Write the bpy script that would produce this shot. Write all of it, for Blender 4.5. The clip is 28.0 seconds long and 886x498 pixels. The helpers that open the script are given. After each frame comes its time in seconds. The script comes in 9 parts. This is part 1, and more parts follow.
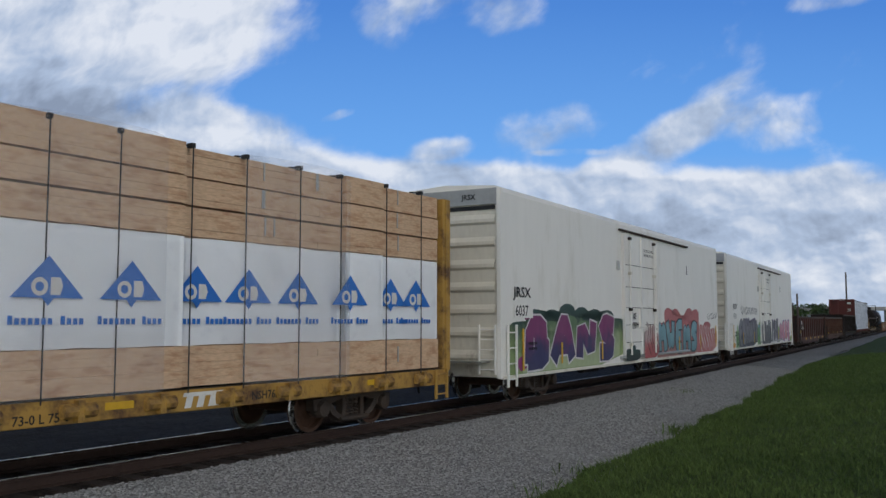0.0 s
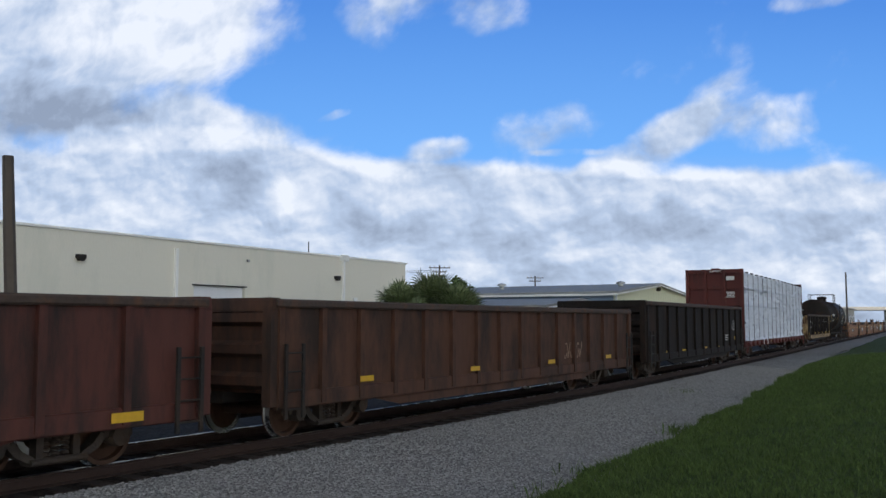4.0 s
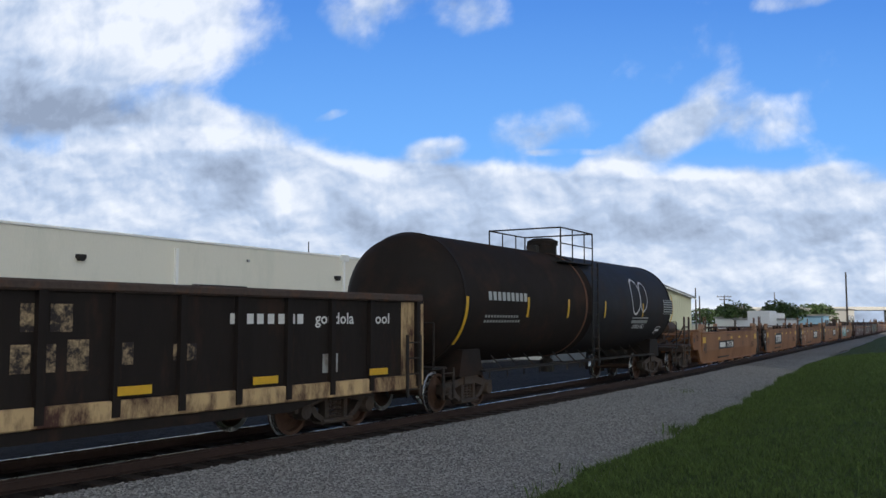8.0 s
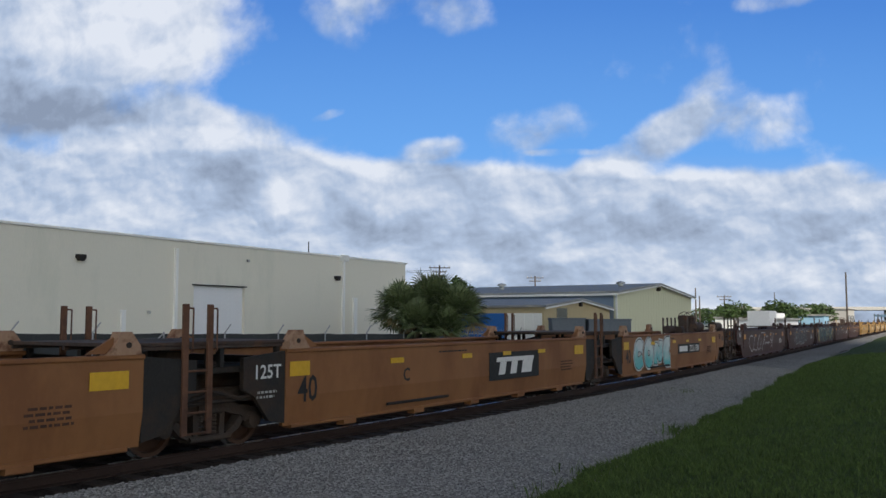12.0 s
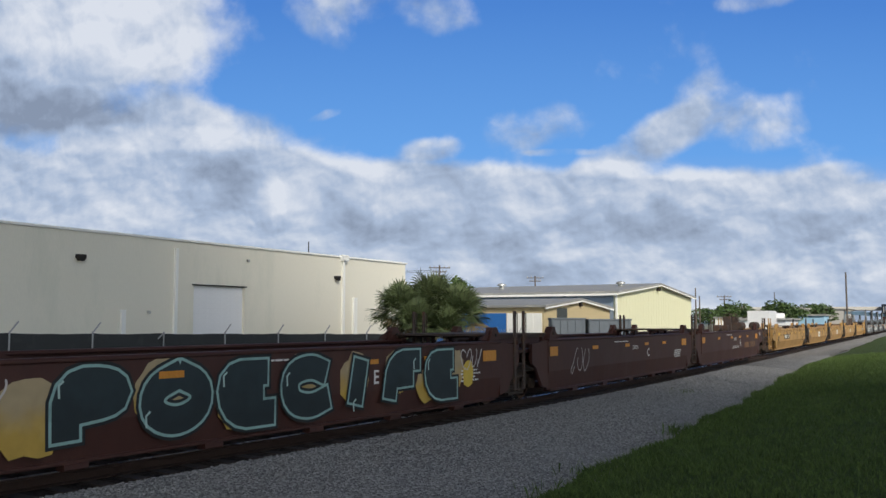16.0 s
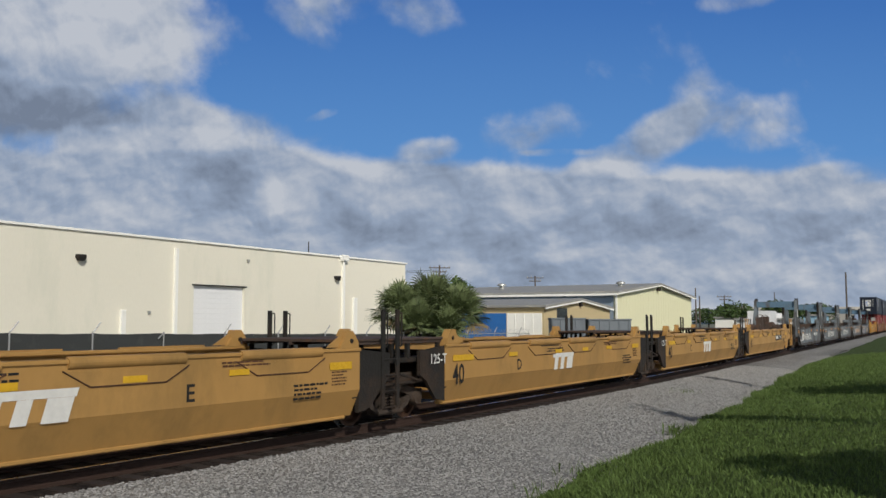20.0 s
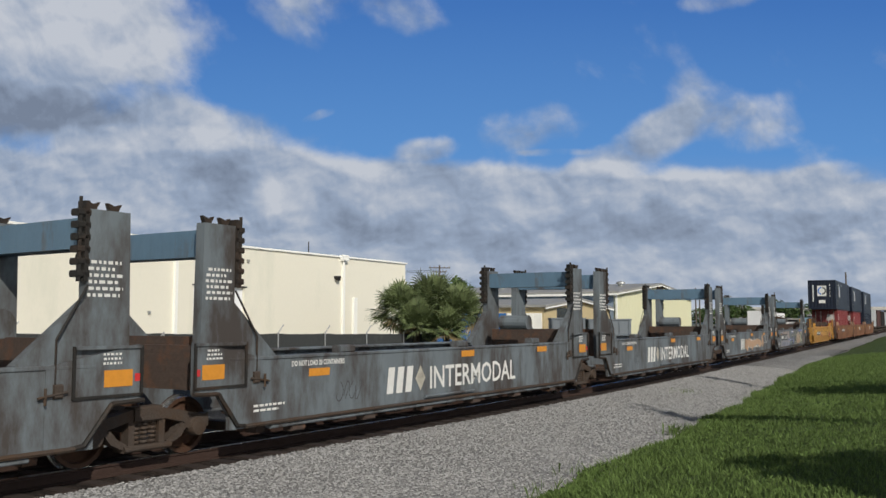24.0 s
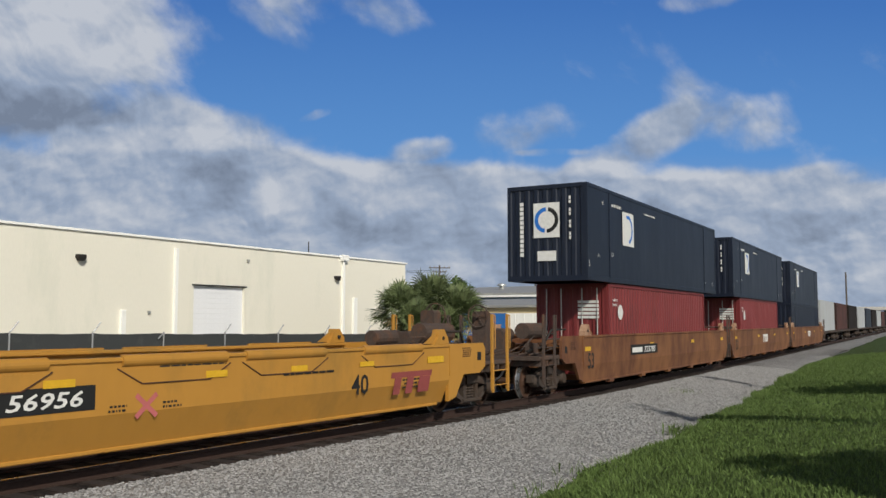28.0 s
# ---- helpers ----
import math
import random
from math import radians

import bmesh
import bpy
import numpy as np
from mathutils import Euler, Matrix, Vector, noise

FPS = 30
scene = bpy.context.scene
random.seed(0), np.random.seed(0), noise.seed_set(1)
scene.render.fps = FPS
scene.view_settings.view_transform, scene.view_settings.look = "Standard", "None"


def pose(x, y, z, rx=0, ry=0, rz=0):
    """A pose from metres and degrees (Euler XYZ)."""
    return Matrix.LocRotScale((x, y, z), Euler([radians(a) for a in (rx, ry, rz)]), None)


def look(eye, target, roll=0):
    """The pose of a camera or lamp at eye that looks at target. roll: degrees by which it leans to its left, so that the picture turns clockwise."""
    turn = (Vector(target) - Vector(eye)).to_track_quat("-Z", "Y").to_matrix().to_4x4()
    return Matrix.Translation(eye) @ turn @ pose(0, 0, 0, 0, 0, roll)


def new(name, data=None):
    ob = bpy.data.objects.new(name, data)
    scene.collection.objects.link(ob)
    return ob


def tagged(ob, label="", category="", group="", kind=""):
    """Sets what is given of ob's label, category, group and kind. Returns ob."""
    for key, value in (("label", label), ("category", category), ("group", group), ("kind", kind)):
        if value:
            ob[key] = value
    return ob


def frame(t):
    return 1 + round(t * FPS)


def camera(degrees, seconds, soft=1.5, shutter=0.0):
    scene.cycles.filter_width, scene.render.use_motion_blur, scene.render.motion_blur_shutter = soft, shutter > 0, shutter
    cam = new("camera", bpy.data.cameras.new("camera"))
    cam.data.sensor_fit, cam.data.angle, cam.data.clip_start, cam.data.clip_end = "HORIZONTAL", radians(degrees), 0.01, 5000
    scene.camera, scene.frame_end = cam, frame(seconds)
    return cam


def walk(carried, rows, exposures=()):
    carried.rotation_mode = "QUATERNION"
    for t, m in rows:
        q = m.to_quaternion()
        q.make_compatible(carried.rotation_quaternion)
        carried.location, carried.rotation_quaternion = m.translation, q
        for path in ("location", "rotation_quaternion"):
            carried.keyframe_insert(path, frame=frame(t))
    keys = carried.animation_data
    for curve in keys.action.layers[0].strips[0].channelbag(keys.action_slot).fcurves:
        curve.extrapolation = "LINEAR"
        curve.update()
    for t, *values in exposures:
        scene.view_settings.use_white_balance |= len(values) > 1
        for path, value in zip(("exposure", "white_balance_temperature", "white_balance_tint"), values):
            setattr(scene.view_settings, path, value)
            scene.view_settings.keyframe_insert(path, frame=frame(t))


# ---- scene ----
# ---------------------------------------------------------------- plan
# Railhead of the near track is z = 0, the camera stands at x = y = 0.
SPEED = 18.05            # metres a second, the train runs towards smaller s
HEAD, BEND, BEND_END, OFF = radians(33.85), 0.0023, 40.0, 11.678
EYE = 1.983


def track(s):
    """Centre of the track at distance s along it, and its heading (from +y towards +x)."""
    a = min(max(s, 0.0), BEND_END)
    th = HEAD - BEND * a
    over = max(s - BEND_END, 0.0)
    x = min(s, 0.0) * math.sin(HEAD) + (math.cos(th) - math.cos(HEAD)) / BEND + over * math.sin(th)
    y = min(s, 0.0) * math.cos(HEAD) - (math.sin(th) - math.sin(HEAD)) / BEND + over * math.cos(th)
    return x - OFF * math.cos(HEAD), y + OFF * math.sin(HEAD), th


def beside(s, n, z):
    """A place n metres to the camera's side of the track."""
    x, y, th = track(s)
    return Vector((x + n * math.cos(th), y - n * math.sin(th), z))


def on_track(s, half, z=0.0):
    """Pose of a thing on the track between two pivots; its +x points along growing s, its -y to the camera's side."""
    a, b = Vector(track(s - half)[:2]), Vector(track(s + half)[:2])
    d = b - a
    return Matrix.Translation(((a.x + b.x) / 2, (a.y + b.y) / 2, z)) @ Matrix.Rotation(math.atan2(d.y, d.x), 4, "Z")


# ---------------------------------------------------------------- camera
cam = camera(52.46, 28.0, soft=1.5)
STAND = pose(0, 0, EYE, 90 + 4.588, 0, 0)
walk(cam, [(0.0, STAND), (28.0, STAND)], exposures=[(0.0, -0.08), (3.0, 0.14), (7.5, 0.12), (9.0, 0.34), (11.0, -0.04), (14.5, -0.06), (18.0, -0.40), (20.0, -0.64), (21.5, -0.66), (25.0, -0.55), (28.0, -0.57)])

# ---------------------------------------------------------------- light
SUN_ELEV, SUN_DIR = radians(33), Vector((0.363, -0.93))
world = bpy.data.worlds.new("sky")
scene.world = world
world.use_nodes = True
wt = world.node_tree
sky = wt.nodes.new("ShaderNodeTexSky")
sky.sky_type = "NISHITA"
sky.sun_disc = False
sky.sun_elevation = SUN_ELEV
sky.sun_rotation = math.atan2(SUN_DIR.x, SUN_DIR.y)
sky.altitude, sky.air_density, sky.dust_density, sky.ozone_density = 0, 1.0, 0.3, 2.5
wt.nodes["Background"].inputs[1].default_value = 0.075
tone = wt.nodes.new("ShaderNodeHueSaturation")
tone.inputs["Saturation"].default_value = 1.1
wt.links.new(sky.outputs[0], tone.inputs["Color"])
# broken white cloud all round the sky
w_tc = wt.nodes.new("ShaderNodeTexCoord")
w_noise = wt.nodes.new("ShaderNodeTexNoise")
w_noise.inputs["Scale"].default_value, w_noise.inputs["Detail"].default_value = 3.0, 7
wt.links.new(w_tc.outputs["Generated"], w_noise.inputs["Vector"])
w_ramp = wt.nodes.new("ShaderNodeMapRange")
w_ramp.inputs["From Min"].default_value, w_ramp.inputs["From Max"].default_value = 0.40, 0.60
wt.links.new(w_noise.outputs[0], w_ramp.inputs[0])
w_mix = wt.nodes.new("ShaderNodeMix")
w_mix.data_type = "RGBA"
w_in = [s for s in w_mix.inputs if s.type == "RGBA"]
wt.links.new(w_ramp.outputs[0], w_mix.inputs[0])
wt.links.new(tone.outputs[0], w_in[0])
w_in[1].default_value = (6.2, 6.4, 6.7, 1)
# unseen sky dimmed overhead and raised low down, to light sides above ground
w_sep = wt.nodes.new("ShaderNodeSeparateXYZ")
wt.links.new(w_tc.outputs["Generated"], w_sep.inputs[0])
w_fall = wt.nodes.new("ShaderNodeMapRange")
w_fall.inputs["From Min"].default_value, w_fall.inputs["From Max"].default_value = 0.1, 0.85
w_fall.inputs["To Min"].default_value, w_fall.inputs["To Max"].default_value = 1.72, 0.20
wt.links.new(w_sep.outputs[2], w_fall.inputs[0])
w_mul = wt.nodes.new("ShaderNodeVectorMath")
w_mul.operation = "SCALE"
wt.links.new([s for s in w_mix.outputs if s.type == "RGBA"][0], w_mul.inputs[0])
# and a glow added on the sun's side, to fill faces turned that way
w_dot = wt.nodes.new("ShaderNodeVectorMath")
w_dot.operation = "DOT_PRODUCT"
w_dot.inputs[1].default_value = (SUN_DIR.x, SUN_DIR.y, 0.3)
wt.links.new(w_tc.outputs["Generated"], w_dot.inputs[0])
w_glow = wt.nodes.new("ShaderNodeMapRange")
w_glow.inputs["From Min"].default_value, w_glow.inputs["From Max"].default_value = 0.0, 1.0
w_glow.inputs["To Min"].default_value, w_glow.inputs["To Max"].default_value = 0.8, 2.0
wt.links.new(w_dot.outputs["Value"], w_glow.inputs[0])
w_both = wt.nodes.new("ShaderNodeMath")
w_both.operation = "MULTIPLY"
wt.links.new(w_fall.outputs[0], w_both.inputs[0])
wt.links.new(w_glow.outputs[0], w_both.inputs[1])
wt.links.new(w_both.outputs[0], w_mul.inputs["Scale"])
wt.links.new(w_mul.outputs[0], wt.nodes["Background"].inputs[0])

to_sun = Vector((SUN_DIR.x * math.cos(SUN_ELEV), SUN_DIR.y * math.cos(SUN_ELEV), math.sin(SUN_ELEV))).normalized()
sun = new("sun", bpy.data.lights.new("sun", "SUN"))
sun.data.energy, sun.data.angle, sun.data.color = 5.3, radians(0.6), (1.0, 0.95, 0.85)
sun.matrix_world = look(to_sun * 100, (0, 0, 0))
# ---------------------------------------------------------------- materials
def mat(name, col, rough=0.6, metal=0.0, grain=8.0, vary=0.15, bump=0.02, dirt=None, dirt_amount=0.0, dirt_scale=1.2, streak=1.0, islands=0.0, objs=0.0, spec=0.4):
    """Paint, metal, cloth and the like: base colour, two scales of variation, patches of dirt or rust, fine relief.
    streak: how much longer the patches are upwards than sideways."""
    m = bpy.data.materials.new(name)
    m.use_nodes = True
    nt = m.node_tree
    L, N = nt.links.new, nt.nodes.new
    b = nt.nodes["Principled BSDF"]
    b.inputs["Metallic"].default_value = metal
    b.inputs["Specular IOR Level"].default_value = spec
    tc = N("ShaderNodeTexCoord")
    mp = N("ShaderNodeMapping")
    mp.inputs["Scale"].default_value = (1, 1, 1.0 / streak)
    L(tc.outputs["Object"], mp.inputs[0])
    n1 = N("ShaderNodeTexNoise")
    n1.inputs["Scale"].default_value, n1.inputs["Detail"].default_value = grain, 6
    L(mp.outputs[0], n1.inputs[0])
    n2 = N("ShaderNodeTexNoise")
    n2.inputs["Scale"].default_value, n2.inputs["Detail"].default_value, n2.inputs["Roughness"].default_value = dirt_scale, 9, 0.68
    L(mp.outputs[0], n2.inputs[0])
    hsv = N("ShaderNodeHueSaturation")
    hsv.inputs["Color"].default_value = (*col, 1)
    ml = N("ShaderNodeMath")
    ml.operation = "MULTIPLY_ADD"
    ml.inputs[1].default_value, ml.inputs[2].default_value = vary * 2, 1 - vary
    L(n1.outputs[0], ml.inputs[0])
    val = ml.outputs[0]
    for amount, node, sock in ((islands, "ShaderNodeNewGeometry", "Random Per Island"), (objs, "ShaderNodeObjectInfo", "Random")):
        if amount:
            g = N(node)
            q = N("ShaderNodeMath")
            q.operation = "MULTIPLY_ADD"
            q.inputs[1].default_value, q.inputs[2].default_value = amount * 2, -amount
            L(g.outputs[sock], q.inputs[0])
            ad = N("ShaderNodeMath")
            L(val, ad.inputs[0])
            L(q.outputs[0], ad.inputs[1])
            val = ad.outputs[0]
    L(val, hsv.inputs["Value"])
    out = hsv.outputs[0]
    rr = N("ShaderNodeMapRange")
    rr.inputs["To Min"].default_value, rr.inputs["To Max"].default_value = max(rough - 0.12, 0.05), min(rough + 0.15, 1)
    L(n2.outputs[0], rr.inputs[0])
    L(rr.outputs[0], b.inputs["Roughness"])
    if dirt:
        ramp = N("ShaderNodeMapRange")
        ramp.inputs["From Min"].default_value, ramp.inputs["From Max"].default_value = 0.66 - 0.4 * dirt_amount, 0.78 - 0.3 * dirt_amount
        L(n2.outputs[0], ramp.inputs[0])
        mx = N("ShaderNodeMix")
        mx.data_type = "RGBA"
        mx.inputs["B"].default_value = (*dirt, 1)
        for s in mx.inputs:
            if s.name == "A" and s.type == "RGBA":
                L(out, s)
            if s.name == "B" and s.type == "RGBA":
                s.default_value = (*dirt, 1)
        L(ramp.outputs[0], mx.inputs[0])
        out = [o for o in mx.outputs if o.type == "RGBA"][0]
    L(out, b.inputs["Base Color"])
    bp = N("ShaderNodeBump")
    bp.inputs["Strength"].default_value, bp.inputs["Distance"].default_value = 0.6, bump
    L(n1.outputs[0], bp.inputs["Height"])
    L(bp.outputs[0], b.inputs["Normal"])
    return m


RUST = (0.085, 0.035, 0.018)
GRIME = (0.035, 0.03, 0.026)
M_CREAM = mat("cream_paint", (0.80, 0.775, 0.73), 0.5, grain=3, vary=0.05, bump=0.012, dirt=(0.66, 0.63, 0.56), dirt_amount=0.25, dirt_scale=0.7, streak=4)
M_CREAMDARK = mat("weathered_cream_end", (0.68, 0.64, 0.55), 0.6, vary=0.1, dirt=(0.26, 0.2, 0.14), dirt_amount=0.3, streak=3)
M_STEEL = mat("galvanised_steel", (0.42, 0.42, 0.40), 0.45, 0.6, dirt=(0.15, 0.1, 0.07), dirt_amount=0.2)
M_BLACKSTEEL = mat("grimy_black_steel", (0.022, 0.02, 0.018), 0.7, 0.2, grain=20, vary=0.3, dirt=(0.05, 0.032, 0.022), dirt_amount=0.5)
M_TRUCK = mat("oily_brown_cast_steel", (0.062, 0.047, 0.038), 0.75, 0.2, grain=25, vary=0.35, dirt=(0.07, 0.04, 0.022), dirt_amount=0.5)
M_WHEEL = mat("rust_brown_wheel_steel", (0.085, 0.045, 0.028), 0.6, 0.4, grain=15, vary=0.25)
M_TREAD = mat("polished_wheel_tread", (0.45, 0.45, 0.45), 0.25, 0.9)
M_RAILHEAD = mat("shiny_railhead", (0.55, 0.54, 0.52), 0.25, 1.0, bump=0.002)
M_RAIL = mat("rusty_rail_steel", (0.042, 0.023, 0.017), 0.8, 0.1, grain=18, vary=0.25)
M_TIE = mat("weathered_timber_tie", (0.032, 0.022, 0.018), 0.9, grain=12, vary=0.35, bump=0.03, objs=0.15)
M_GONRED = mat("oxide_red_gondola_paint", (0.085, 0.025, 0.017), 0.65, grain=7, vary=0.3, dirt=(0.022, 0.013, 0.010), dirt_amount=0.5, dirt_scale=1.6, streak=5)
M_GONRUST = mat("rusted_gondola_paint", (0.085, 0.036, 0.02), 0.75, grain=6, vary=0.3, dirt=(0.03, 0.018, 0.013), dirt_amount=0.5, streak=3)
M_GONBLACK = mat("dull_black_gondola_paint", (0.017, 0.0125, 0.0105), 0.75, grain=5, vary=0.25, spec=0.2, dirt=(0.04, 0.022, 0.015), dirt_amount=0.3, streak=3)
M_TANPAINT = mat("peeling_tan_paint", (0.52, 0.36, 0.18), 0.65, grain=6, vary=0.2, dirt=(0.055, 0.02, 0.012), dirt_amount=0.58, dirt_scale=2.2, streak=2.5)
M_TANPEEL = mat("peeling_tan_letter", (0.42, 0.30, 0.17), 0.65, grain=12, vary=0.25, dirt=(0.02, 0.014, 0.012), dirt_amount=0.75, dirt_scale=7)
M_TANLETTER = mat("faded_tan_lettering", (0.24, 0.13, 0.06), 0.65, vary=0.2)
M_TANK = mat("black_tank_paint", (0.017, 0.0125, 0.0105), 0.7, grain=3, vary=0.25, bump=0.004, dirt=(0.035, 0.02, 0.014), dirt_amount=0.4, dirt_scale=0.7, spec=0.18)
M_ORANGE = mat("faded_orange_well_paint", (0.245, 0.105, 0.036), 0.6, grain=4, vary=0.15, bump=0.006, dirt=(0.19, 0.075, 0.026), dirt_amount=0.5, dirt_scale=0.6, streak=2)
M_RUSTORANGE = mat("rusty_orange_well_paint", (0.20, 0.085, 0.032), 0.65, grain=4, vary=0.2, bump=0.006, dirt=(0.11, 0.042, 0.02), dirt_amount=0.55, dirt_scale=0.9, streak=2)
M_YELLOW = mat("yellow_well_paint", (0.40, 0.225, 0.07), 0.5, grain=4, vary=0.1, bump=0.006, dirt=(0.28, 0.165, 0.055), dirt_amount=0.35, dirt_scale=0.6, streak=2)
M_YELLOWNEW = mat("bright_yellow_well_paint", (0.42, 0.205, 0.035), 0.45, grain=4, vary=0.08, bump=0.005, dirt=(0.31, 0.165, 0.035), dirt_amount=0.3, dirt_scale=0.6, streak=2)
M_MAROON = mat("maroon_well_paint", (0.055, 0.019, 0.014), 0.55, grain=4, vary=0.15, bump=0.006, dirt=(0.075, 0.03, 0.02), dirt_amount=0.35, dirt_scale=0.7, streak=2)
M_BLUEGREY = mat("blue_grey_well_paint", (0.138, 0.160, 0.176), 0.6, grain=4, vary=0.16, bump=0.006, dirt=(0.055, 0.046, 0.042), dirt_amount=0.58, dirt_scale=1.3, streak=3)
M_BLUEDARK = mat("blue_beam_paint", (0.10, 0.17, 0.24), 0.5, dirt=(0.10, 0.07, 0.05), dirt_amount=0.25, streak=3)
M_RUSTPLATE = mat("bare_rusty_plate", (0.13, 0.06, 0.034), 0.85, grain=8, vary=0.3, dirt=(0.05, 0.026, 0.018), dirt_amount=0.5)
M_CBRED = mat("dark_red_bulkhead_paint", (0.10, 0.018, 0.012), 0.6, vary=0.15, dirt=(0.05, 0.017, 0.012), dirt_amount=0.35, streak=3)
M_CBYELLOW = mat("worn_yellow_flatcar_paint", (0.42, 0.24, 0.05), 0.6, vary=0.15, dirt=(0.1, 0.05, 0.025), dirt_amount=0.5, dirt_scale=2.0)
M_LUMBER = mat("pale_sawn_lumber", (0.63, 0.43, 0.275), 0.8, grain=9, vary=0.3, bump=0.01, dirt=(0.44, 0.25, 0.145), dirt_amount=0.42, dirt_scale=2.5, streak=0.25, islands=0.17)
M_WRAP = mat("white_lumber_wrap", (0.60, 0.63, 0.69), 0.5, grain=3.5, vary=0.07, bump=0.07, dirt=(0.49, 0.52, 0.59), dirt_amount=0.3, dirt_scale=1.6)
M_PRINTWRAP = mat("white_printed_wrap", (0.80, 0.81, 0.83), 0.45, grain=3.5, vary=0.05, bump=0.03, dirt=(0.70, 0.71, 0.74), dirt_amount=0.25, dirt_scale=1.6)
M_STRAP = mat("black_strap", (0.015, 0.015, 0.016), 0.6)
M_GRIMEBROWN = mat("grimy_dark_brown_steel", (0.065, 0.045, 0.036), 0.8, grain=14, vary=0.3, dirt=(0.11, 0.055, 0.032), dirt_amount=0.4, dirt_scale=3)
M_BINGREY = mat("weathered_grey_bin_paint", (0.15, 0.17, 0.19), 0.7, vary=0.15)
M_GUIDE = mat("rubbed_rusty_guide", (0.26, 0.125, 0.045), 0.75, grain=10, vary=0.25, dirt=(0.10, 0.042, 0.02), dirt_amount=0.5, dirt_scale=3)
M_GUIDEPALE = mat("pale_rubbed_guide_primer", (0.36, 0.22, 0.14), 0.75, grain=10, vary=0.2, dirt=(0.15, 0.06, 0.03), dirt_amount=0.45, dirt_scale=4)
M_WHITE = mat("white_stencil_paint", (0.66, 0.65, 0.62), 0.6, grain=10, vary=0.15)
M_BLACK = mat("black_stencil_paint", (0.012, 0.012, 0.012), 0.6)
M_AMBER = mat("yellow_reflective_strip", (0.62, 0.36, 0.02), 0.45, grain=12, vary=0.15)
M_AMBERDARK = mat("orange_reflective_strip", (0.58, 0.24, 0.03), 0.45, grain=12, vary=0.15)
M_BLUEINK = mat("blue_printed_film", (0.02, 0.15, 0.52), 0.5)
M_NAVY = mat("navy_container_paint", (0.006, 0.010, 0.023), 0.45, grain=3, vary=0.12, bump=0.004, dirt=(0.012, 0.017, 0.03), dirt_amount=0.3, streak=3)
M_REDBOX = mat("red_container_paint", (0.17, 0.024, 0.024), 0.5, grain=3, vary=0.1, bump=0.004, dirt=(0.13, 0.02, 0.02), dirt_amount=0.4, streak=3)
M_WHITEBOX = mat("white_container_paint", (0.42, 0.43, 0.44), 0.5, vary=0.08, dirt=(0.4, 0.38, 0.35), dirt_amount=0.3, streak=3)
M_WALL = mat("cream_stucco", (0.775, 0.735, 0.62), 0.9, grain=14, vary=0.04, bump=0.01, dirt=(0.69, 0.67, 0.56), dirt_amount=0.3, dirt_scale=0.35, streak=3)
M_TRIM = mat("white_painted_trim", (0.86, 0.85, 0.80), 0.7, vary=0.05)
M_DOORWHITE = mat("white_roller_door", (0.8, 0.8, 0.8), 0.5, vary=0.06)
M_SCREEN = mat("black_windscreen_fabric", (0.042, 0.045, 0.045), 0.9, grain=30, vary=0.25, dirt=(0.062, 0.064, 0.062), dirt_amount=0.3)
M_POST = mat("galvanised_fence_post", (0.38, 0.38, 0.38), 0.5, 0.5)
M_YELLOWWALL = mat("pale_yellow_metal_siding", (0.70, 0.68, 0.46), 0.7, grain=5, vary=0.05)
M_BLUEWALL = mat("blue_grey_metal_siding", (0.24, 0.30, 0.38), 0.7, grain=5, vary=0.06)
M_TANWALL = mat("tan_stucco", (0.50, 0.40, 0.23), 0.85, grain=5, vary=0.06)
M_ROOF = mat("grey_metal_roof", (0.29, 0.285, 0.27), 0.6, 0.1, grain=3, vary=0.1, dirt=(0.4, 0.39, 0.36), dirt_amount=0.3)
M_BLUEDOOR = mat("blue_painted_door", (0.02, 0.13, 0.40), 0.6)
M_DARK = mat("dark_opening", (0.01, 0.01, 0.012), 0.5)
M_GLASSDARK = mat("dark_window_glass", (0.02, 0.025, 0.03), 0.1, spec=0.8)
M_PALM = mat("palm_frond", (0.135, 0.170, 0.072), 0.5, grain=4, vary=0.3, islands=0.35)
M_PALMDRY = mat("dry_palm_frond", (0.20, 0.15, 0.07), 0.8, islands=0.3)
M_BARK = mat("rough_bark", (0.10, 0.08, 0.06), 0.95, grain=12, vary=0.3, bump=0.05)
M_LEAF = mat("dark_green_leaf", (0.05, 0.085, 0.022), 0.6, grain=4, vary=0.3, islands=0.4)
M_POLEWOOD = mat("weathered_pole_wood", (0.10, 0.08, 0.065), 0.9, vary=0.2)
M_CONCRETE = mat("pale_concrete", (0.42, 0.40, 0.37), 0.85, vary=0.12)
M_BLUEHOUSE = mat("light_blue_siding", (0.28, 0.45, 0.58), 0.7)
M_TRUCKWHITE = mat("white_vehicle_paint", (0.7, 0.7, 0.7), 0.3)
M_ASPHALT = mat("grey_asphalt_yard", (0.16, 0.155, 0.15), 0.9, grain=6, vary=0.15, bump=0.01)
M_GRAFF = {}


def ink(col):
    """Spray paint of a colour."""
    if col not in M_GRAFF:
        M_GRAFF[col] = mat("spray_paint", col, 0.55, grain=4, vary=0.22, bump=0.003, dirt=tuple(c * 0.6 for c in col), dirt_amount=0.25)
    return M_GRAFF[col]


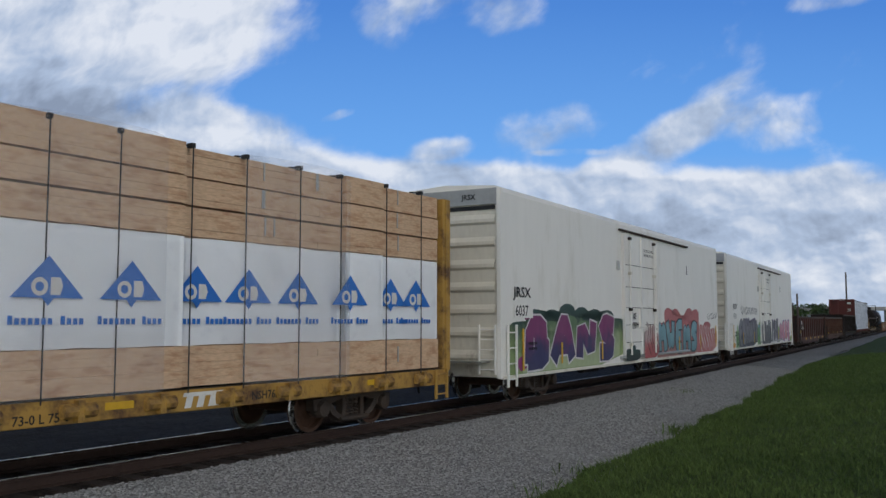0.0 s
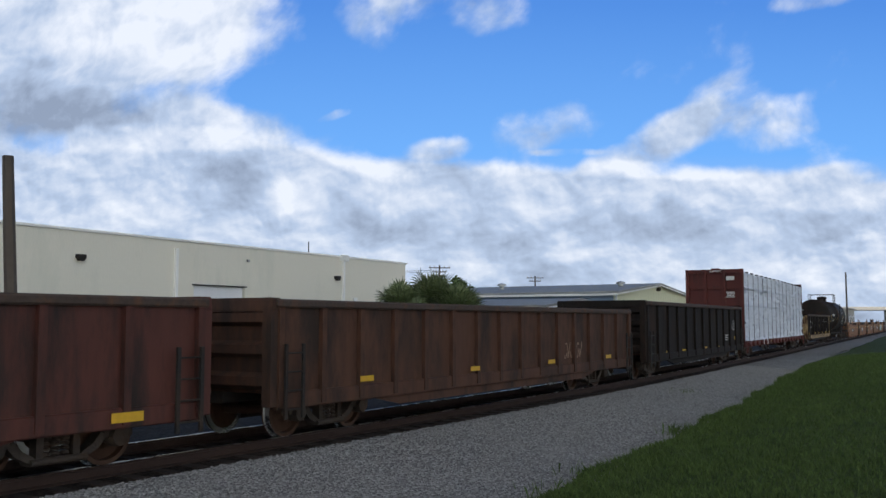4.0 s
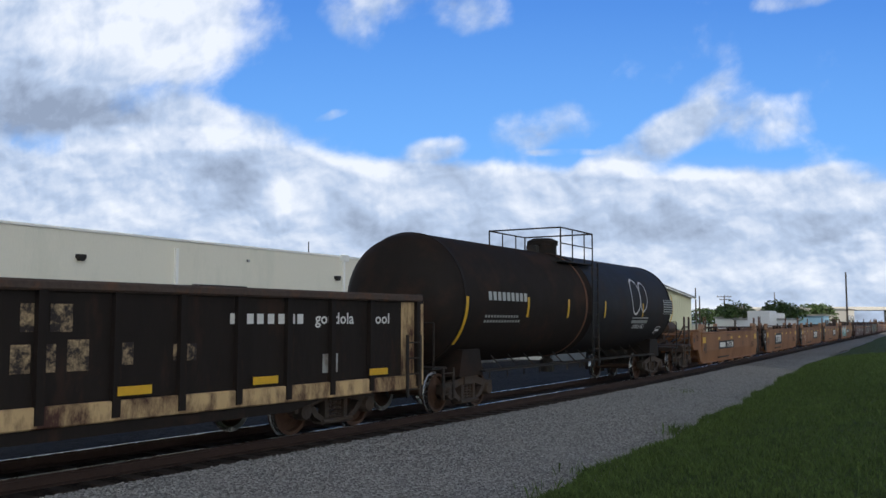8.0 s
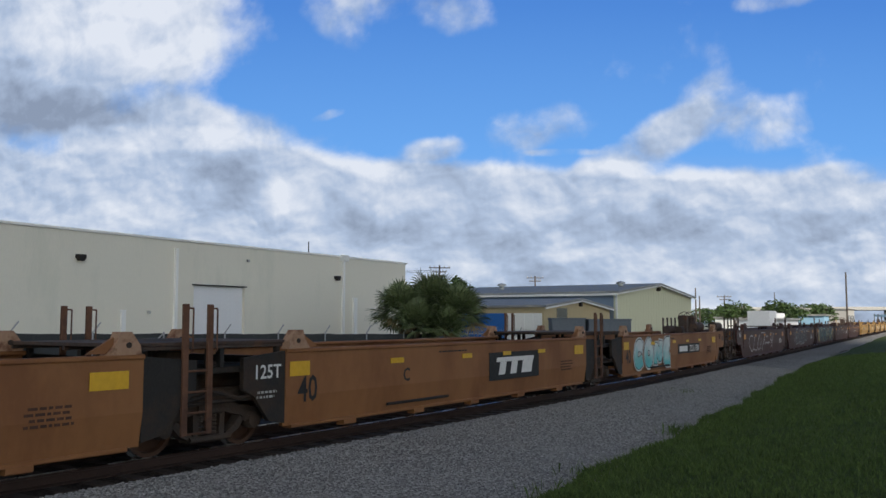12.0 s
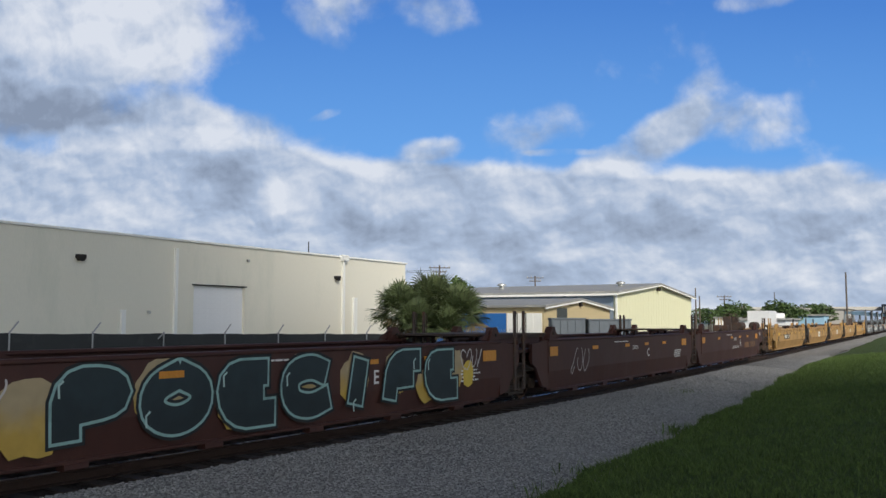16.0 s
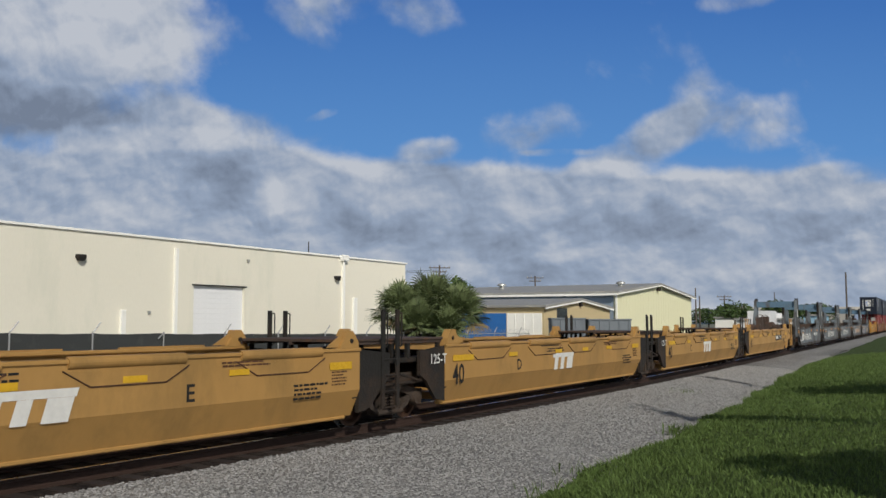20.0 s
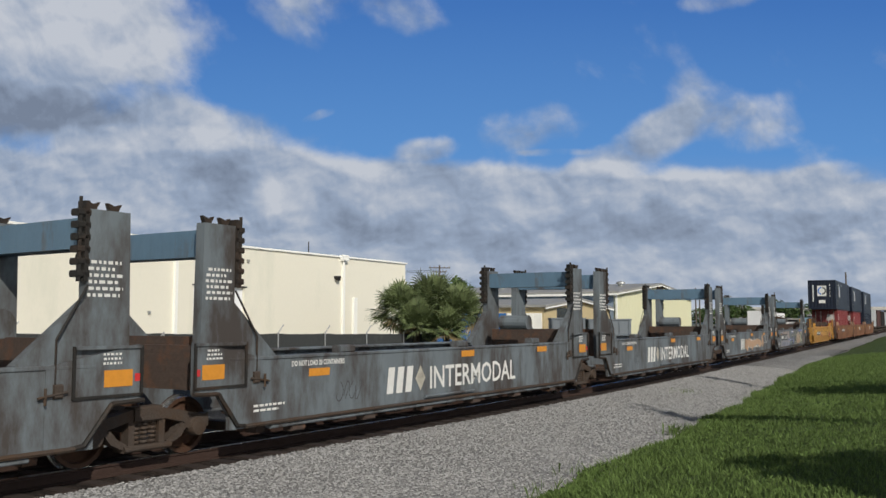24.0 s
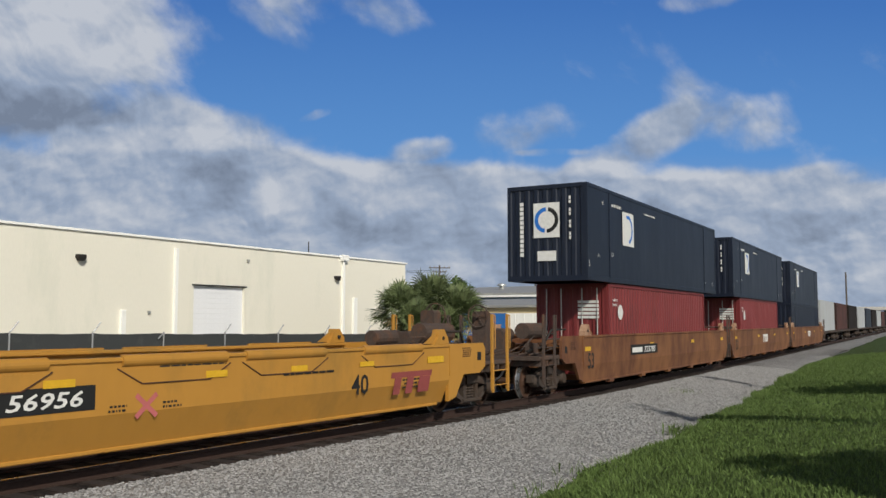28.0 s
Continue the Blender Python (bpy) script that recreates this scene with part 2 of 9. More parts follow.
def ground_mat(name, cols, scales, rough=0.95, bump=0.03, voronoi=False, spread=(0.3, 1.75)):
    m = bpy.data.materials.new(name)
    m.use_nodes = True
    nt = m.node_tree
    L, N = nt.links.new, nt.nodes.new
    b = nt.nodes["Principled BSDF"]
    b.inputs["Roughness"].default_value = rough
    b.inputs["Specular IOR Level"].default_value = 0.2
    tc = N("ShaderNodeTexCoord")
    a = N("ShaderNodeTexNoise")
    a.inputs["Scale"].default_value, a.inputs["Detail"].default_value = scales[0], 6
    L(tc.outputs["Object"], a.inputs[0])
    cr = N("ShaderNodeValToRGB")
    cr.color_ramp.elements[0].position, cr.color_ramp.elements[1].position = 0.3, 0.7
    cr.color_ramp.elements[0].color, cr.color_ramp.elements[1].color = (*cols[0], 1), (*cols[1], 1)
    L(a.outputs[0], cr.inputs[0])
    if voronoi:
        v = N("ShaderNodeTexVoronoi")
        v.inputs["Scale"].default_value = scales[1]
        L(tc.outputs["Object"], v.inputs["Vector"])
        sep = N("ShaderNodeSeparateColor")
        L(v.outputs["Color"], sep.inputs[0])
        src, hgt = sep.outputs[0], v.outputs["Distance"]
    else:
        v = N("ShaderNodeTexNoise")
        v.inputs["Scale"].default_value, v.inputs["Detail"].default_value, v.inputs["Roughness"].default_value = scales[1], 8, 0.7
        L(tc.outputs["Object"], v.inputs[0])
        src, hgt = v.outputs[0], v.outputs[0]
    cr2 = N("ShaderNodeValToRGB")
    cr2.color_ramp.elements[0].color, cr2.color_ramp.elements[1].color = (spread[0],) * 3 + (1,), (spread[1],) * 3 + (1,)
    if not voronoi:
        cr2.color_ramp.elements[0].position, cr2.color_ramp.elements[1].position = 0.3, 0.7
    L(src, cr2.inputs[0])
    mx = N("ShaderNodeVectorMath")
    mx.operation = "MULTIPLY"
    L(cr.outputs[0], mx.inputs[0])
    L(cr2.outputs[0], mx.inputs[1])
    L(mx.outputs[0], b.inputs["Base Color"])
    bp = N("ShaderNodeBump")
    bp.invert = voronoi
    bp.inputs["Distance"].default_value, bp.inputs["Strength"].default_value = bump, 0.9
    L(hgt, bp.inputs["Height"])
    L(bp.outputs[0], b.inputs["Normal"])
    return m


M_BALLAST = ground_mat("grey_crushed_stone", ((0.185, 0.182, 0.180), (0.250, 0.246, 0.242)), (0.35, 34.0), voronoi=True, bump=0.018, spread=(0.55, 1.5))
# rust-brown bed, its colour darkened further for the shade under the cars
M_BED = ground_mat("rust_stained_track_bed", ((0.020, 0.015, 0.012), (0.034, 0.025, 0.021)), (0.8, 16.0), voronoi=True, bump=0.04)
# far ballast coloured near black for the shade behind the train
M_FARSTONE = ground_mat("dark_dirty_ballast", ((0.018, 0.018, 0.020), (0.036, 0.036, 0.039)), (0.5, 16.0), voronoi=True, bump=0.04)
M_GRASSBED = ground_mat("short_grass_turf", ((0.036, 0.058, 0.014), (0.068, 0.098, 0.024)), (0.5, 9.0), bump=0.08)
M_FAR = ground_mat("dry_grass_and_dirt", ((0.10, 0.11, 0.06), (0.2, 0.18, 0.13)), (0.08, 1.5))
M_STONE = mat("crushed_stone_lump", (0.285, 0.28, 0.275), 0.9, grain=20, vary=0.25, islands=0.32)
M_BLADE = mat("green_grass_blade", (0.088, 0.134, 0.036), 0.7, grain=1.2, vary=0.3, islands=0.45, spec=0.2)

# ---------------------------------------------------------------- mesh helpers
def link_mesh(name, bm, material, parent=None, label="", smooth=False, local=None):
    me = bpy.data.meshes.new(name)
    bm.normal_update()
    bm.to_mesh(me)
    bm.free()
    for m in (material if isinstance(material, (list, tuple)) else [material]):
        me.materials.append(m)
    if smooth:
        me.polygons.foreach_set("use_smooth", [True] * len(me.polygons))
    ob = new(name, me)
    if parent is not None:
        ob.parent = parent
    if local is not None:
        ob.matrix_basis = local
    if label:
        tagged(ob, label)
    return ob


def part(name, bm, material, parent, label="", smooth=False, local=None):
    """Links a bmesh as one part of a thing."""
    return link_mesh(name, bm, material, parent, label, smooth, local)


def clone(ob, parent, local):
    """The same part again, on the same mesh."""
    o = new(ob.name.split(".")[0], ob.data)
    o.parent = parent
    o.matrix_basis = local
    if "label" in ob.keys():
        o["label"] = ob["label"]
    return o


def empty(name, m=None, label="", category="", group="", kind=""):
    e = new(name)
    if m is not None:
        e.matrix_basis = m
    return tagged(e, label, category, group, kind)


def box(bm, x0, x1, y0, y1, z0, z1, mi=0):
    v = [bm.verts.new(p) for p in ((x0, y0, z0), (x1, y0, z0), (x1, y1, z0), (x0, y1, z0), (x0, y0, z1), (x1, y0, z1), (x1, y1, z1), (x0, y1, z1))]
    for f in ((0, 3, 2, 1), (4, 5, 6, 7), (0, 1, 5, 4), (1, 2, 6, 5), (2, 3, 7, 6), (3, 0, 4, 7)):
        bm.faces.new([v[i] for i in f]).material_index = mi
    return bm


def chamfer(bm, x0, x1, y0, y1, z0, z1, c=0.02):
    """A box with its long edges bevelled."""
    pts = ((y0 + c, z0), (y1 - c, z0), (y1, z0 + c), (y1, z1 - c), (y1 - c, z1), (y0 + c, z1), (y0, z1 - c), (y0, z0 + c))
    a = [bm.verts.new((x0, y, z)) for y, z in pts]
    b = [bm.verts.new((x1, y, z)) for y, z in pts]
    for i in range(8):
        j = (i + 1) % 8
        bm.faces.new((a[i], a[j], b[j], b[i]))
    bm.faces.new(a[::-1])
    bm.faces.new(b)
    return bm


def prism(bm, pts, y0, y1):
    """A polygon in x and z, drawn out from y0 to y1."""
    a = [bm.verts.new((x, y0, z)) for x, z in pts]
    b = [bm.verts.new((x, y1, z)) for x, z in pts]
    n = len(pts)
    fs = [bm.faces.new(a), bm.faces.new(b[::-1])]
    for i in range(n):
        j = (i + 1) % n
        fs.append(bm.faces.new((a[j], a[i], b[i], b[j])))
    bmesh.ops.recalc_face_normals(bm, faces=fs)
    return bm


def section(bm, pts, x0, x1):
    """A polygon in y and z, drawn out from x0 to x1."""
    a = [bm.verts.new((x0, y, z)) for y, z in pts]
    b = [bm.verts.new((x1, y, z)) for y, z in pts]
    n = len(pts)
    fs = [bm.faces.new(a), bm.faces.new(b[::-1])]
    for i in range(n):
        j = (i + 1) % n
        fs.append(bm.faces.new((a[j], a[i], b[i], b[j])))
    bmesh.ops.recalc_face_normals(bm, faces=fs)
    return bm


def rod(bm, p, q, r, seg=8, r2=None):
    p, q = Vector(p), Vector(q)
    d = q - p
    m = d.to_track_quat("Z", "Y").to_matrix()
    r2 = r if r2 is None else r2
    a, b = [], []
    for i in range(seg):
        w = 2 * math.pi * i / seg
        e = m @ Vector((math.cos(w), math.sin(w), 0))
        a.append(bm.verts.new(p + e * r))
        b.append(bm.verts.new(q + e * r2))
    for i in range(seg):
        j = (i + 1) % seg
        bm.faces.new((a[i], a[j], b[j], b[i]))
    bm.faces.new(a[::-1])
    bm.faces.new(b)
    return bm


def bent(bm, pts, r, seg=6):
    """A bar that runs through the points."""
    for p, q in zip(pts, pts[1:]):
        rod(bm, p, q, r, seg)
    return bm


def turned(bm, prof, x0=0.0, y0=0.0, z0=0.0, axis="Y", seg=24):
    """A profile of (radius, way along the axis) turned about it."""
    rings = []
    for r, h in prof:
        ring = []
        for i in range(seg):
            w = 2 * math.pi * i / seg
            c, s = r * math.cos(w), r * math.sin(w)
            p = {"Y": (x0 + c, y0 + h, z0 + s), "X": (x0 + h, y0 + c, z0 + s), "Z": (x0 + c, y0 + s, z0 + h)}[axis]
            ring.append(bm.verts.new(p))
        rings.append(ring)
    fs = []
    for a, b in zip(rings, rings[1:]):
        for i in range(seg):
            j = (i + 1) % seg
            fs.append(bm.faces.new((a[i], a[j], b[j], b[i])))
    fs.append(bm.faces.new(rings[0][::-1]))
    fs.append(bm.faces.new(rings[-1]))
    bmesh.ops.recalc_face_normals(bm, faces=fs)
    return bm


def B():
    return bmesh.new()


def lettering(parent, words, x, z, y, size, material, italic=0.0, width=None, name="lettering", upright=True, bold=0.0):
    """Flat letters on a side that faces -y, from x to the right, with their foot at z."""
    cu = bpy.data.curves.new("letters", "FONT")
    cu.body = words
    cu.size = size / 0.72
    cu.shear = italic
    cu.resolution_u = 2
    cu.extrude = 0.0
    cu.offset = bold if bold else 0.022 * size
    ob = bpy.data.objects.new("letters", cu)
    me = bpy.data.meshes.new_from_object(ob)
    bpy.data.objects.remove(ob)
    me.name = name
    co = np.array([v.co[:] for v in me.vertices])
    if len(co) and width:
        w = co[:, 0].max() - co[:, 0].min()
        k = width / w
        for v in me.vertices:
            v.co.x *= k
    me.materials.clear()
    me.materials.append(material)
    o = new(name, me)
    o.parent = parent
    o.matrix_basis = pose(x, y, z, 90, 0, 0) if upright else pose(x, y, z, 90, -90, 0)
    return o


def plate(parent, name, x0, x1, z0, z1, y, material, label=""):
    """A thin plate or decal on a side that faces -y."""
    return part(name, box(B(), x0, x1, y - 0.004, y + 0.002, z0, z1), material, parent, label)


def bars(parent, x0, x1, z0, z1, y, material, rows=4, seed=1, name="stencil_block"):
    """Writing that cannot be read: rows of short bars."""
    rnd = random.Random(seed)
    bm = B()
    h = (z1 - z0) / rows
    for i in range(rows):
        x = x0 + rnd.uniform(0, 0.1) * (x1 - x0)
        e = x1 - rnd.uniform(0, 0.3) * (x1 - x0)
        while x < e:
            w = min(rnd.uniform(0.05, 0.16) * (x1 - x0), h * rnd.uniform(1.2, 4.0))
            box(bm, x, min(x + w, e), y - 0.003, y + 0.001, z0 + i * h + h * 0.25, z0 + i * h + h * 0.75)
            x += w + h * 0.4
    return part(name, bm, material, parent)


def blob(pts_or_n, cx, cz, rx, rz, rnd, rough=0.18, power=0.7):
    pts = []
    for i in range(pts_or_n):
        w = 2 * math.pi * i / pts_or_n
        k = 1 + rnd.uniform(-rough, rough)
        c, s = math.cos(w), math.sin(w)
        pts.append((cx + rx * k * math.copysign(abs(c) ** power, c), cz + rz * k * math.copysign(abs(s) ** power, s)))
    return pts


def sheet(bm, pts, y):
    """A flat polygon facing -y, fanned from its middle."""
    cx, cz = sum(p[0] for p in pts) / len(pts), sum(p[1] for p in pts) / len(pts)
    c = bm.verts.new((cx, y, cz))
    v = [bm.verts.new((x, y, z)) for x, z in pts]
    for i in range(len(v)):
        bm.faces.new((c, v[i], v[(i + 1) % len(v)]))


def stroke(bm, pts, w, y):
    """A painted line through points."""
    prev = None
    for i, (x0, z0) in enumerate(pts):
        a, b = pts[max(i - 1, 0)], pts[min(i + 1, len(pts) - 1)]
        d = Vector((b[0] - a[0], b[1] - a[1]))
        if d.length < 1e-6:
            continue
        n = Vector((-d.y, d.x)).normalized() * w / 2
        d_ = y - 0.0008 * i / len(pts)
        cur = (bm.verts.new((x0 - n.x, d_, z0 - n.y)), bm.verts.new((x0 + n.x, d_, z0 + n.y)))
        if prev:
            bm.faces.new((prev[0], cur[0], cur[1], prev[1]))
        prev = cur


# painted letters as strokes in a unit box
STROKES = {
    "A": (((0.02, 0.0), (0.42, 1.0), (0.62, 1.0), (0.98, 0.0)), ((0.25, 0.36), (0.75, 0.36))),
    "B": (((0.12, 0.0), (0.12, 1.0), (0.75, 0.98), (0.8, 0.6), (0.2, 0.53), (0.9, 0.48), (0.9, 0.05), (0.1, 0.03)),),
    "C": (((0.92, 0.82), (0.6, 1.0), (0.12, 0.82), (0.08, 0.2), (0.5, 0.02), (0.92, 0.2)),),
    "D": (((0.12, 0.0), (0.12, 1.0), (0.7, 0.95), (0.95, 0.5), (0.7, 0.04), (0.1, 0.02)),),
    "E": (((0.9, 0.96), (0.12, 0.96), (0.12, 0.03), (0.92, 0.03)), ((0.15, 0.5), (0.75, 0.52))),
    "F": (((0.92, 0.96), (0.15, 0.96), (0.15, 0.0)), ((0.15, 0.5), (0.75, 0.52))),
    "H": (((0.12, 0.0), (0.12, 1.0)), ((0.85, 0.0), (0.85, 1.0)), ((0.12, 0.5), (0.85, 0.5))),
    "I": (((0.45, 0.0), (0.5, 1.0)),),
    "K": (((0.12, 0.0), (0.14, 1.0)), ((0.9, 1.0), (0.2, 0.5), (0.92, 0.0))),
    "L": (((0.15, 1.0), (0.13, 0.03), (0.92, 0.06)),),
    "M": (((0.05, 0.0), (0.15, 1.0), (0.48, 0.35), (0.85, 1.0), (0.95, 0.0)),),
    "N": (((0.08, 0.0), (0.14, 1.0), (0.82, 0.02), (0.92, 1.0)),),
    "O": (((0.5, 1.0), (0.1, 0.75), (0.1, 0.25), (0.5, 0.02), (0.9, 0.25), (0.9, 0.75), (0.5, 1.0)),),
    "P": (((0.14, 0.0), (0.14, 0.97), (0.8, 0.95), (0.9, 0.6), (0.2, 0.48)),),
    "R": (((0.12, 0.0), (0.14, 0.97), (0.8, 0.95), (0.85, 0.6), (0.25, 0.5), (0.9, 0.0)),),
    "S": (((0.92, 0.88), (0.4, 1.0), (0.08, 0.75), (0.85, 0.4), (0.75, 0.06), (0.06, 0.08)),),
    "T": (((0.05, 0.96), (0.95, 0.96)), ((0.5, 0.96), (0.48, 0.0))),
    "U": (((0.1, 1.0), (0.12, 0.2), (0.5, 0.02), (0.88, 0.2), (0.9, 1.0)),),
    "W": (((0.04, 1.0), (0.25, 0.02), (0.5, 0.6), (0.75, 0.02), (0.96, 1.0)),),
    "Y": (((0.08, 1.0), (0.5, 0.5), (0.92, 1.0)), ((0.5, 0.5), (0.48, 0.0))),
    "Z": (((0.08, 0.96), (0.9, 0.96), (0.1, 0.04), (0.92, 0.04)),),
}


def fade_paint(low, high, z0, z1):
    """Spray paint that blends from one colour to another up the side, with drips and overspray."""
    key = (low, high, round(z0, 2), round(z1, 2))
    if key in M_GRAFF:
        return M_GRAFF[key]
    m = mat("spray_fade", high, 0.5, grain=5, vary=0.2, bump=0.003)
    nt = m.node_tree
    L, N = nt.links.new, nt.nodes.new
    hsv = [n for n in nt.nodes if n.bl_idname == "ShaderNodeHueSaturation"][0]
    tc = N("ShaderNodeTexCoord")
    sep = N("ShaderNodeSeparateXYZ")
    L(tc.outputs["Object"], sep.inputs[0])
    ns = N("ShaderNodeTexNoise")
    ns.inputs["Scale"].default_value, ns.inputs["Detail"].default_value = 2.2, 4
    L(tc.outputs["Object"], ns.inputs["Vector"])
    ad = N("ShaderNodeMath")
    ad.operation = "MULTIPLY_ADD"
    ad.inputs[1].default_value = (z1 - z0) * 0.9
    L(ns.outputs[0], ad.inputs[0])
    L(sep.outputs[2], ad.inputs[2])
    mr = N("ShaderNodeMapRange")
    mr.interpolation_type = "SMOOTHSTEP"
    k = (z1 - z0) * 0.45
    mr.inputs["From Min"].default_value, mr.inputs["From Max"].default_value = z0 + k + (z1 - z0) * 0.2, z1 + k - (z1 - z0) * 0.25
    L(ad.outputs[0], mr.inputs[0])
    mx = N("ShaderNodeMix")
    mx.data_type = "RGBA"
    ins = [q for q in mx.inputs if q.type == "RGBA"]
    ins[0].default_value, ins[1].default_value = (*low, 1), (*high, 1)
    L(mr.outputs[0], mx.inputs[0])
    L([q for q in mx.outputs if q.type == "RGBA"][0], hsv.inputs["Color"])
    M_GRAFF[key] = m
    return m


def smooth_line(pts, times):
    for _ in range(times):
        pts = pts[:1] + [q for a, b in zip(pts, pts[1:]) for q in ((a[0] * 0.75 + b[0] * 0.25, a[1] * 0.75 + b[1] * 0.25), (a[0] * 0.25 + b[0] * 0.75, a[1] * 0.25 + b[1] * 0.75))] + pts[-1:]
    return pts


def spray_cloud(parent, x0, x1, z0, z1, y, low, high, seed, heads=7, name="painted_cloud"):
    """One flat patch of sprayed colour with a bulging upper edge."""
    rnd = random.Random(seed)
    pts = [(x0, z0), (x1, z0)]
    up = []
    for i in range(heads):
        a, b = x1 - (x1 - x0) * i / heads, x1 - (x1 - x0) * (i + 1) / heads
        top = z1 - (z1 - z0) * rnd.uniform(0.0, 0.16) - (0.22 * (z1 - z0) if i in (0, heads - 1) else 0)
        for q in range(7):
            t = math.pi * q / 6
            up.append(((a + b) / 2 + (a - b) * 0.56 * math.cos(t), top - (z1 - z0) * 0.13 * (1 - math.sin(t))))
    bm = B()
    sheet(bm, smooth_line(pts + up, 1), y)
    return part(name, bm, fade_paint(low, high, z0, z1), parent)


def graffiti(parent, word, x0, x1, z0, z1, y, low, high, line, seed, lw=0.045, fat=0.30, round_=1, glint=None, halo=None, lean=0.1):
    """Big painted letters: fat strokes that fade in colour, each letter outlined and laid over the one before; halo: a second, wider outline."""
    rnd = random.Random(seed)
    h = z1 - z0
    step = (x1 - x0) / len(word)
    paint = fade_paint(low, high, z0, z1)
    for i, ch in enumerate(word):
        a, b = x0 + step * (i - 0.02), x0 + step * (i + 1.02)
        wide = min(step * fat, h * 0.34)
        lo, hi = z0 + wide * 0.5 + rnd.uniform(0, 0.05) * h, z1 - wide * 0.5 - rnd.uniform(0, 0.08) * h
        tilt = rnd.uniform(-lean, lean) * h
        shape = None
        for layer, (grow, mt, nm) in enumerate(((2 * lw + 0.09, halo, "halo"), (2 * lw, line, "outline"), (0.0, None, "painted_letter"))):
            if layer == 0 and not halo:
                continue
            bm = B()
            for g_, gly in enumerate(STROKES[ch]):
                pts = [(a + wide * 0.45 + (b - a - wide * 0.9) * gx + tilt * (gz - 0.5), lo + (hi - lo) * gz) for gx, gz in gly]
                pts = smooth_line(pts, 1 + round_)
                e = (grow + wide * 0.25) / 2
                def out(p, q):
                    d = max(math.dist(p, q), 1e-4)
                    return (p[0] + (p[0] - q[0]) / d * e, p[1] + (p[1] - q[1]) / d * e)
                stroke(bm, [out(pts[0], pts[1])] + pts[1:-1] + [out(pts[-1], pts[-2])], wide + grow, y - 0.004 * i - 0.0013 * layer - 0.0004 * g_)
            ob = part(nm, bm, paint if layer == 2 else ink(mt), parent)
            if layer == 2:
                shape = ob
        if glint:
            bm = B()
            gly = STROKES[ch][0]
            gx, gz = gly[len(gly) // 2 - 1]
            px, pz = a + wide * 0.45 + (b - a - wide * 0.9) * gx, lo + (hi - lo) * gz
            stroke(bm, [(px - wide * 0.25, pz - h * 0.16), (px - wide * 0.28, pz - h * 0.02), (px - wide * 0.1, pz + h * 0.03)], lw * 0.8, y - 0.004 * i - 0.0045)
            part("glint", bm, ink(glint), shape)


def wavy_stripes(parent, x0, x1, z0, z1, y, col, count, seed, lw=0.05):
    """Flowing painted stripes."""
    rnd = random.Random(seed)
    for i in range(count):
        x = x0 + (x1 - x0) * (i + 0.5) / count
        pts = [(x + 0.12 * math.sin(k * 1.3 + i * 0.5) + 0.05 * k, z1 - (z1 - z0) * k / 6 * (1 - 0.1 * (i % 2)) - 0.07 * i * (k == 0)) for k in range(7)]
        bm = B()
        stroke(bm, smooth_line(pts, 2), lw * rnd.uniform(0.7, 1.3), y)
        part("painted_stripe", bm, ink(col), parent)


def scrawl(parent, x0, x1, z0, z1, y, col, seed, lw=0.03, runs=6):
    """An unreadable spray-can tag of loose loops."""
    rnd = random.Random(seed)
    bm = B()
    w = (x1 - x0) / runs
    for i in range(runs):
        cx, cz = x0 + (i + 0.5) * w, (z0 + z1) / 2
        a0 = rnd.uniform(0, 6.28)
        pts = [(cx + w * 0.6 * math.cos(a0 + k * 0.7) * rnd.uniform(0.6, 1.1), cz + (z1 - z0) * 0.48 * math.sin(a0 * 1.3 + k * (0.6 + 0.05 * i)) * rnd.uniform(0.7, 1.0)) for k in range(9)]
        for _ in range(2):
            pts = [q for a, b in zip(pts, pts[1:]) for q in ((a[0] * 0.75 + b[0] * 0.25, a[1] * 0.75 + b[1] * 0.25), (a[0] * 0.25 + b[0] * 0.75, a[1] * 0.25 + b[1] * 0.75))]
        stroke(bm, pts, lw, y)
    part("spray_tag", bm, ink(col), parent)


# things on the train: (thing, place along the train, half distance of the pivots, height)
ROLLING = []


def rolling(ob, q, half, z=0.0):
    ob.matrix_basis = on_track(q, half, z)
    ROLLING.append((ob, q, half, z))
    return ob

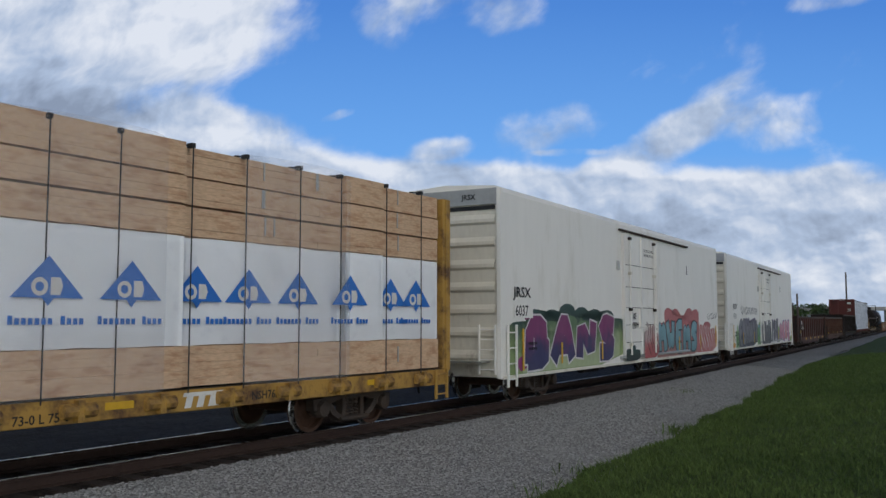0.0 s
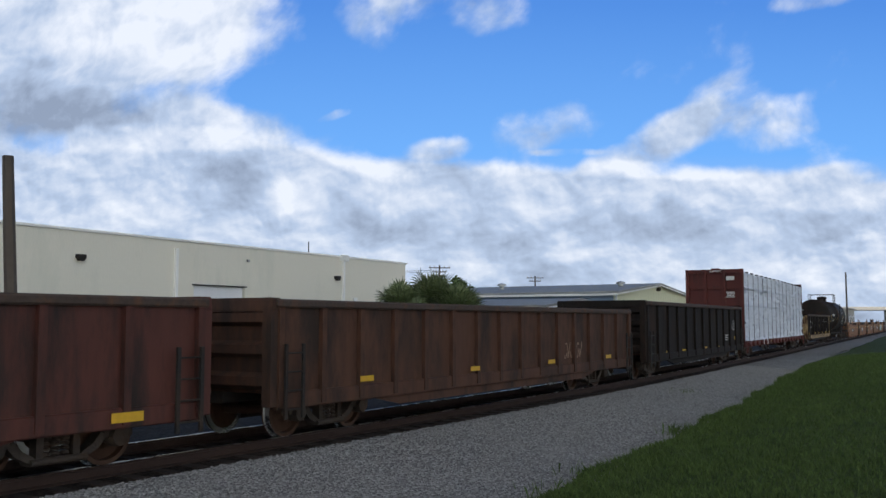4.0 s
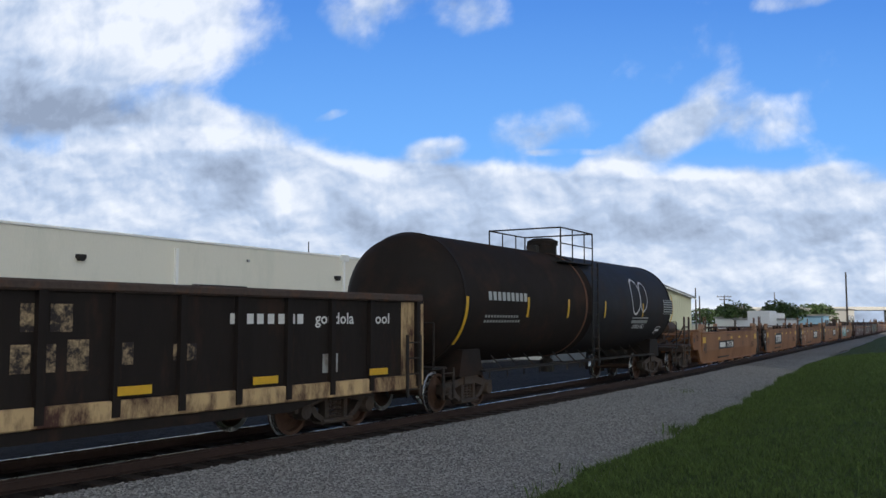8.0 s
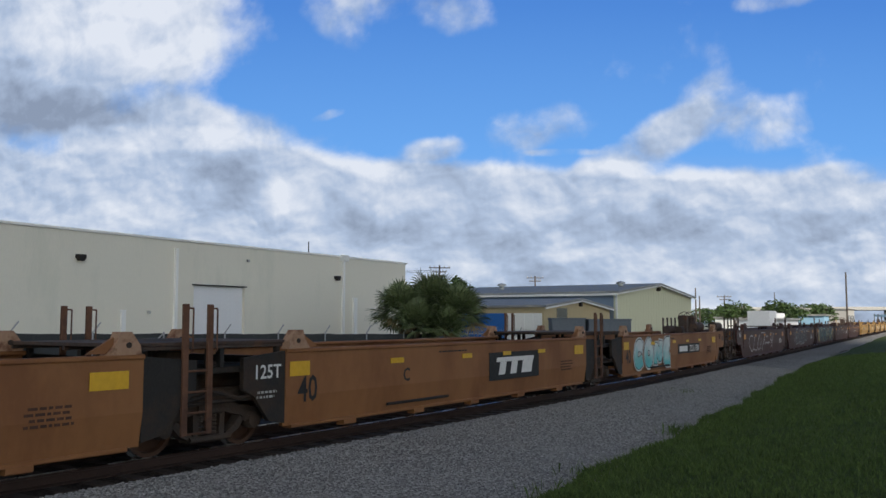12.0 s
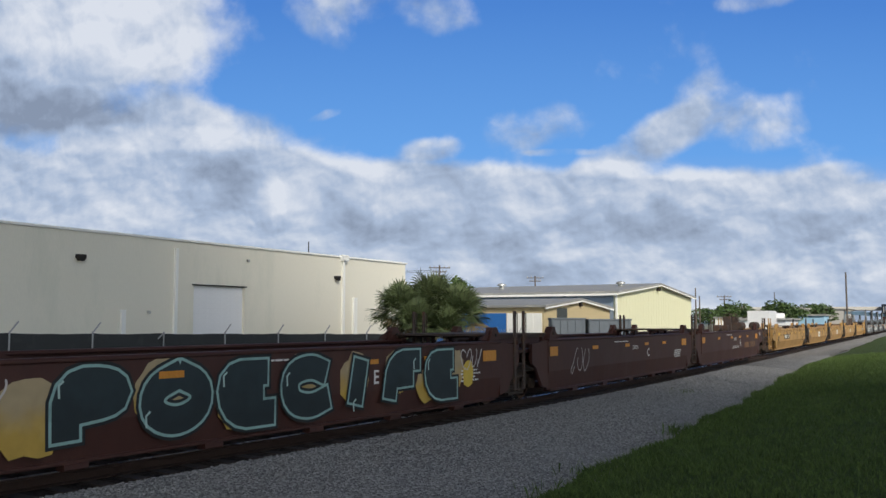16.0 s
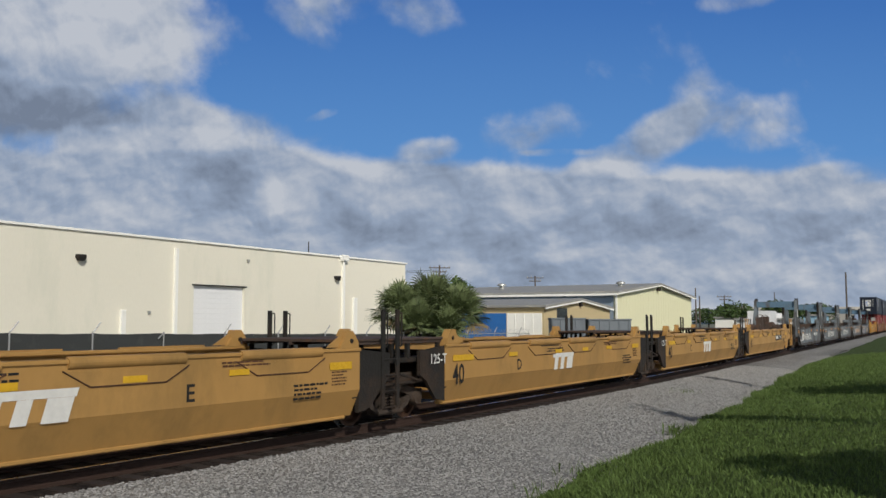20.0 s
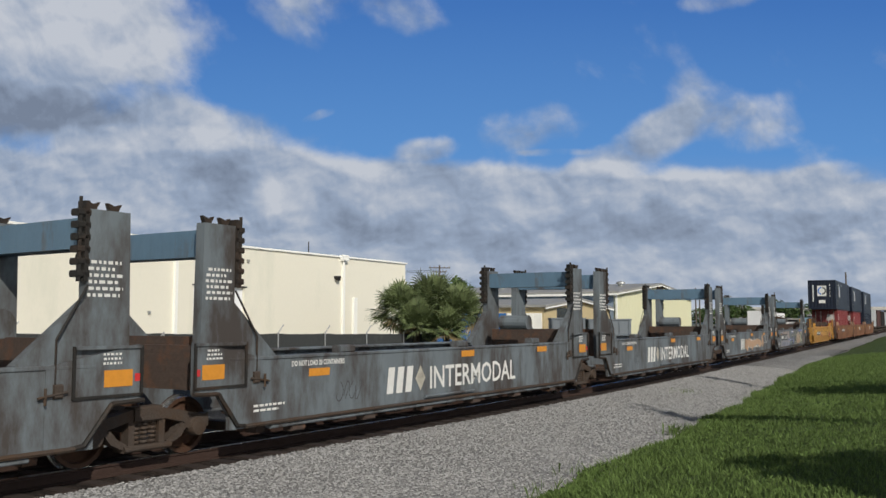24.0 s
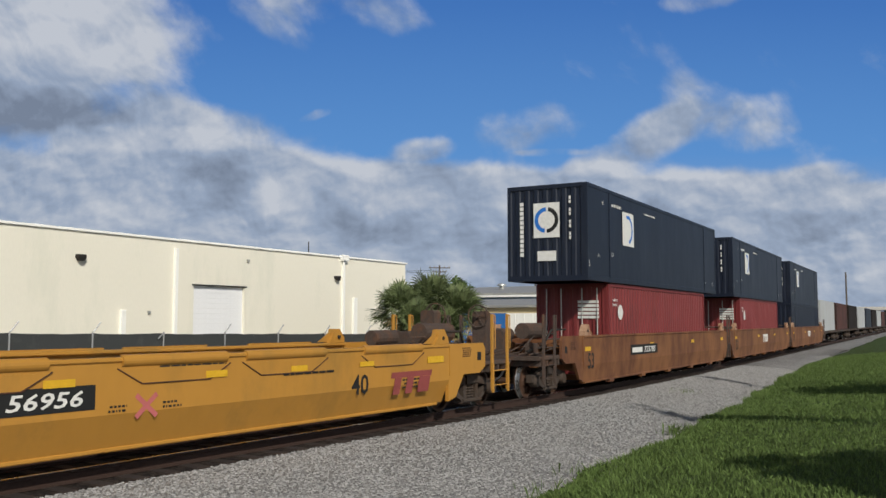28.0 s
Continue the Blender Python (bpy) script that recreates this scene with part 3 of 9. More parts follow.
# ---------------------------------------------------------------- clouds
def cloud_material():
    """Broken fair-weather clouds in the coordinates of the layer: u = x / y across, w = z / y up."""
    m = bpy.data.materials.new("cloud_vapour")
    m.use_nodes = True
    nt = m.node_tree
    nt.nodes.clear()
    L, N = nt.links.new, nt.nodes.new

    def math_node(op, a, b=None, c=None, clamp=False):
        n = N("ShaderNodeMath")
        n.operation, n.use_clamp = op, clamp
        for s, v in zip(n.inputs, (a, b, c)):
            if v is None:
                continue
            if isinstance(v, (int, float)):
                s.default_value = v
            else:
                L(v, s)
        return n.outputs[0]

    def noise_node(vec, scale, detail, rough, dist=0.0):
        n = N("ShaderNodeTexNoise")
        n.inputs["Scale"].default_value, n.inputs["Detail"].default_value = scale, detail
        n.inputs["Roughness"].default_value, n.inputs["Distortion"].default_value = rough, dist
        L(vec, n.inputs["Vector"])
        return n.outputs[0]

    def puff_node(vec, scale, detail, rough):
        """Rounded heads: one minus the smooth distance to scattered points."""
        n = N("ShaderNodeTexVoronoi")
        n.feature = "SMOOTH_F1"
        n.normalize = True
        n.inputs["Scale"].default_value, n.inputs["Detail"].default_value = scale, detail
        n.inputs["Roughness"].default_value, n.inputs["Smoothness"].default_value = rough, 0.6
        L(vec, n.inputs["Vector"])
        return math_node("SUBTRACT", 1.0, n.outputs["Distance"])

    def ramp(v, a, b, lo=0.0, hi=1.0):
        n = N("ShaderNodeMapRange")
        n.interpolation_type = "SMOOTHSTEP"
        n.inputs["From Min"].default_value, n.inputs["From Max"].default_value = a, b
        n.inputs["To Min"].default_value, n.inputs["To Max"].default_value = lo, hi
        L(v, n.inputs[0])
        return n.outputs[0]

    tc = N("ShaderNodeTexCoord")
    sep = N("ShaderNodeSeparateXYZ")
    L(tc.outputs["Object"], sep.inputs[0])
    u0 = math_node("DIVIDE", sep.outputs[0], sep.outputs[1])
    w0 = math_node("DIVIDE", sep.outputs[2], sep.outputs[1])
    # the heads are seen a little flatter towards the horizon
    com = N("ShaderNodeCombineXYZ")
    L(u0, com.inputs[0])
    L(math_node("MULTIPLY", math_node("LOGARITHM", math_node("MAXIMUM", math_node("ADD", w0, 0.30), 0.01), math.e), 0.54), com.inputs[1])
    # wind shear bends every outline
    bend = N("ShaderNodeTexNoise")
    bend.inputs["Scale"].default_value, bend.inputs["Detail"].default_value = 13.0, 3
    L(com.outputs[0], bend.inputs["Vector"])
    off = N("ShaderNodeVectorMath")
    off.operation = "MULTIPLY_ADD"
    off.inputs[1].default_value, off.inputs[2].default_value = (0.030, 0.026, 0.0), (-0.015, -0.013, 0.0)
    L(bend.outputs["Color"], off.inputs[0])
    place = N("ShaderNodeVectorMath")
    L(com.outputs[0], place.inputs[0])
    L(off.outputs[0], place.inputs[1])
    osep = N("ShaderNodeSeparateXYZ")
    L(off.outputs[0], osep.inputs[0])
    u = math_node("MULTIPLY_ADD", osep.outputs[0], 0.62, u0)
    w = math_node("MULTIPLY_ADD", osep.outputs[1], 0.42, w0)

    def shifted(du, dw):
        v = N("ShaderNodeVectorMath")
        v.inputs[1].default_value = (du, dw, 0)
        L(place.outputs[0], v.inputs[0])
        return v.outputs[0]

    def heads(du, dw, fine_):
        """Large and small puffs with ragged wisps between them."""
        v = shifted(du, dw)
        a = math_node("MULTIPLY", puff_node(v, 13.0, 2.0, 0.5), 0.62)
        return math_node("MULTIPLY_ADD", noise_node(v, 9.0, fine_, 0.5), 0.80, a)

    here, soft_here, above = heads(0.0, 0.0, 8), heads(0.0, 0.0, 5.0), heads(0.008, 0.019, 5.0)
    n_edge = noise_node(com.outputs[0], 13.0, 9, 0.60, 0.2)
    n_fine = noise_node(place.outputs[0], 34.0, 5, 0.55)
    n_fine_up = noise_node(shifted(0.003, 0.006), 34.0, 4, 0.5)
    n_broad = noise_node(shifted(3.1, 1.7), 4.2, 3, 0.5)

    def lump(cu, cw, ru, rw, amp, tilt=0.0):
        du = math_node("SUBTRACT", u, cu)
        dw = math_node("SUBTRACT", w, cw)
        if tilt:
            dw = math_node("MULTIPLY_ADD", du, -tilt, dw)
        a = math_node("POWER", math_node("ABSOLUTE", math_node("DIVIDE", du, ru)), 2.0)
        b = math_node("POWER", math_node("ABSOLUTE", math_node("DIVIDE", dw, rw)), 2.0)
        return math_node("MULTIPLY", ramp(math_node("ADD", a, b), 1.6, 0.0), amp)

    # banks (centre across, centre up, half width, half height, strength, tilt)
    banks = ((-0.42, 0.345, 0.20, 0.085, 1.25, -0.10), (-0.60, 0.28, 0.20, 0.12, 1.0, 0.0), (-0.145, 0.352, 0.045, 0.040, 0.50, -0.5),
             (-0.045, 0.362, 0.090, 0.034, 0.56, -0.15), (-0.30, 0.205, 0.165, 0.050, 1.1, -0.12), (-0.132, 0.231, 0.024, 0.007, 0.40, 0.35),
             (0.108, 0.216, 0.075, 0.030, 0.58, 0.12), (-0.012, 0.194, 0.040, 0.013, 0.50, 0.05), (0.225, 0.198, 0.085, 0.030, 0.62, 0.45),
             (0.292, 0.236, 0.066, 0.042, 0.60, 0.35), (0.362, 0.222, 0.055, 0.034, 0.44, 0.1), (0.36, 0.366, 0.06, 0.014, 0.42, 0.1),
             (0.132, 0.189, 0.040, 0.005, 0.40, 0.0), (0.46, 0.170, 0.06, 0.012, 0.3, 0.1), (0.41, 0.262, 0.025, 0.012, 0.18, 0.2))
    bias = ramp(math_node("MULTIPLY_ADD", u, 0.03, w), 0.196, 0.150, -0.42, 1.0)
    for bk in banks:
        bias = math_node("ADD", bias, lump(*bk))
    dens = math_node("ADD", math_node("MULTIPLY_ADD", here, 1.5, -1.10), bias)
    dens = math_node("ADD", dens, math_node("MULTIPLY_ADD", n_edge, 1.25, -0.63))
    alpha = math_node("MULTIPLY", ramp(dens, -0.08, 0.66), 0.96)
    # heads lit from behind the viewer and grey bellies, painted into the glow colour
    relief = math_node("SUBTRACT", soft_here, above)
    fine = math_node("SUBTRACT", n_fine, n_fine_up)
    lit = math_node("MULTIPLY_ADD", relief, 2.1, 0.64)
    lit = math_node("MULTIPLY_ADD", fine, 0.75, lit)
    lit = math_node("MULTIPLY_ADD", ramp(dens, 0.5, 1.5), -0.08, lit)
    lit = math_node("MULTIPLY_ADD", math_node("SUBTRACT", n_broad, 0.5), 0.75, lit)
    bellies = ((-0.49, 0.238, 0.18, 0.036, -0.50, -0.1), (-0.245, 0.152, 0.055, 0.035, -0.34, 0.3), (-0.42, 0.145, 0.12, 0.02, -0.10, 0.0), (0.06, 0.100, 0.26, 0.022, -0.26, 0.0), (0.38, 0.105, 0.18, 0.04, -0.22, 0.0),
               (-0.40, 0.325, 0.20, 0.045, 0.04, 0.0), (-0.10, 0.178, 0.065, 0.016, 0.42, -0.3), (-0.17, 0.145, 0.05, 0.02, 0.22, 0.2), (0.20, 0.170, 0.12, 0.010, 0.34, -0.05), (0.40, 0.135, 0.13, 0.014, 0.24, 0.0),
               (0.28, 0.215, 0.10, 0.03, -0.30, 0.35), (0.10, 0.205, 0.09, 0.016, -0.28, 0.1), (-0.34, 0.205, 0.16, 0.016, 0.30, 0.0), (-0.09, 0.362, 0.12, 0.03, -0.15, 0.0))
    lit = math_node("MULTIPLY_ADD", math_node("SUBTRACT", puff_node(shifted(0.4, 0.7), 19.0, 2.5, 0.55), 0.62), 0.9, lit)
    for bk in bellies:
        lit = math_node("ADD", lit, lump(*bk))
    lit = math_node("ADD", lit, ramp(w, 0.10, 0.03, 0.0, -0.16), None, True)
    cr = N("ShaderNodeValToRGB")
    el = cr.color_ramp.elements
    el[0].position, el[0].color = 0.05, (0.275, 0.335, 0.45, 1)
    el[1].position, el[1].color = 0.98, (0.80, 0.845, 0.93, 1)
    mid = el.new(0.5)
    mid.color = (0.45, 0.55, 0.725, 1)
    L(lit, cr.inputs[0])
    em = N("ShaderNodeEmission")
    em.inputs[1].default_value = 1.0
    blue = N("ShaderNodeValToRGB")
    be = blue.color_ramp.elements
    be[0].position, be[0].color = 0.0, (0.52, 0.65, 0.79, 1)
    be[1].position, be[1].color = 1.0, (0.082, 0.258, 0.72, 1)
    bm_ = be.new(0.52)
    bm_.color = (0.155, 0.41, 0.90, 1)
    L(math_node("DIVIDE", w0, 0.36, None, True), blue.inputs[0])
    mx = N("ShaderNodeMix")
    mx.data_type = "RGBA"
    ins = [s for s in mx.inputs if s.type == "RGBA"]
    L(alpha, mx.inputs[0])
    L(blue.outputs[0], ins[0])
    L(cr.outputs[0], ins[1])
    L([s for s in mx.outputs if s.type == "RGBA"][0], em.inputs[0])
    out = N("ShaderNodeOutputMaterial")
    L(em.outputs[0], out.inputs[0])
    return m


def cloud_layer():
    """Low broken cloud near by, that bends up and away to a far deck over the horizon."""
    bm = B()
    rows = []
    for i in range(90):
        w = 0.62 - 0.64 * i / 89
        y = float(np.interp(w, (0.18, 0.245, 0.27, 0.29, 0.36, 0.62), (4400, 3000, 1500, 923, 568, 400)))
        rows.append([bm.verts.new((y * (-1.0 + 2.0 * j / 24), y, w * y)) for j in range(25)])
    for a, b in zip(rows, rows[1:]):
        for j in range(24):
            bm.faces.new((a[j], a[j + 1], b[j + 1], b[j]))
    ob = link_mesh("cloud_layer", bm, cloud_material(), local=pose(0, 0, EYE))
    return tagged(ob, "white and grey broken clouds on deep blue sky", "clouds", kind="structure")


clouds = cloud_layer()


def passing_cloud():
    """The thick cloud that stands before the sun at first and drifts off; its edge is ragged."""
    m = bpy.data.materials.new("thick_cloud")
    m.use_nodes = True
    nt = m.node_tree
    nt.nodes.clear()
    L, N = nt.links.new, nt.nodes.new
    tc = N("ShaderNodeTexCoord")
    n = N("ShaderNodeTexNoise")
    n.inputs["Scale"].default_value, n.inputs["Detail"].default_value = 0.012, 6
    L(tc.outputs["Object"], n.inputs["Vector"])
    sep = N("ShaderNodeSeparateXYZ")
    L(tc.outputs["Object"], sep.inputs[0])
    ma = N("ShaderNodeMath")
    ma.operation = "MULTIPLY_ADD"
    ma.inputs[1].default_value = 20.0
    L(n.outputs[0], ma.inputs[0])
    L(sep.outputs[0], ma.inputs[2])
    mr = N("ShaderNodeMapRange")
    mr.interpolation_type = "SMOOTHSTEP"
    mr.inputs["From Min"].default_value, mr.inputs["From Max"].default_value = -18, 38
    mr.inputs["To Min"].default_value, mr.inputs["To Max"].default_value = 0.935, 0.0
    L(ma.outputs[0], mr.inputs[0])
    veil = N("ShaderNodeMapRange")
    veil.interpolation_type = "SMOOTHSTEP"
    veil.inputs["From Min"].default_value, veil.inputs["From Max"].default_value = 24, 112
    veil.inputs["To Min"].default_value, veil.inputs["To Max"].default_value = 0.26, 0.0
    L(ma.outputs[0], veil.inputs[0])
    tail = N("ShaderNodeMapRange")
    tail.interpolation_type = "SMOOTHSTEP"
    tail.inputs["From Min"].default_value, tail.inputs["From Max"].default_value = -262, -205
    tail.inputs["To Min"].default_value, tail.inputs["To Max"].default_value = 0.83, 1.0
    L(ma.outputs[0], tail.inputs[0])
    both = N("ShaderNodeMath")
    L(mr.outputs[0], both.inputs[0])
    L(veil.outputs[0], both.inputs[1])
    dens = N("ShaderNodeMath")
    dens.operation = "MULTIPLY"
    L(both.outputs[0], dens.inputs[0])
    L(tail.outputs[0], dens.inputs[1])
    core = N("ShaderNodeMapRange")
    core.interpolation_type = "SMOOTHSTEP"
    core.inputs["From Min"].default_value, core.inputs["From Max"].default_value = -175, -115
    core.inputs["To Min"].default_value, core.inputs["To Max"].default_value = 0.95, 1.0
    L(ma.outputs[0], core.inputs[0])
    thick = N("ShaderNodeMath")
    thick.operation = "MULTIPLY"
    L(dens.outputs[0], thick.inputs[0])
    L(core.outputs[0], thick.inputs[1])
    tr = N("ShaderNodeBsdfTransparent")
    df = N("ShaderNodeBsdfTranslucent")
    df.inputs[0].default_value = (0.8, 0.8, 0.8, 1)
    mx = N("ShaderNodeMixShader")
    L(thick.outputs[0], mx.inputs[0])
    L(tr.outputs[0], mx.inputs[1])
    L(df.outputs[0], mx.inputs[2])
    out = N("ShaderNodeOutputMaterial")
    L(mx.outputs[0], out.inputs[0])
    bm = B()
    rnd = random.Random(2)
    rows = [[bm.verts.new((-620 + 730 * i / 28, -460 + 920 * j / 28, rnd.uniform(-6, 6))) for j in range(29)] for i in range(29)]
    for a, b in zip(rows, rows[1:]):
        for j in range(28):
            bm.faces.new((a[j], b[j], b[j + 1], a[j + 1]))
    return tagged(link_mesh("cloud", bm, m, smooth=True), "thick white cloud drifting off the sun", "cloud", kind="structure")


sun_cloud = passing_cloud()
SUN_CLOUD_AT = to_sun * (420.0 / to_sun.z)

# ---------------------------------------------------------------- ground, track and far surroundings
def swept(name, profile, s_list, material, label, category, kind="structure", mats=None):
    """A strip along the track; profile(s) gives (n, z) points across it."""
    bm = B()
    rows = []
    for s in s_list:
        rows.append([bm.verts.new(beside(s, n, z)) for n, z in profile(s)])
    for a, b in zip(rows, rows[1:]):
        for i in range(len(a) - 1):
            bm.faces.new((a[i], b[i], b[i + 1], a[i + 1]))
    bmesh.ops.recalc_face_normals(bm, faces=bm.faces[:])
    for f in bm.faces:
        if f.normal.z < 0:
            f.normal_flip()
    ob = link_mesh(name, bm, material, smooth=True)
    return tagged(ob, label, category, kind=kind)


S_ROWS = [-40 + 2 * i for i in range(80)] + [120 + 20 * i for i in range(60)]


def grass_edge(s):
    if s < 40:
        return 7.05 - 0.066 * s + 0.09 * math.sin(s * 0.8) + 0.06 * math.sin(s * 2.3)
    return max(4.4 - (s - 40) * 0.016, 3.0) + 0.15 * math.sin(s * 0.35)


bm = B()
box(bm, -1500, 1500, -400, 3600, -0.8, -0.55)
tagged(link_mesh("ground", bm, M_FAR), "dry grass and dirt ground reaching the horizon", "ground", kind="structure")
swept("ballast", lambda s: [(-7.5, -0.7), (-4.6, -0.42), (-2.2, -0.2), (-1.3, -0.21), (-1.2, -0.23), (1.16, -0.23), (1.28, -0.2), (2.1, -0.21), (3.6, -0.3), (grass_edge(s) * 0.9, -0.36), (grass_edge(s) + 1.2, -0.40), (grass_edge(s) + 3, -0.7)],
      S_ROWS, M_BALLAST, "grey crushed stone ballast beside the rails", "ballast")
swept("far_ballast", lambda s: [(-14, -0.5), (-7.4, -0.52), (-4.6, -0.4), (-2.2, -0.19), (-1.34, -0.2)], S_ROWS, M_FARSTONE, "far-side ballast coloured dark for the shade behind the train", "ballast")
swept("track_bed", lambda s: [(-1.27, -0.205), (-0.6, -0.192), (0.6, -0.192), (1.0, -0.195), (1.27, -0.208)], S_ROWS, M_BED, "rust-stained stone between the rails, darkened for shade under the train", "track bed")
swept("grass_bank", lambda s: [(grass_edge(s) - 0.5, -0.44), (grass_edge(s), -0.33), (grass_edge(s) + 0.7, -0.18), (grass_edge(s) + 2.2, 0.0), (grass_edge(s) + 4.5, 0.2), (grass_edge(s) + 8, 0.3), (40, 0.3), (160, 0.0)],
      S_ROWS, M_GRASSBED, "green mown grass bank beside the ballast", "grass")

# rails: foot, web and head, swept along the bend
RAILPROF = [(-0.07, -0.18), (-0.07, -0.165), (-0.012, -0.145), (-0.012, -0.045), (-0.036, -0.035), (-0.036, -0.006), (-0.028, 0.0), (0.028, 0.0), (0.036, -0.006), (0.036, -0.035), (0.012, -0.045), (0.012, -0.145), (0.07, -0.165), (0.07, -0.18)]
track_ob = empty("railway_track", None, "rusty steel rails with polished heads on timber ties", "railway track", kind="structure")
for side in (0.7525, -0.7525):
    bm = B()
    rows = [[bm.verts.new(beside(s, side + n, z)) for n, z in RAILPROF] for s in S_ROWS]
    for a, b in zip(rows, rows[1:]):
        for i in range(len(RAILPROF) - 1):
            f = bm.faces.new((a[i], a[i + 1], b[i + 1], b[i]))
            f.material_index = 1 if 5 <= i <= 7 else 0
    bmesh.ops.recalc_face_normals(bm, faces=bm.faces[:])
    part("rail", bm, [M_RAIL, M_RAILHEAD], track_ob)
tie = None
for i in range(130):
    s = 2.0 + 0.56 * i
    m = on_track(s, 0.5, 0)
    if tie is None:
        tie = part("tie", chamfer(B(), -0.11, 0.11, -1.28, 1.28, -0.34, -0.176, 0.015), M_TIE, track_ob)
        tie.matrix_basis = m
    else:
        clone(tie, track_ob, m)

# loose stones of the ballast and blades of grass, too many to count
rng = np.random.default_rng(4)


def scatter(name, pos, size, shape_v, shape_f, material, label, category, flat=1.0, lean=0.0, parent=None):
    k, nv = len(pos), len(shape_v)
    sv = np.array(shape_v, float)
    ang = rng.uniform(0, 2 * np.pi, k)
    c, s = np.cos(ang), np.sin(ang)
    v = np.repeat(sv[None], k, 0) * (1 + rng.uniform(-0.25, 0.25, (k, nv, 3)) * flat)
    x = v[:, :, 0] * c[:, None] - v[:, :, 1] * s[:, None]
    y = v[:, :, 0] * s[:, None] + v[:, :, 1] * c[:, None]
    v = np.stack([x, y, v[:, :, 2]], 2) * size[:, None, None]
    if lean:
        v[:, :, 0] += v[:, :, 2] * rng.uniform(-lean, lean, k)[:, None]
        v[:, :, 1] += v[:, :, 2] * rng.uniform(-lean, lean, k)[:, None]
    v += pos[:, None, :]
    f = (np.array(shape_f)[None] + (np.arange(k) * nv)[:, None, None]).reshape(-1, len(shape_f[0]))
    me = bpy.data.meshes.new(name)
    me.from_pydata(v.reshape(-1, 3).tolist(), [], f.tolist())
    me.materials.append(material)
    return tagged(new(name, me), label, category, kind="stuff")


def bank_height(n, s):
    """Height of the ballast or of the grass bank."""
    e = grass_edge(s)
    if n < e - 0.2:
        xs, zs = (1.28, 2.1, 3.6, e * 0.9), (-0.2, -0.21, -0.3, -0.36)
    else:
        xs, zs = (e - 0.5, e, e + 0.7, e + 2.2, e + 4.5), (-0.44, -0.33, -0.18, 0.0, 0.2)
    return float(np.interp(n, xs, zs))


STONE_V = ((-1, -0.6, -0.5), (0.9, -0.8, -0.5), (0.8, 0.9, -0.5), (-0.8, 0.8, -0.5), (-0.5, -0.4, 0.36), (0.6, -0.3, 0.30), (0.1, 0.6, 0.40))
STONE_F = ((0, 1, 5), (0, 5, 4), (1, 2, 5), (2, 6, 5), (2, 3, 6), (3, 4, 6), (3, 0, 4), (4, 5, 6))
pos, size = [], []
rs = random.Random(8)
while len(pos) < 52000:
    s = 5 + 40 * rs.random() ** 1.9
    n = 1.22 + (grass_edge(s) - 1.05) * rs.random()
    p = beside(s, n, 0)
    pos.append((p.x, p.y, bank_height(n, s) + 0.004))
    size.append(rs.uniform(0.010, 0.024) * (1 + s * 0.008))
scatter("ballast_stones", np.array(pos), np.array(size), STONE_V, STONE_F, M_STONE, "loose grey and whitish crushed stones", "stones")
pos, size = [], []
while len(pos) < 150000:
    s = 8 + 52 * rs.random() ** 1.6
    n = grass_edge(s) - 0.25 + 5.5 * rs.random() ** 1.35
    p = beside(s, n, 0)
    edge = n - grass_edge(s)
    pos.append((p.x, p.y, bank_height(n, s) - 0.02))
    size.append(rs.uniform(0.035, 0.095) * (1 + s * 0.008) * (1.3 if edge < 0.3 else 1.0))
scatter("grass_blades", np.array(pos), np.array(size), ((-0.09, 0, 0), (0.09, 0, 0), (0.05, 0.12, 0.6), (0, 0.35, 1.0)), ((0, 1, 2), (0, 2, 3)), M_BLADE, "short green grass blades and clumps", "grass", lean=0.5)
# taller weeds on the edge of the bank
pos, size = [], []
for s0, n0, k, h in ((18.3, 5.6, 80, 0.26), (12.6, 5.75, 25, 0.2), (28.0, 2.9, 60, 0.12), (11.0, 6.1, 30, 0.2)):
    for _ in range(k):
        n, s = rs.gauss(n0, 0.18), rs.gauss(s0, 0.28)
        p = beside(s, n, 0)
        pos.append((p.x, p.y, bank_height(n, s) - 0.02))
        size.append(h * rs.uniform(0.5, 1.15))
scatter("weeds", np.array(pos), np.array(size), ((-0.04, 0, 0), (0.04, 0, 0), (0.03, 0.1, 0.6), (0, 0.3, 1.0)), ((0, 1, 2), (0, 2, 3)), M_BLADE, "tufts of taller weeds on the ballast edge", "weeds", lean=0.45)


# ---------------------------------------------------------------- warehouse and fence
def along(k, dist, head, z=0.0, back=0.0):
    """A place on a line that passes the camera at a distance; back: metres behind the line."""
    h = radians(head)
    d = dist + back
    return Vector((-d * math.cos(h) + k * math.sin(h), d * math.sin(h) + k * math.cos(h), z))


def line_pose(dist, head, z=0.0):
    """Pose with +x along the line and -y towards the camera."""
    return Matrix.Translation(along(0, dist, head, z)) @ Matrix.Rotation(radians(90 - head), 4, "Z")


GZ = -0.5
bm = B()
box(bm, -20, 60, 0, 40, -0.54, GZ + 0.01)
tagged(link_mesh("yard_pavement", bm, M_ASPHALT, local=line_pose(29, 34)), "grey asphalt yard behind the fence", "pavement", kind="structure")

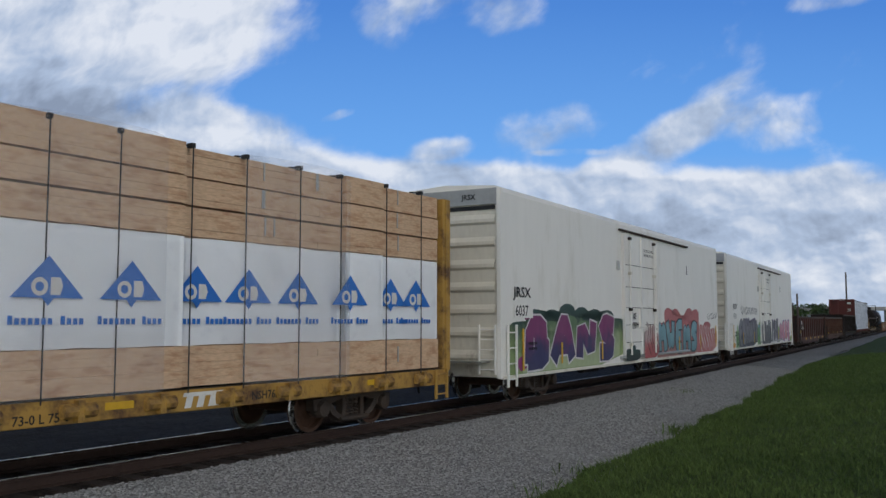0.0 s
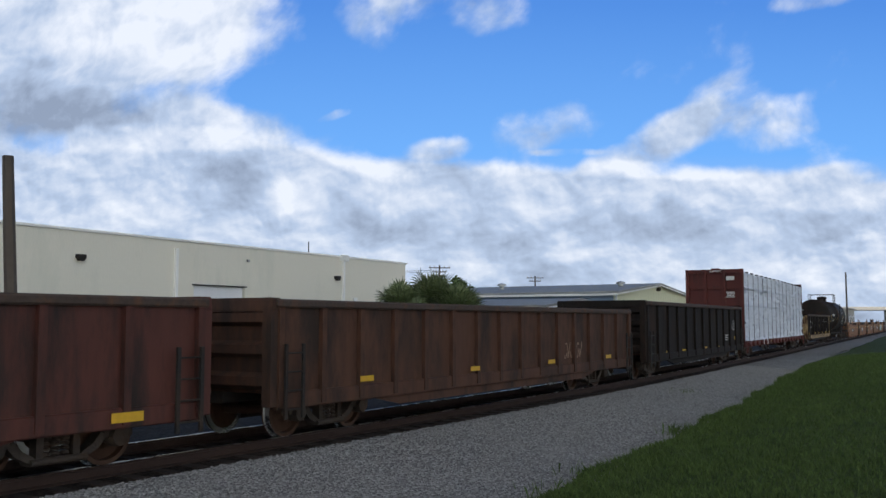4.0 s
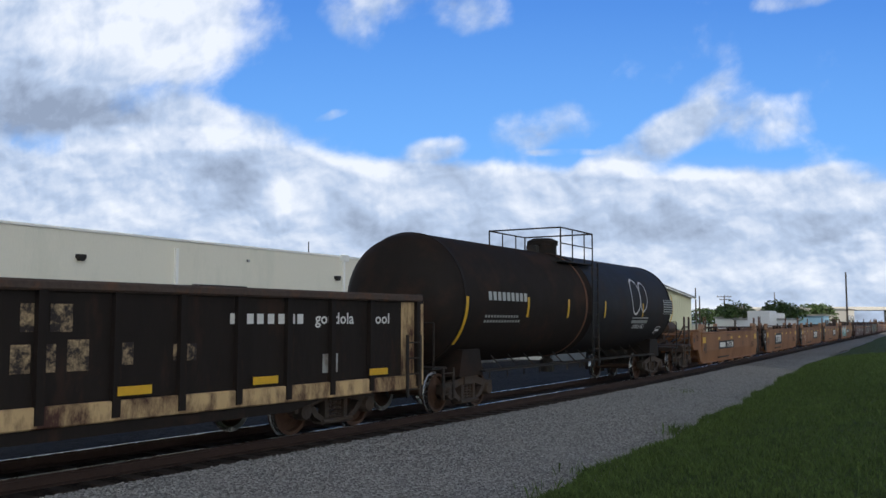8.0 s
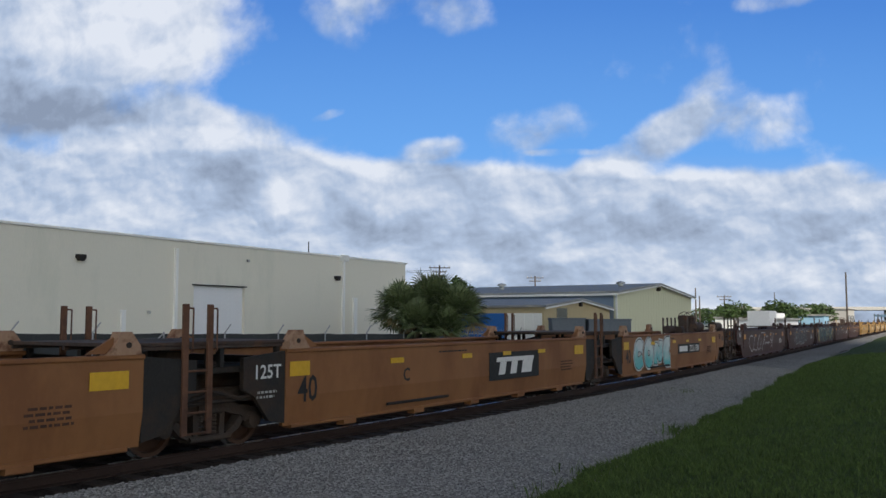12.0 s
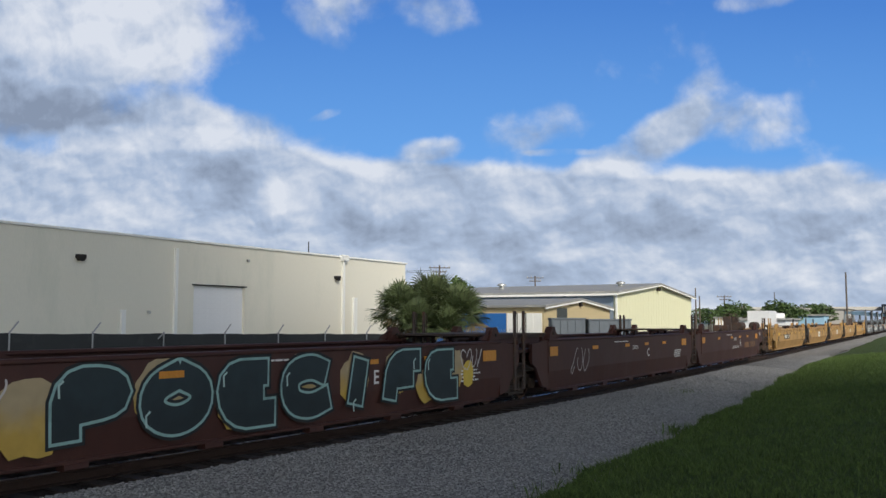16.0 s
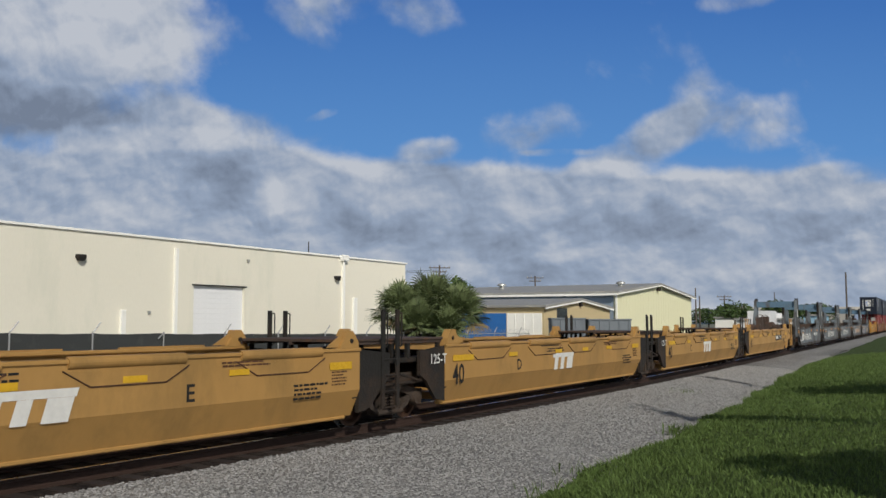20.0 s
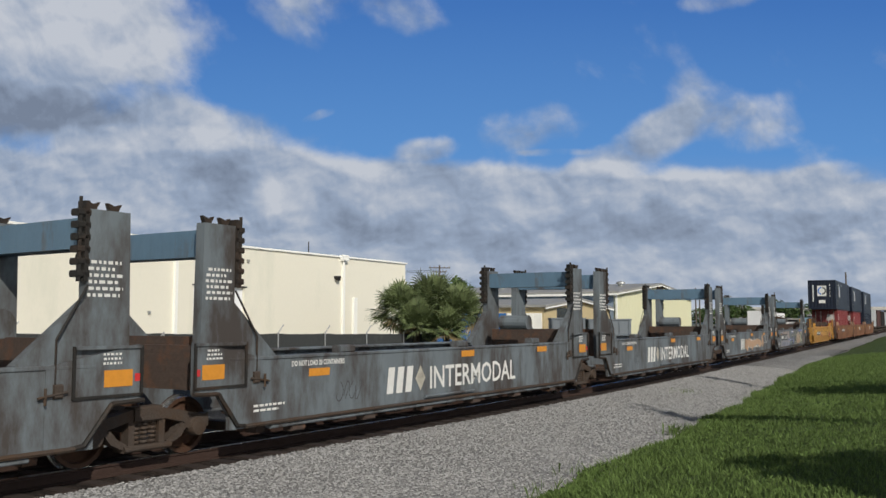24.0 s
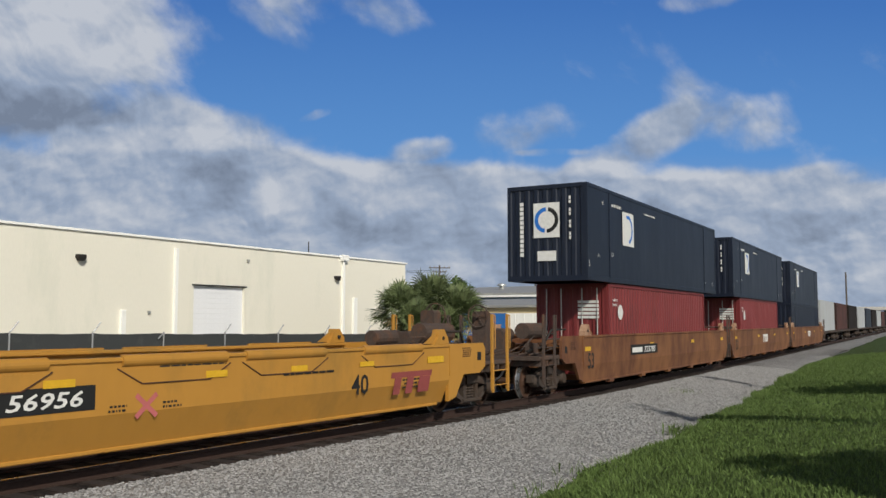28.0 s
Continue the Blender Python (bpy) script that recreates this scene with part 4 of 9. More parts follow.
wh = empty("warehouse", line_pose(33, 30), "long cream stucco warehouse with white coping and roller door", "warehouse")
W0, W1, WT = -25.0, 52.0, 5.86
D0, D1, DT = 32.44, 36.1, 3.76
bm = B()
box(bm, W0, D0, 0, 0.3, GZ, WT)
box(bm, D1, W1, 0, 0.3, GZ, WT)
box(bm, D0, D1, 0, 0.3, DT, WT)
part("front_wall", bm, M_WALL, wh)
part("side_wall", box(B(), W1 - 0.3, W1, 0.3, 34, GZ, WT), M_WALL, wh)
part("back_wall", box(B(), W0, W1 - 0.3, 33.7, 34, GZ, WT), M_WALL, wh)
part("end_wall", box(B(), W0, W0 + 0.3, 0.3, 33.7, GZ, WT), M_WALL, wh)
part("roof", box(B(), W0 + 0.3, W1 - 0.3, 0.3, 33.7, WT - 0.5, WT - 0.35), M_ROOF, wh)
part("coping", chamfer(B(), W0, W1 + 0.08, -0.1, 0.36, WT, WT + 0.12, 0.02), M_TRIM, wh, "white metal coping")
for k, z in ((31.2, WT - 0.05), (44.8, WT + 0.1)):
    ds = part("downspout", chamfer(B(), k - 0.09, k + 0.09, -0.14, 0.0, GZ, z - 0.3, 0.02), M_TRIM, wh, "white painted downspout")
    if k > 40:
        part("conductor_head", chamfer(B(), k - 0.3, k + 0.3, -0.26, 0.0, z - 0.3, z + 0.08, 0.04), M_TRIM, ds)
for k0, k1, z in ((27.96, 28.2, 2.5), (45.85, 46.2, 3.45)):
    part("pipe_cover", chamfer(B(), k0, k1, -0.14, 0.0, GZ, z, 0.02), M_TRIM, wh, "white pipe cover")
door = part("roller_door", box(B(), D0, D1, 0.16, 0.2, GZ, DT), M_DOORWHITE, wh, "white roller shutter door")
slat = None
for i in range(16):
    z = GZ + 0.26 * (i + 0.5)
    if slat is None:
        slat = part("slat", chamfer(B(), D0 + 0.04, D1 - 0.04, 0.15, 0.162, -0.127, 0.127, 0.004), M_DOORWHITE, door)
        slat.matrix_basis = pose(0, 0, z)
    else:
        clone(slat, door, pose(0, 0, z))
# near-black strip put in for the shade along the top of the door recess
part("lintel", chamfer(B(), D0 - 0.12, D1 + 0.12, -0.05, 0.05, DT, DT + 0.06, 0.01), M_DARK, wh, "dark strip for the shade at the door head")
for k, z in ((25.7, 4.74), (44.12, 4.6)):
    bm = B()
    chamfer(bm, k - 0.19, k + 0.19, -0.26, 0.0, z - 0.06, z + 0.12, 0.03)
    prism(bm, ((k - 0.16, z - 0.06), (k + 0.16, z - 0.06), (k + 0.12, z - 0.16), (k - 0.12, z - 0.16)), -0.24, -0.04)
    part("wall_lamp", bm, M_BLACKSTEEL, wh, "dark bronze wall lamp")
for k, z in ((29.6, 2.4), (36.28, 5.19), (46.0, 2.5)):
    part("wall_fitting", chamfer(B(), k - 0.07, k + 0.07, -0.1, 0.0, z - 0.07, z + 0.07, 0.02), M_STEEL, wh)
part("roof_mast", rod(B(), (42.2, 0.6, WT - 0.4), (42.2, 0.6, 6.7), 0.03), M_BLACKSTEEL, wh)
part("roof_vent", chamfer(B(), 29.0, 29.14, 0.5, 0.64, WT - 0.4, WT + 0.2, 0.02), M_BLACKSTEEL, wh)

fence = empty("screened_fence", line_pose(28, 34), "chain-link fence covered with black windscreen fabric", "fence")
fpost = arm = None
K = [16.37 - 3.05 * i for i in range(6, 0, -1)] + [16.37 + 3.06 * i for i in range(0, 15)]
for i, k in enumerate(K):
    top = 1.68 - 0.012 * (k - 16)
    bm = B()
    rod(bm, (0, -0.045, GZ), (0, -0.045, 1.66), 0.03)
    p = part("post", bm, M_POST, fence, local=pose(k, 0, top - 1.68)) if fpost is None else clone(fpost, fence, pose(k, 0, top - 1.68))
    if fpost is None:
        fpost = p
    else:
        bm.free()
    lean = -0.28 if i == 8 else 0.28
    part("barb_arm", rod(B(), (0, -0.045, 1.62), (lean, -0.08, 1.98 if i != 8 else 1.4), 0.025, 6), M_POST, p)
for a, b in zip(K, K[1:]):
    za, zb = 1.6 - 0.012 * (a - 16), 1.6 - 0.012 * (b - 16)
    bm = B()
    n = 8
    rnd = random.Random(int(a * 10))
    up = [(a + (b - a) * i / n, (za + (zb - za) * i / n) - 0.03 * math.sin(math.pi * i / n) + rnd.uniform(-0.012, 0.012)) for i in range(n + 1)]
    prism(bm, [(a, GZ + 0.05), (b, GZ + 0.05)] + up[::-1], 0.0, 0.012)
    if b < 42:
        part("screen_panel", bm, M_SCREEN, fence, "black fabric screen panel")
    else:
        bm.free()
        part("top_rail", rod(B(), (a, 0.05, za), (b, 0.05, zb), 0.025, 6), M_POST, fence)
        bm = B()
        for i in range(20):
            x = a + (b - a) * i / 20
            rod(bm, (x, 0.05, GZ), (min(x + 1.0, b), 0.05, GZ + (min(x + 1.0, b) - x) * 2.0), 0.004, 3)
            rod(bm, (x, 0.05, GZ + 2.0), (min(x + 1.0, b), 0.05, GZ + 2.0 - (min(x + 1.0, b) - x) * 2.0), 0.004, 3)
        part("wire_mesh", bm, M_POST, fence, "galvanised chain-link mesh")


# ---------------------------------------------------------------- farther buildings
def shed(name, corner, head, width, depth, eave, ridge, wall_mat, side_mat, label, over=0.35):
    """A gabled metal building: the gable end runs along the heading from the corner, the long side goes back to the left."""
    e = empty(name, Matrix.Translation((corner[0], corner[1], 0)) @ Matrix.Rotation(radians(90 - head), 4, "Z"), label, "building")
    bm = B()
    prism(bm, ((0, GZ), (width, GZ), (width, eave), (width / 2, ridge), (0, eave)), 0, 0.2)
    part("gable_wall", bm, wall_mat, e)
    bm = B()
    prism(bm, ((0, GZ), (width, GZ), (width, eave), (width / 2, ridge), (0, eave)), depth - 0.2, depth)
    part("rear_wall", bm, wall_mat, e)
    part("side_wall", box(B(), 0, 0.2, 0.2, depth - 0.2, GZ, eave), side_mat, e)
    part("side_wall", box(B(), width - 0.2, width, 0.2, depth - 0.2, GZ, eave), side_mat, e)
    k = (ridge - eave) / (width / 2)
    for sgn in (0, 1):
        bm = B()
        a, b = (-over, eave - over * k), (width / 2, ridge)
        pts = [a, b, (b[0], b[1] + 0.14), (a[0], a[1] + 0.14)]
        if sgn:
            pts = [(width - x, z) for x, z in pts]
        prism(bm, [(x, z + 0.02) for x, z in pts], -over, depth + over)
        part("roof_slope", bm, M_ROOF, e)
        bm = B()
        pts = [(x, z + 0.0) for x, z in (a, b, (b[0], b[1] - 0.1), (a[0], a[1] - 0.1))]
        if sgn:
            pts = [(width - x, z) for x, z in pts]
        prism(bm, pts, -over - 0.03, -over + 0.02)
        part("fascia", bm, M_TRIM, e, "white fascia board")
    return e


b2 = shed("gabled_workshop", (13.07, 68.0), 32.2, 18.9, 17.0, 4.12, 5.02, M_YELLOWWALL, M_BLUEWALL, "pale yellow metal workshop with blue-grey sides and shallow roof")
part("gutter", chamfer(B(), -0.55, -0.3, -0.3, 17.3, 3.92, 4.08, 0.02), M_TRIM, b2, "white gutter")
part("downspout", chamfer(B(), -0.16, -0.02, -0.12, 0.0, GZ, 3.95, 0.02), M_TRIM, b2)
part("gable_lamp", chamfer(B(), 9.2, 9.5, -0.3, 0, 4.5, 4.8, 0.03), M_BLACKSTEEL, b2)
for x, y in ((6.2, 2.0), (5.0, 12.5)):
    bm = B()
    turned(bm, ((0.22, 0), (0.22, 0.28), (0.4, 0.32), (0.36, 0.46), (0.08, 0.54)), x, y, 4.75, "Z", 12)
    part("roof_ventilator", bm, M_STEEL, b2, "round metal roof ventilator")
for i in range(30):
    x = 0.3 + 0.63 * i
    top = min(4.1, 5.2) + (min(x, 18.9 - x)) * (1.1 / 9.45) - 0.1
    part("siding_rib", box(B(), x - 0.02, x + 0.02, -0.008, 0, GZ, top), M_YELLOWWALL, b2)
b3 = shed("tan_garage", (6.51, 58.0), 32.2, 11.2, 9.0, 2.88, 3.42, M_TANWALL, M_TANWALL, "low tan stucco garage with grey roof", 0.25)
part("window", box(B(), 1.9, 3.5, -0.03, 0.05, 2.15, 2.85), M_GLASSDARK, b3, "dark window")
part("lamp", chamfer(B(), 5.5, 5.75, -0.2, 0, 3.0, 3.3, 0.03), M_BLACKSTEEL, b3)
for y0, y1, m, lab in ((0.15, 2.7, M_TRIM, "white folding door"), (2.76, 8.9, M_BLUEDOOR, "blue painted door")):
    d = part("door", box(B(), -0.06, 0.0, y0, y1, GZ, 2.5), m, b3, lab)
    for i in range(1, 4):
        yy = y0 + (y1 - y0) * i / 4
        part("batten", box(B(), -0.09, -0.062, yy - 0.03, yy + 0.03, GZ, 2.48), m, d)


for x0, x1, top, m, lab in ((6.55, 8.55, 2.08, M_BINGREY, "grey ribbed metal storage bin in the yard"), (8.75, 11.3, 2.02, M_BINGREY, "pale grey metal storage bin in the yard")):
    e = empty("storage_bin", pose(x0, 54.2, GZ), lab, "storage bin", "bins by the garage")
    part("body", chamfer(B(), 0, x1 - x0, 0, 1.8, 0.1, top - GZ, 0.03), m, e)
    part("rim", chamfer(B(), -0.05, x1 - x0 + 0.05, -0.05, 1.85, top - GZ, top - GZ + 0.1, 0.02), m, e)
    for i in range(5):
        xx = 0.1 + (x1 - x0 - 0.2) * i / 4
        part("rib", chamfer(B(), xx - 0.04, xx + 0.04, -0.06, 0, 0.1, top - GZ, 0.01), m, e)
    part("base", box(B(), 0.1, x1 - x0 - 0.1, 0.1, 1.7, 0.0, 0.1), M_BLACKSTEEL, e)


def crown(bm, cx, cy, cz, rx, rz, count, leaf, rnd):
    """Leaf clumps in an uneven crown with gaps."""
    lobes = [(cx + rnd.uniform(-0.6, 0.6) * rx, cy + rnd.uniform(-0.6, 0.6) * rx, cz + rnd.uniform(-0.45, 0.6) * rz, rnd.uniform(0.35, 0.6)) for _ in range(9)]
    for _ in range(count):
        lx, ly, lz, lr = rnd.choice(lobes)
        d = Vector((rnd.gauss(0, 1), rnd.gauss(0, 1), rnd.gauss(0, 1))).normalized()
        p = Vector((lx, ly, lz)) + Vector((d.x * rx, d.y * rx, d.z * rz)) * lr * rnd.uniform(0.7, 1.05)
        t = Vector((rnd.uniform(-1, 1), rnd.uniform(-1, 1), rnd.uniform(-0.6, 0.6))).normalized() * leaf * rnd.uniform(0.6, 1.3)
        w = t.cross(Vector((rnd.uniform(-1, 1), rnd.uniform(-1, 1), rnd.uniform(-1, 1)))).normalized() * leaf * 0.45
        bm.faces.new([bm.verts.new(q) for q in (p - t, p + w, p + t, p - w)])


def tree(x, y, height, spread, seed, label, leaf=0.3, count=900, girth=0.035):
    rnd = random.Random(seed)
    e = empty("tree", pose(x, y, GZ), label, "tree")
    bm = B()
    top = height * 0.6
    rod(bm, (0, 0, 0), (0.1, 0.05, top), height * girth, 8, height * girth * 0.5)
    for i in range(5):
        w = i * 1.3
        rod(bm, (0.05, 0, top * (0.55 + 0.08 * i)), (math.cos(w) * spread * 0.6, math.sin(w) * spread * 0.6, height * (0.62 + 0.06 * i)), height * girth * 0.37, 6, height * girth * 0.14)
    part("trunk", bm, M_BARK, e)
    bm = B()
    crown(bm, 0, 0, height * 0.66, spread, height * 0.36, count, leaf, rnd)
    part("crown", bm, M_LEAF, e)
    return e


def fan_palm(x, y, height, seed, fans=60):
    """A cabbage palm: trunk and a round head of fan leaves with split drooping tips."""
    rnd = random.Random(seed)
    e = empty("fan_palm", pose(x, y, GZ), "bushy green fan palm with drooping leaf tips", "palm", "palms by the warehouse")
    bm = B()
    for i in range(9):
        rod(bm, (0, 0, i * height * 0.07), (0, 0, (i + 1) * height * 0.07), 0.19 + 0.03 * (i % 2), 9, 0.16)
    part("trunk", bm, M_BARK, e)
    c = Vector((0, 0, height * 0.66))
    for i in range(fans):
        az = i * 2.4 + rnd.uniform(-0.3, 0.3)
        el = radians(82 - 118 * (i / fans) ** 1.1 + rnd.uniform(-10, 10))
        out = Vector((math.cos(az) * math.cos(el), math.sin(az) * math.cos(el), math.sin(el)))
        stalk = rnd.uniform(0.45, 1.0) * height * 0.27
        tip = c + out * stalk
        bm = B()
        rod(bm, c, tip, 0.02, 4, 0.012)
        side = out.cross(Vector((0, 0, 1)))
        side = side.normalized() if side.length > 0.05 else Vector((1, 0, 0))
        upv = side.cross(out).normalized()
        R = rnd.uniform(0.85, 1.2) * height * 0.24
        roll = rnd.uniform(-0.5, 0.5)
        side, upv = side * math.cos(roll) + upv * math.sin(roll), upv * math.cos(roll) - side * math.sin(roll)
        for j in range(17):
            a = radians(-96 + 12 * j)
            d = (out * math.cos(a) + side * math.sin(a) + upv * 0.22 * math.cos(a * 2)).normalized()
            w = d.cross(upv).normalized() * 0.044
            ln = R * (1.0 - 0.25 * abs(j - 8) / 8)
            p1 = tip + d * ln * 0.6
            p2 = tip + d * ln + Vector((0, 0, -ln * rnd.uniform(0.05, 0.28)))
            v = [bm.verts.new(q) for q in (tip, p1 - w, p2, p1 + w)]
            bm.faces.new((v[0], v[1], v[3]))
            bm.faces.new((v[1], v[2], v[3]))
        part("frond", bm, M_PALMDRY if el < radians(-22) and rnd.random() < 0.6 else M_PALM, e)
    return e


fan_palm(-2.2, 48.6, 4.5, 3, 72)
fan_palm(-0.6, 49.6, 4.9, 5, 80)
fan_palm(0.75, 48.4, 4.3, 9, 70)
fan_palm(-1.4, 47.6, 3.5, 11, 60)
fan_palm(0.2, 47.4, 3.2, 14, 54)

for x, y, h, r, sd in ((2.7, 108, 7.7, 1.9, 1), (48.5, 150, 6.0, 4.0, 2), (54.5, 146, 5.6, 4.0, 3), (57.2, 152, 5.0, 3.5, 4), (62.5, 160, 4.6, 3.0, 5), (71.0, 170, 6.0, 3.5, 6), (51.5, 175, 5.6, 4.5, 7), (-14, 130, 6, 5, 8), (82, 190, 5, 4, 9), (66, 210, 5.2, 6, 10)):
    tree(x, y, h, r, sd, "leafy dark green tree beyond the yards", 0.34, 1100)


# trees on the camera's own side of the line, their shade falls on the bank
for x, y, h, r, sd in ((15.6, 18.0, 6.8, 2.5, 21), (8.0, 4.4, 6.0, 1.5, 22), (10.3, 10.9, 10.6, 0.4, 23), (15.6, 21.8, 10.6, 0.5, 24)):
    tree(x, y, h, r, sd, "leafy roadside tree on the grass bank", 0.3, 1600 if r > 1 else 90, 0.035 if r > 1 else 0.008)


def utility_pole(x, y, top, arm=True, label="wooden utility pole with crossarm and wires"):
    e = empty("utility_pole", pose(x, y, GZ), label, "utility pole", "utility poles")
    part("pole", rod(B(), (0, 0, 0), (0, 0, top - GZ), 0.15, 8, 0.1), M_POLEWOOD, e)
    if arm:
        for k, w in ((0.25, 1.3), (0.75, 0.9)):
            c = part("crossarm", chamfer(B(), -w, w, -0.06, 0.06, top - GZ - k - 0.12, top - GZ - k, 0.01), M_POLEWOOD, e)
            for i in (-0.9, -0.45, 0.45, 0.9):
                part("insulator", rod(B(), (i * w, 0, top - GZ - k), (i * w, 0, top - GZ - k + 0.18), 0.05, 6), M_STEEL, c)
    return e


wire_pole = utility_pole(-0.42, 110, 8.8)
utility_pole(14.35, 140, 9.0)
utility_pole(53.8, 120, 8.5, False, "tall bare wooden pole by the track")
utility_pole(42.1, 150, 7.5, False, "thin bare pole far behind the yards")
utility_pole(43.3, 152, 6.2, False, "thin bare pole far behind the yards")
utility_pole(50.0, 160, 6.6)
utility_pole(75.5, 205, 8.5, False, "thin bare pole far behind the yards")
bm = B()
for z in (8.2, 8.0):
    pts = [(-40 + 4.4 * i, 96 + 1.5 * i, z - 0.7 * math.sin(math.pi * i / 9)) for i in range(10)]
    bent(bm, pts, 0.02, 4)
part("overhead_wire", bm, M_STRAP, wire_pole, "thin black overhead wires", local=wire_pole.matrix_basis.inverted())

# low far blocks behind the yards
for x, y, w, d, h, m, lab in ((42.5, 118, 8, 6, 2.6, M_TRUCKWHITE, "white flat-roofed shed beyond the yard"), (66, 172, 13, 8, 4.6, M_CONCRETE, "grey concrete far building"), (78, 182, 10, 8, 4.8, M_CONCRETE, "grey concrete far building"), (64.5, 158, 5, 5, 3.4, M_BLUEHOUSE, "small light blue house beyond the yard"), (55, 165, 16, 6, 3.0, M_TRIM, "long white low canopy")):
    e = empty("far_building", pose(x, y, GZ, 0, 0, 58), lab, "building")
    part("wall_block", box(B(), -w / 2, w / 2, -d / 2, d / 2, 0, h), m, e)
    part("roof", chamfer(B(), -w / 2 - 0.3, w / 2 + 0.3, -d / 2 - 0.3, d / 2 + 0.3, h, h + 0.25, 0.05), M_ROOF if m is not M_CONCRETE else M_CONCRETE, e)
    for i in range(int(w // 2.4)):
        part("window", box(B(), -w / 2 + 0.8 + 2.4 * i, -w / 2 + 2.0 + 2.4 * i, -d / 2 - 0.04, -d / 2, h * 0.4, h * 0.75), M_GLASSDARK, e)
bridge = empty("road_overpass", pose(103, 225, 0, 0, 0, -14), "pale concrete road overpass on columns", "bridge")
part("deck", chamfer(B(), -30, 60, -4, 4, 4.6, 5.5, 0.1), M_CONCRETE, bridge)
for i in range(8):
    part("column", rod(B(), (-26 + 11 * i, 0, GZ), (-26 + 11 * i, 0, 4.6), 0.5, 10), M_CONCRETE, bridge)


def van(x, y, turn, seed):
    e = empty("white_truck", pose(x, y, GZ, 0, 0, turn), "white box truck parked in the yard", "truck")
    part("cargo_box", chamfer(B(), -2.6, 1.6, -1.15, 1.15, 0.9, 3.6, 0.05), M_TRUCKWHITE, e)
    bm = B()
    prism(bm, ((1.7, 0.5), (3.5, 0.5), (3.5, 1.4), (2.9, 2.3), (1.7, 2.4)), -1.05, 1.05)
    part("cab", bm, M_TRUCKWHITE, e)
    bm = B()
    prism(bm, ((2.2, 1.45), (3.3, 1.45), (2.85, 2.2), (2.2, 2.25)), -1.07, 1.07)
    part("side_window", bm, M_GLASSDARK, e)
    for a in (-1.6, 2.6):
        for b in (-1, 1):
            part("wheel", turned(B(), ((0.3, -0.12), (0.46, -0.1), (0.46, 0.1), (0.3, 0.12)), a, b, 0.46, "Y", 14), M_STRAP, e)


van(35.5, 100, 60, 1)
van(46.5, 128, 30, 2)

# ---------------------------------------------------------------- running gear and common car parts
WHEEL_R = 0.42
TRUCK = {}


def truck(parent, x, y=0.0):
    """A two-axle freight truck under a car: bolster, two side frames with springs, two wheelsets."""
    if not TRUCK:
        bm = B()
        chamfer(bm, -0.22, 0.22, -1.0, 1.0, 0.42, 0.72, 0.04)
        rod(bm, (0, 0, 0.7), (0, 0, 0.86), 0.2, 12)
        TRUCK["bolster"] = (bm, M_TRUCK)
        bm = B()
        for s in (-1, 1):
            prism(bm, [(s * x_, z) for x_, z in ((0.18, 0.76), (0.98, 0.60), (1.12, 0.60), (1.12, 0.40), (0.72, 0.40), (0.66, 0.5), (0.32, 0.58), (0.18, 0.58))], -0.09, 0.09)
            prism(bm, [(s * x_, z) for x_, z in ((0.72, 0.44), (0.6, 0.30), (0.34, 0.17), (0.34, 0.27), (0.5, 0.36), (0.62, 0.5))], -0.09, 0.09)
            turned(bm, ((0.06, -0.17), (0.13, -0.16), (0.15, -0.09), (0.15, 0.05)), s * 0.89, 0, 0.42, "Y", 14)
            box(bm, s * 0.26 - 0.05, s * 0.26 + 0.05, -0.08, 0.08, 0.2, 0.62)
        chamfer(bm, -0.4, 0.4, -0.14, 0.14, 0.16, 0.25, 0.03)
        chamfer(bm, -0.24, 0.24, -0.12, 0.12, 0.56, 0.78, 0.03)
        for i in (-0.14, 0.0, 0.14):
            for k in range(5):
                turned(bm, ((0.05, 0), (0.065, 0.02), (0.05, 0.045)), i, 0, 0.26 + 0.062 * k, "Z", 8)
        TRUCK["sideframe"] = (bm, M_TRUCK)
        bm = B()
        rod(bm, (0, -0.95, 0), (0, 0.95, 0), 0.085, 10)
        n0 = len(bm.faces)
        for s in (-1, 1):
            turned(bm, [(r, s * h) for r, h in ((0.1, 0.60), (0.12, 0.82), (0.2, 0.76), (0.34, 0.72), (0.36, 0.80), (0.42, 0.80), (0.425, 0.70), (0.455, 0.69), (0.455, 0.66), (0.36, 0.66), (0.3, 0.64))], axis="Y", seg=28)
        for f in bm.faces:
            c = f.calc_center_median()
            if 0.395 < math.hypot(c.x, c.z) < 0.44:
                f.material_index = 1
        TRUCK["wheelset"] = (bm, [M_WHEEL, M_TREAD])
        for k, (b_, m_) in list(TRUCK.items()):
            me = bpy.data.meshes.new(k)
            b_.normal_update()
            b_.to_mesh(me)
            b_.free()
            for mm in (m_ if isinstance(m_, list) else [m_]):
                me.materials.append(mm)
            TRUCK[k] = me
    t = new("truck", TRUCK["bolster"])
    t.parent, t.matrix_basis = parent, pose(x, y, 0)
    for s in (-1, 1):
        f = new("side_frame", TRUCK["sideframe"])
        f.parent, f.matrix_basis = t, pose(0, s * 0.99, 0)
        w = new("wheelset", TRUCK["wheelset"])
        w.parent, w.matrix_basis = t, pose(s * 0.89, 0, WHEEL_R)
        WHEELSETS.append((w, s))
    return t


WHEELSETS = []


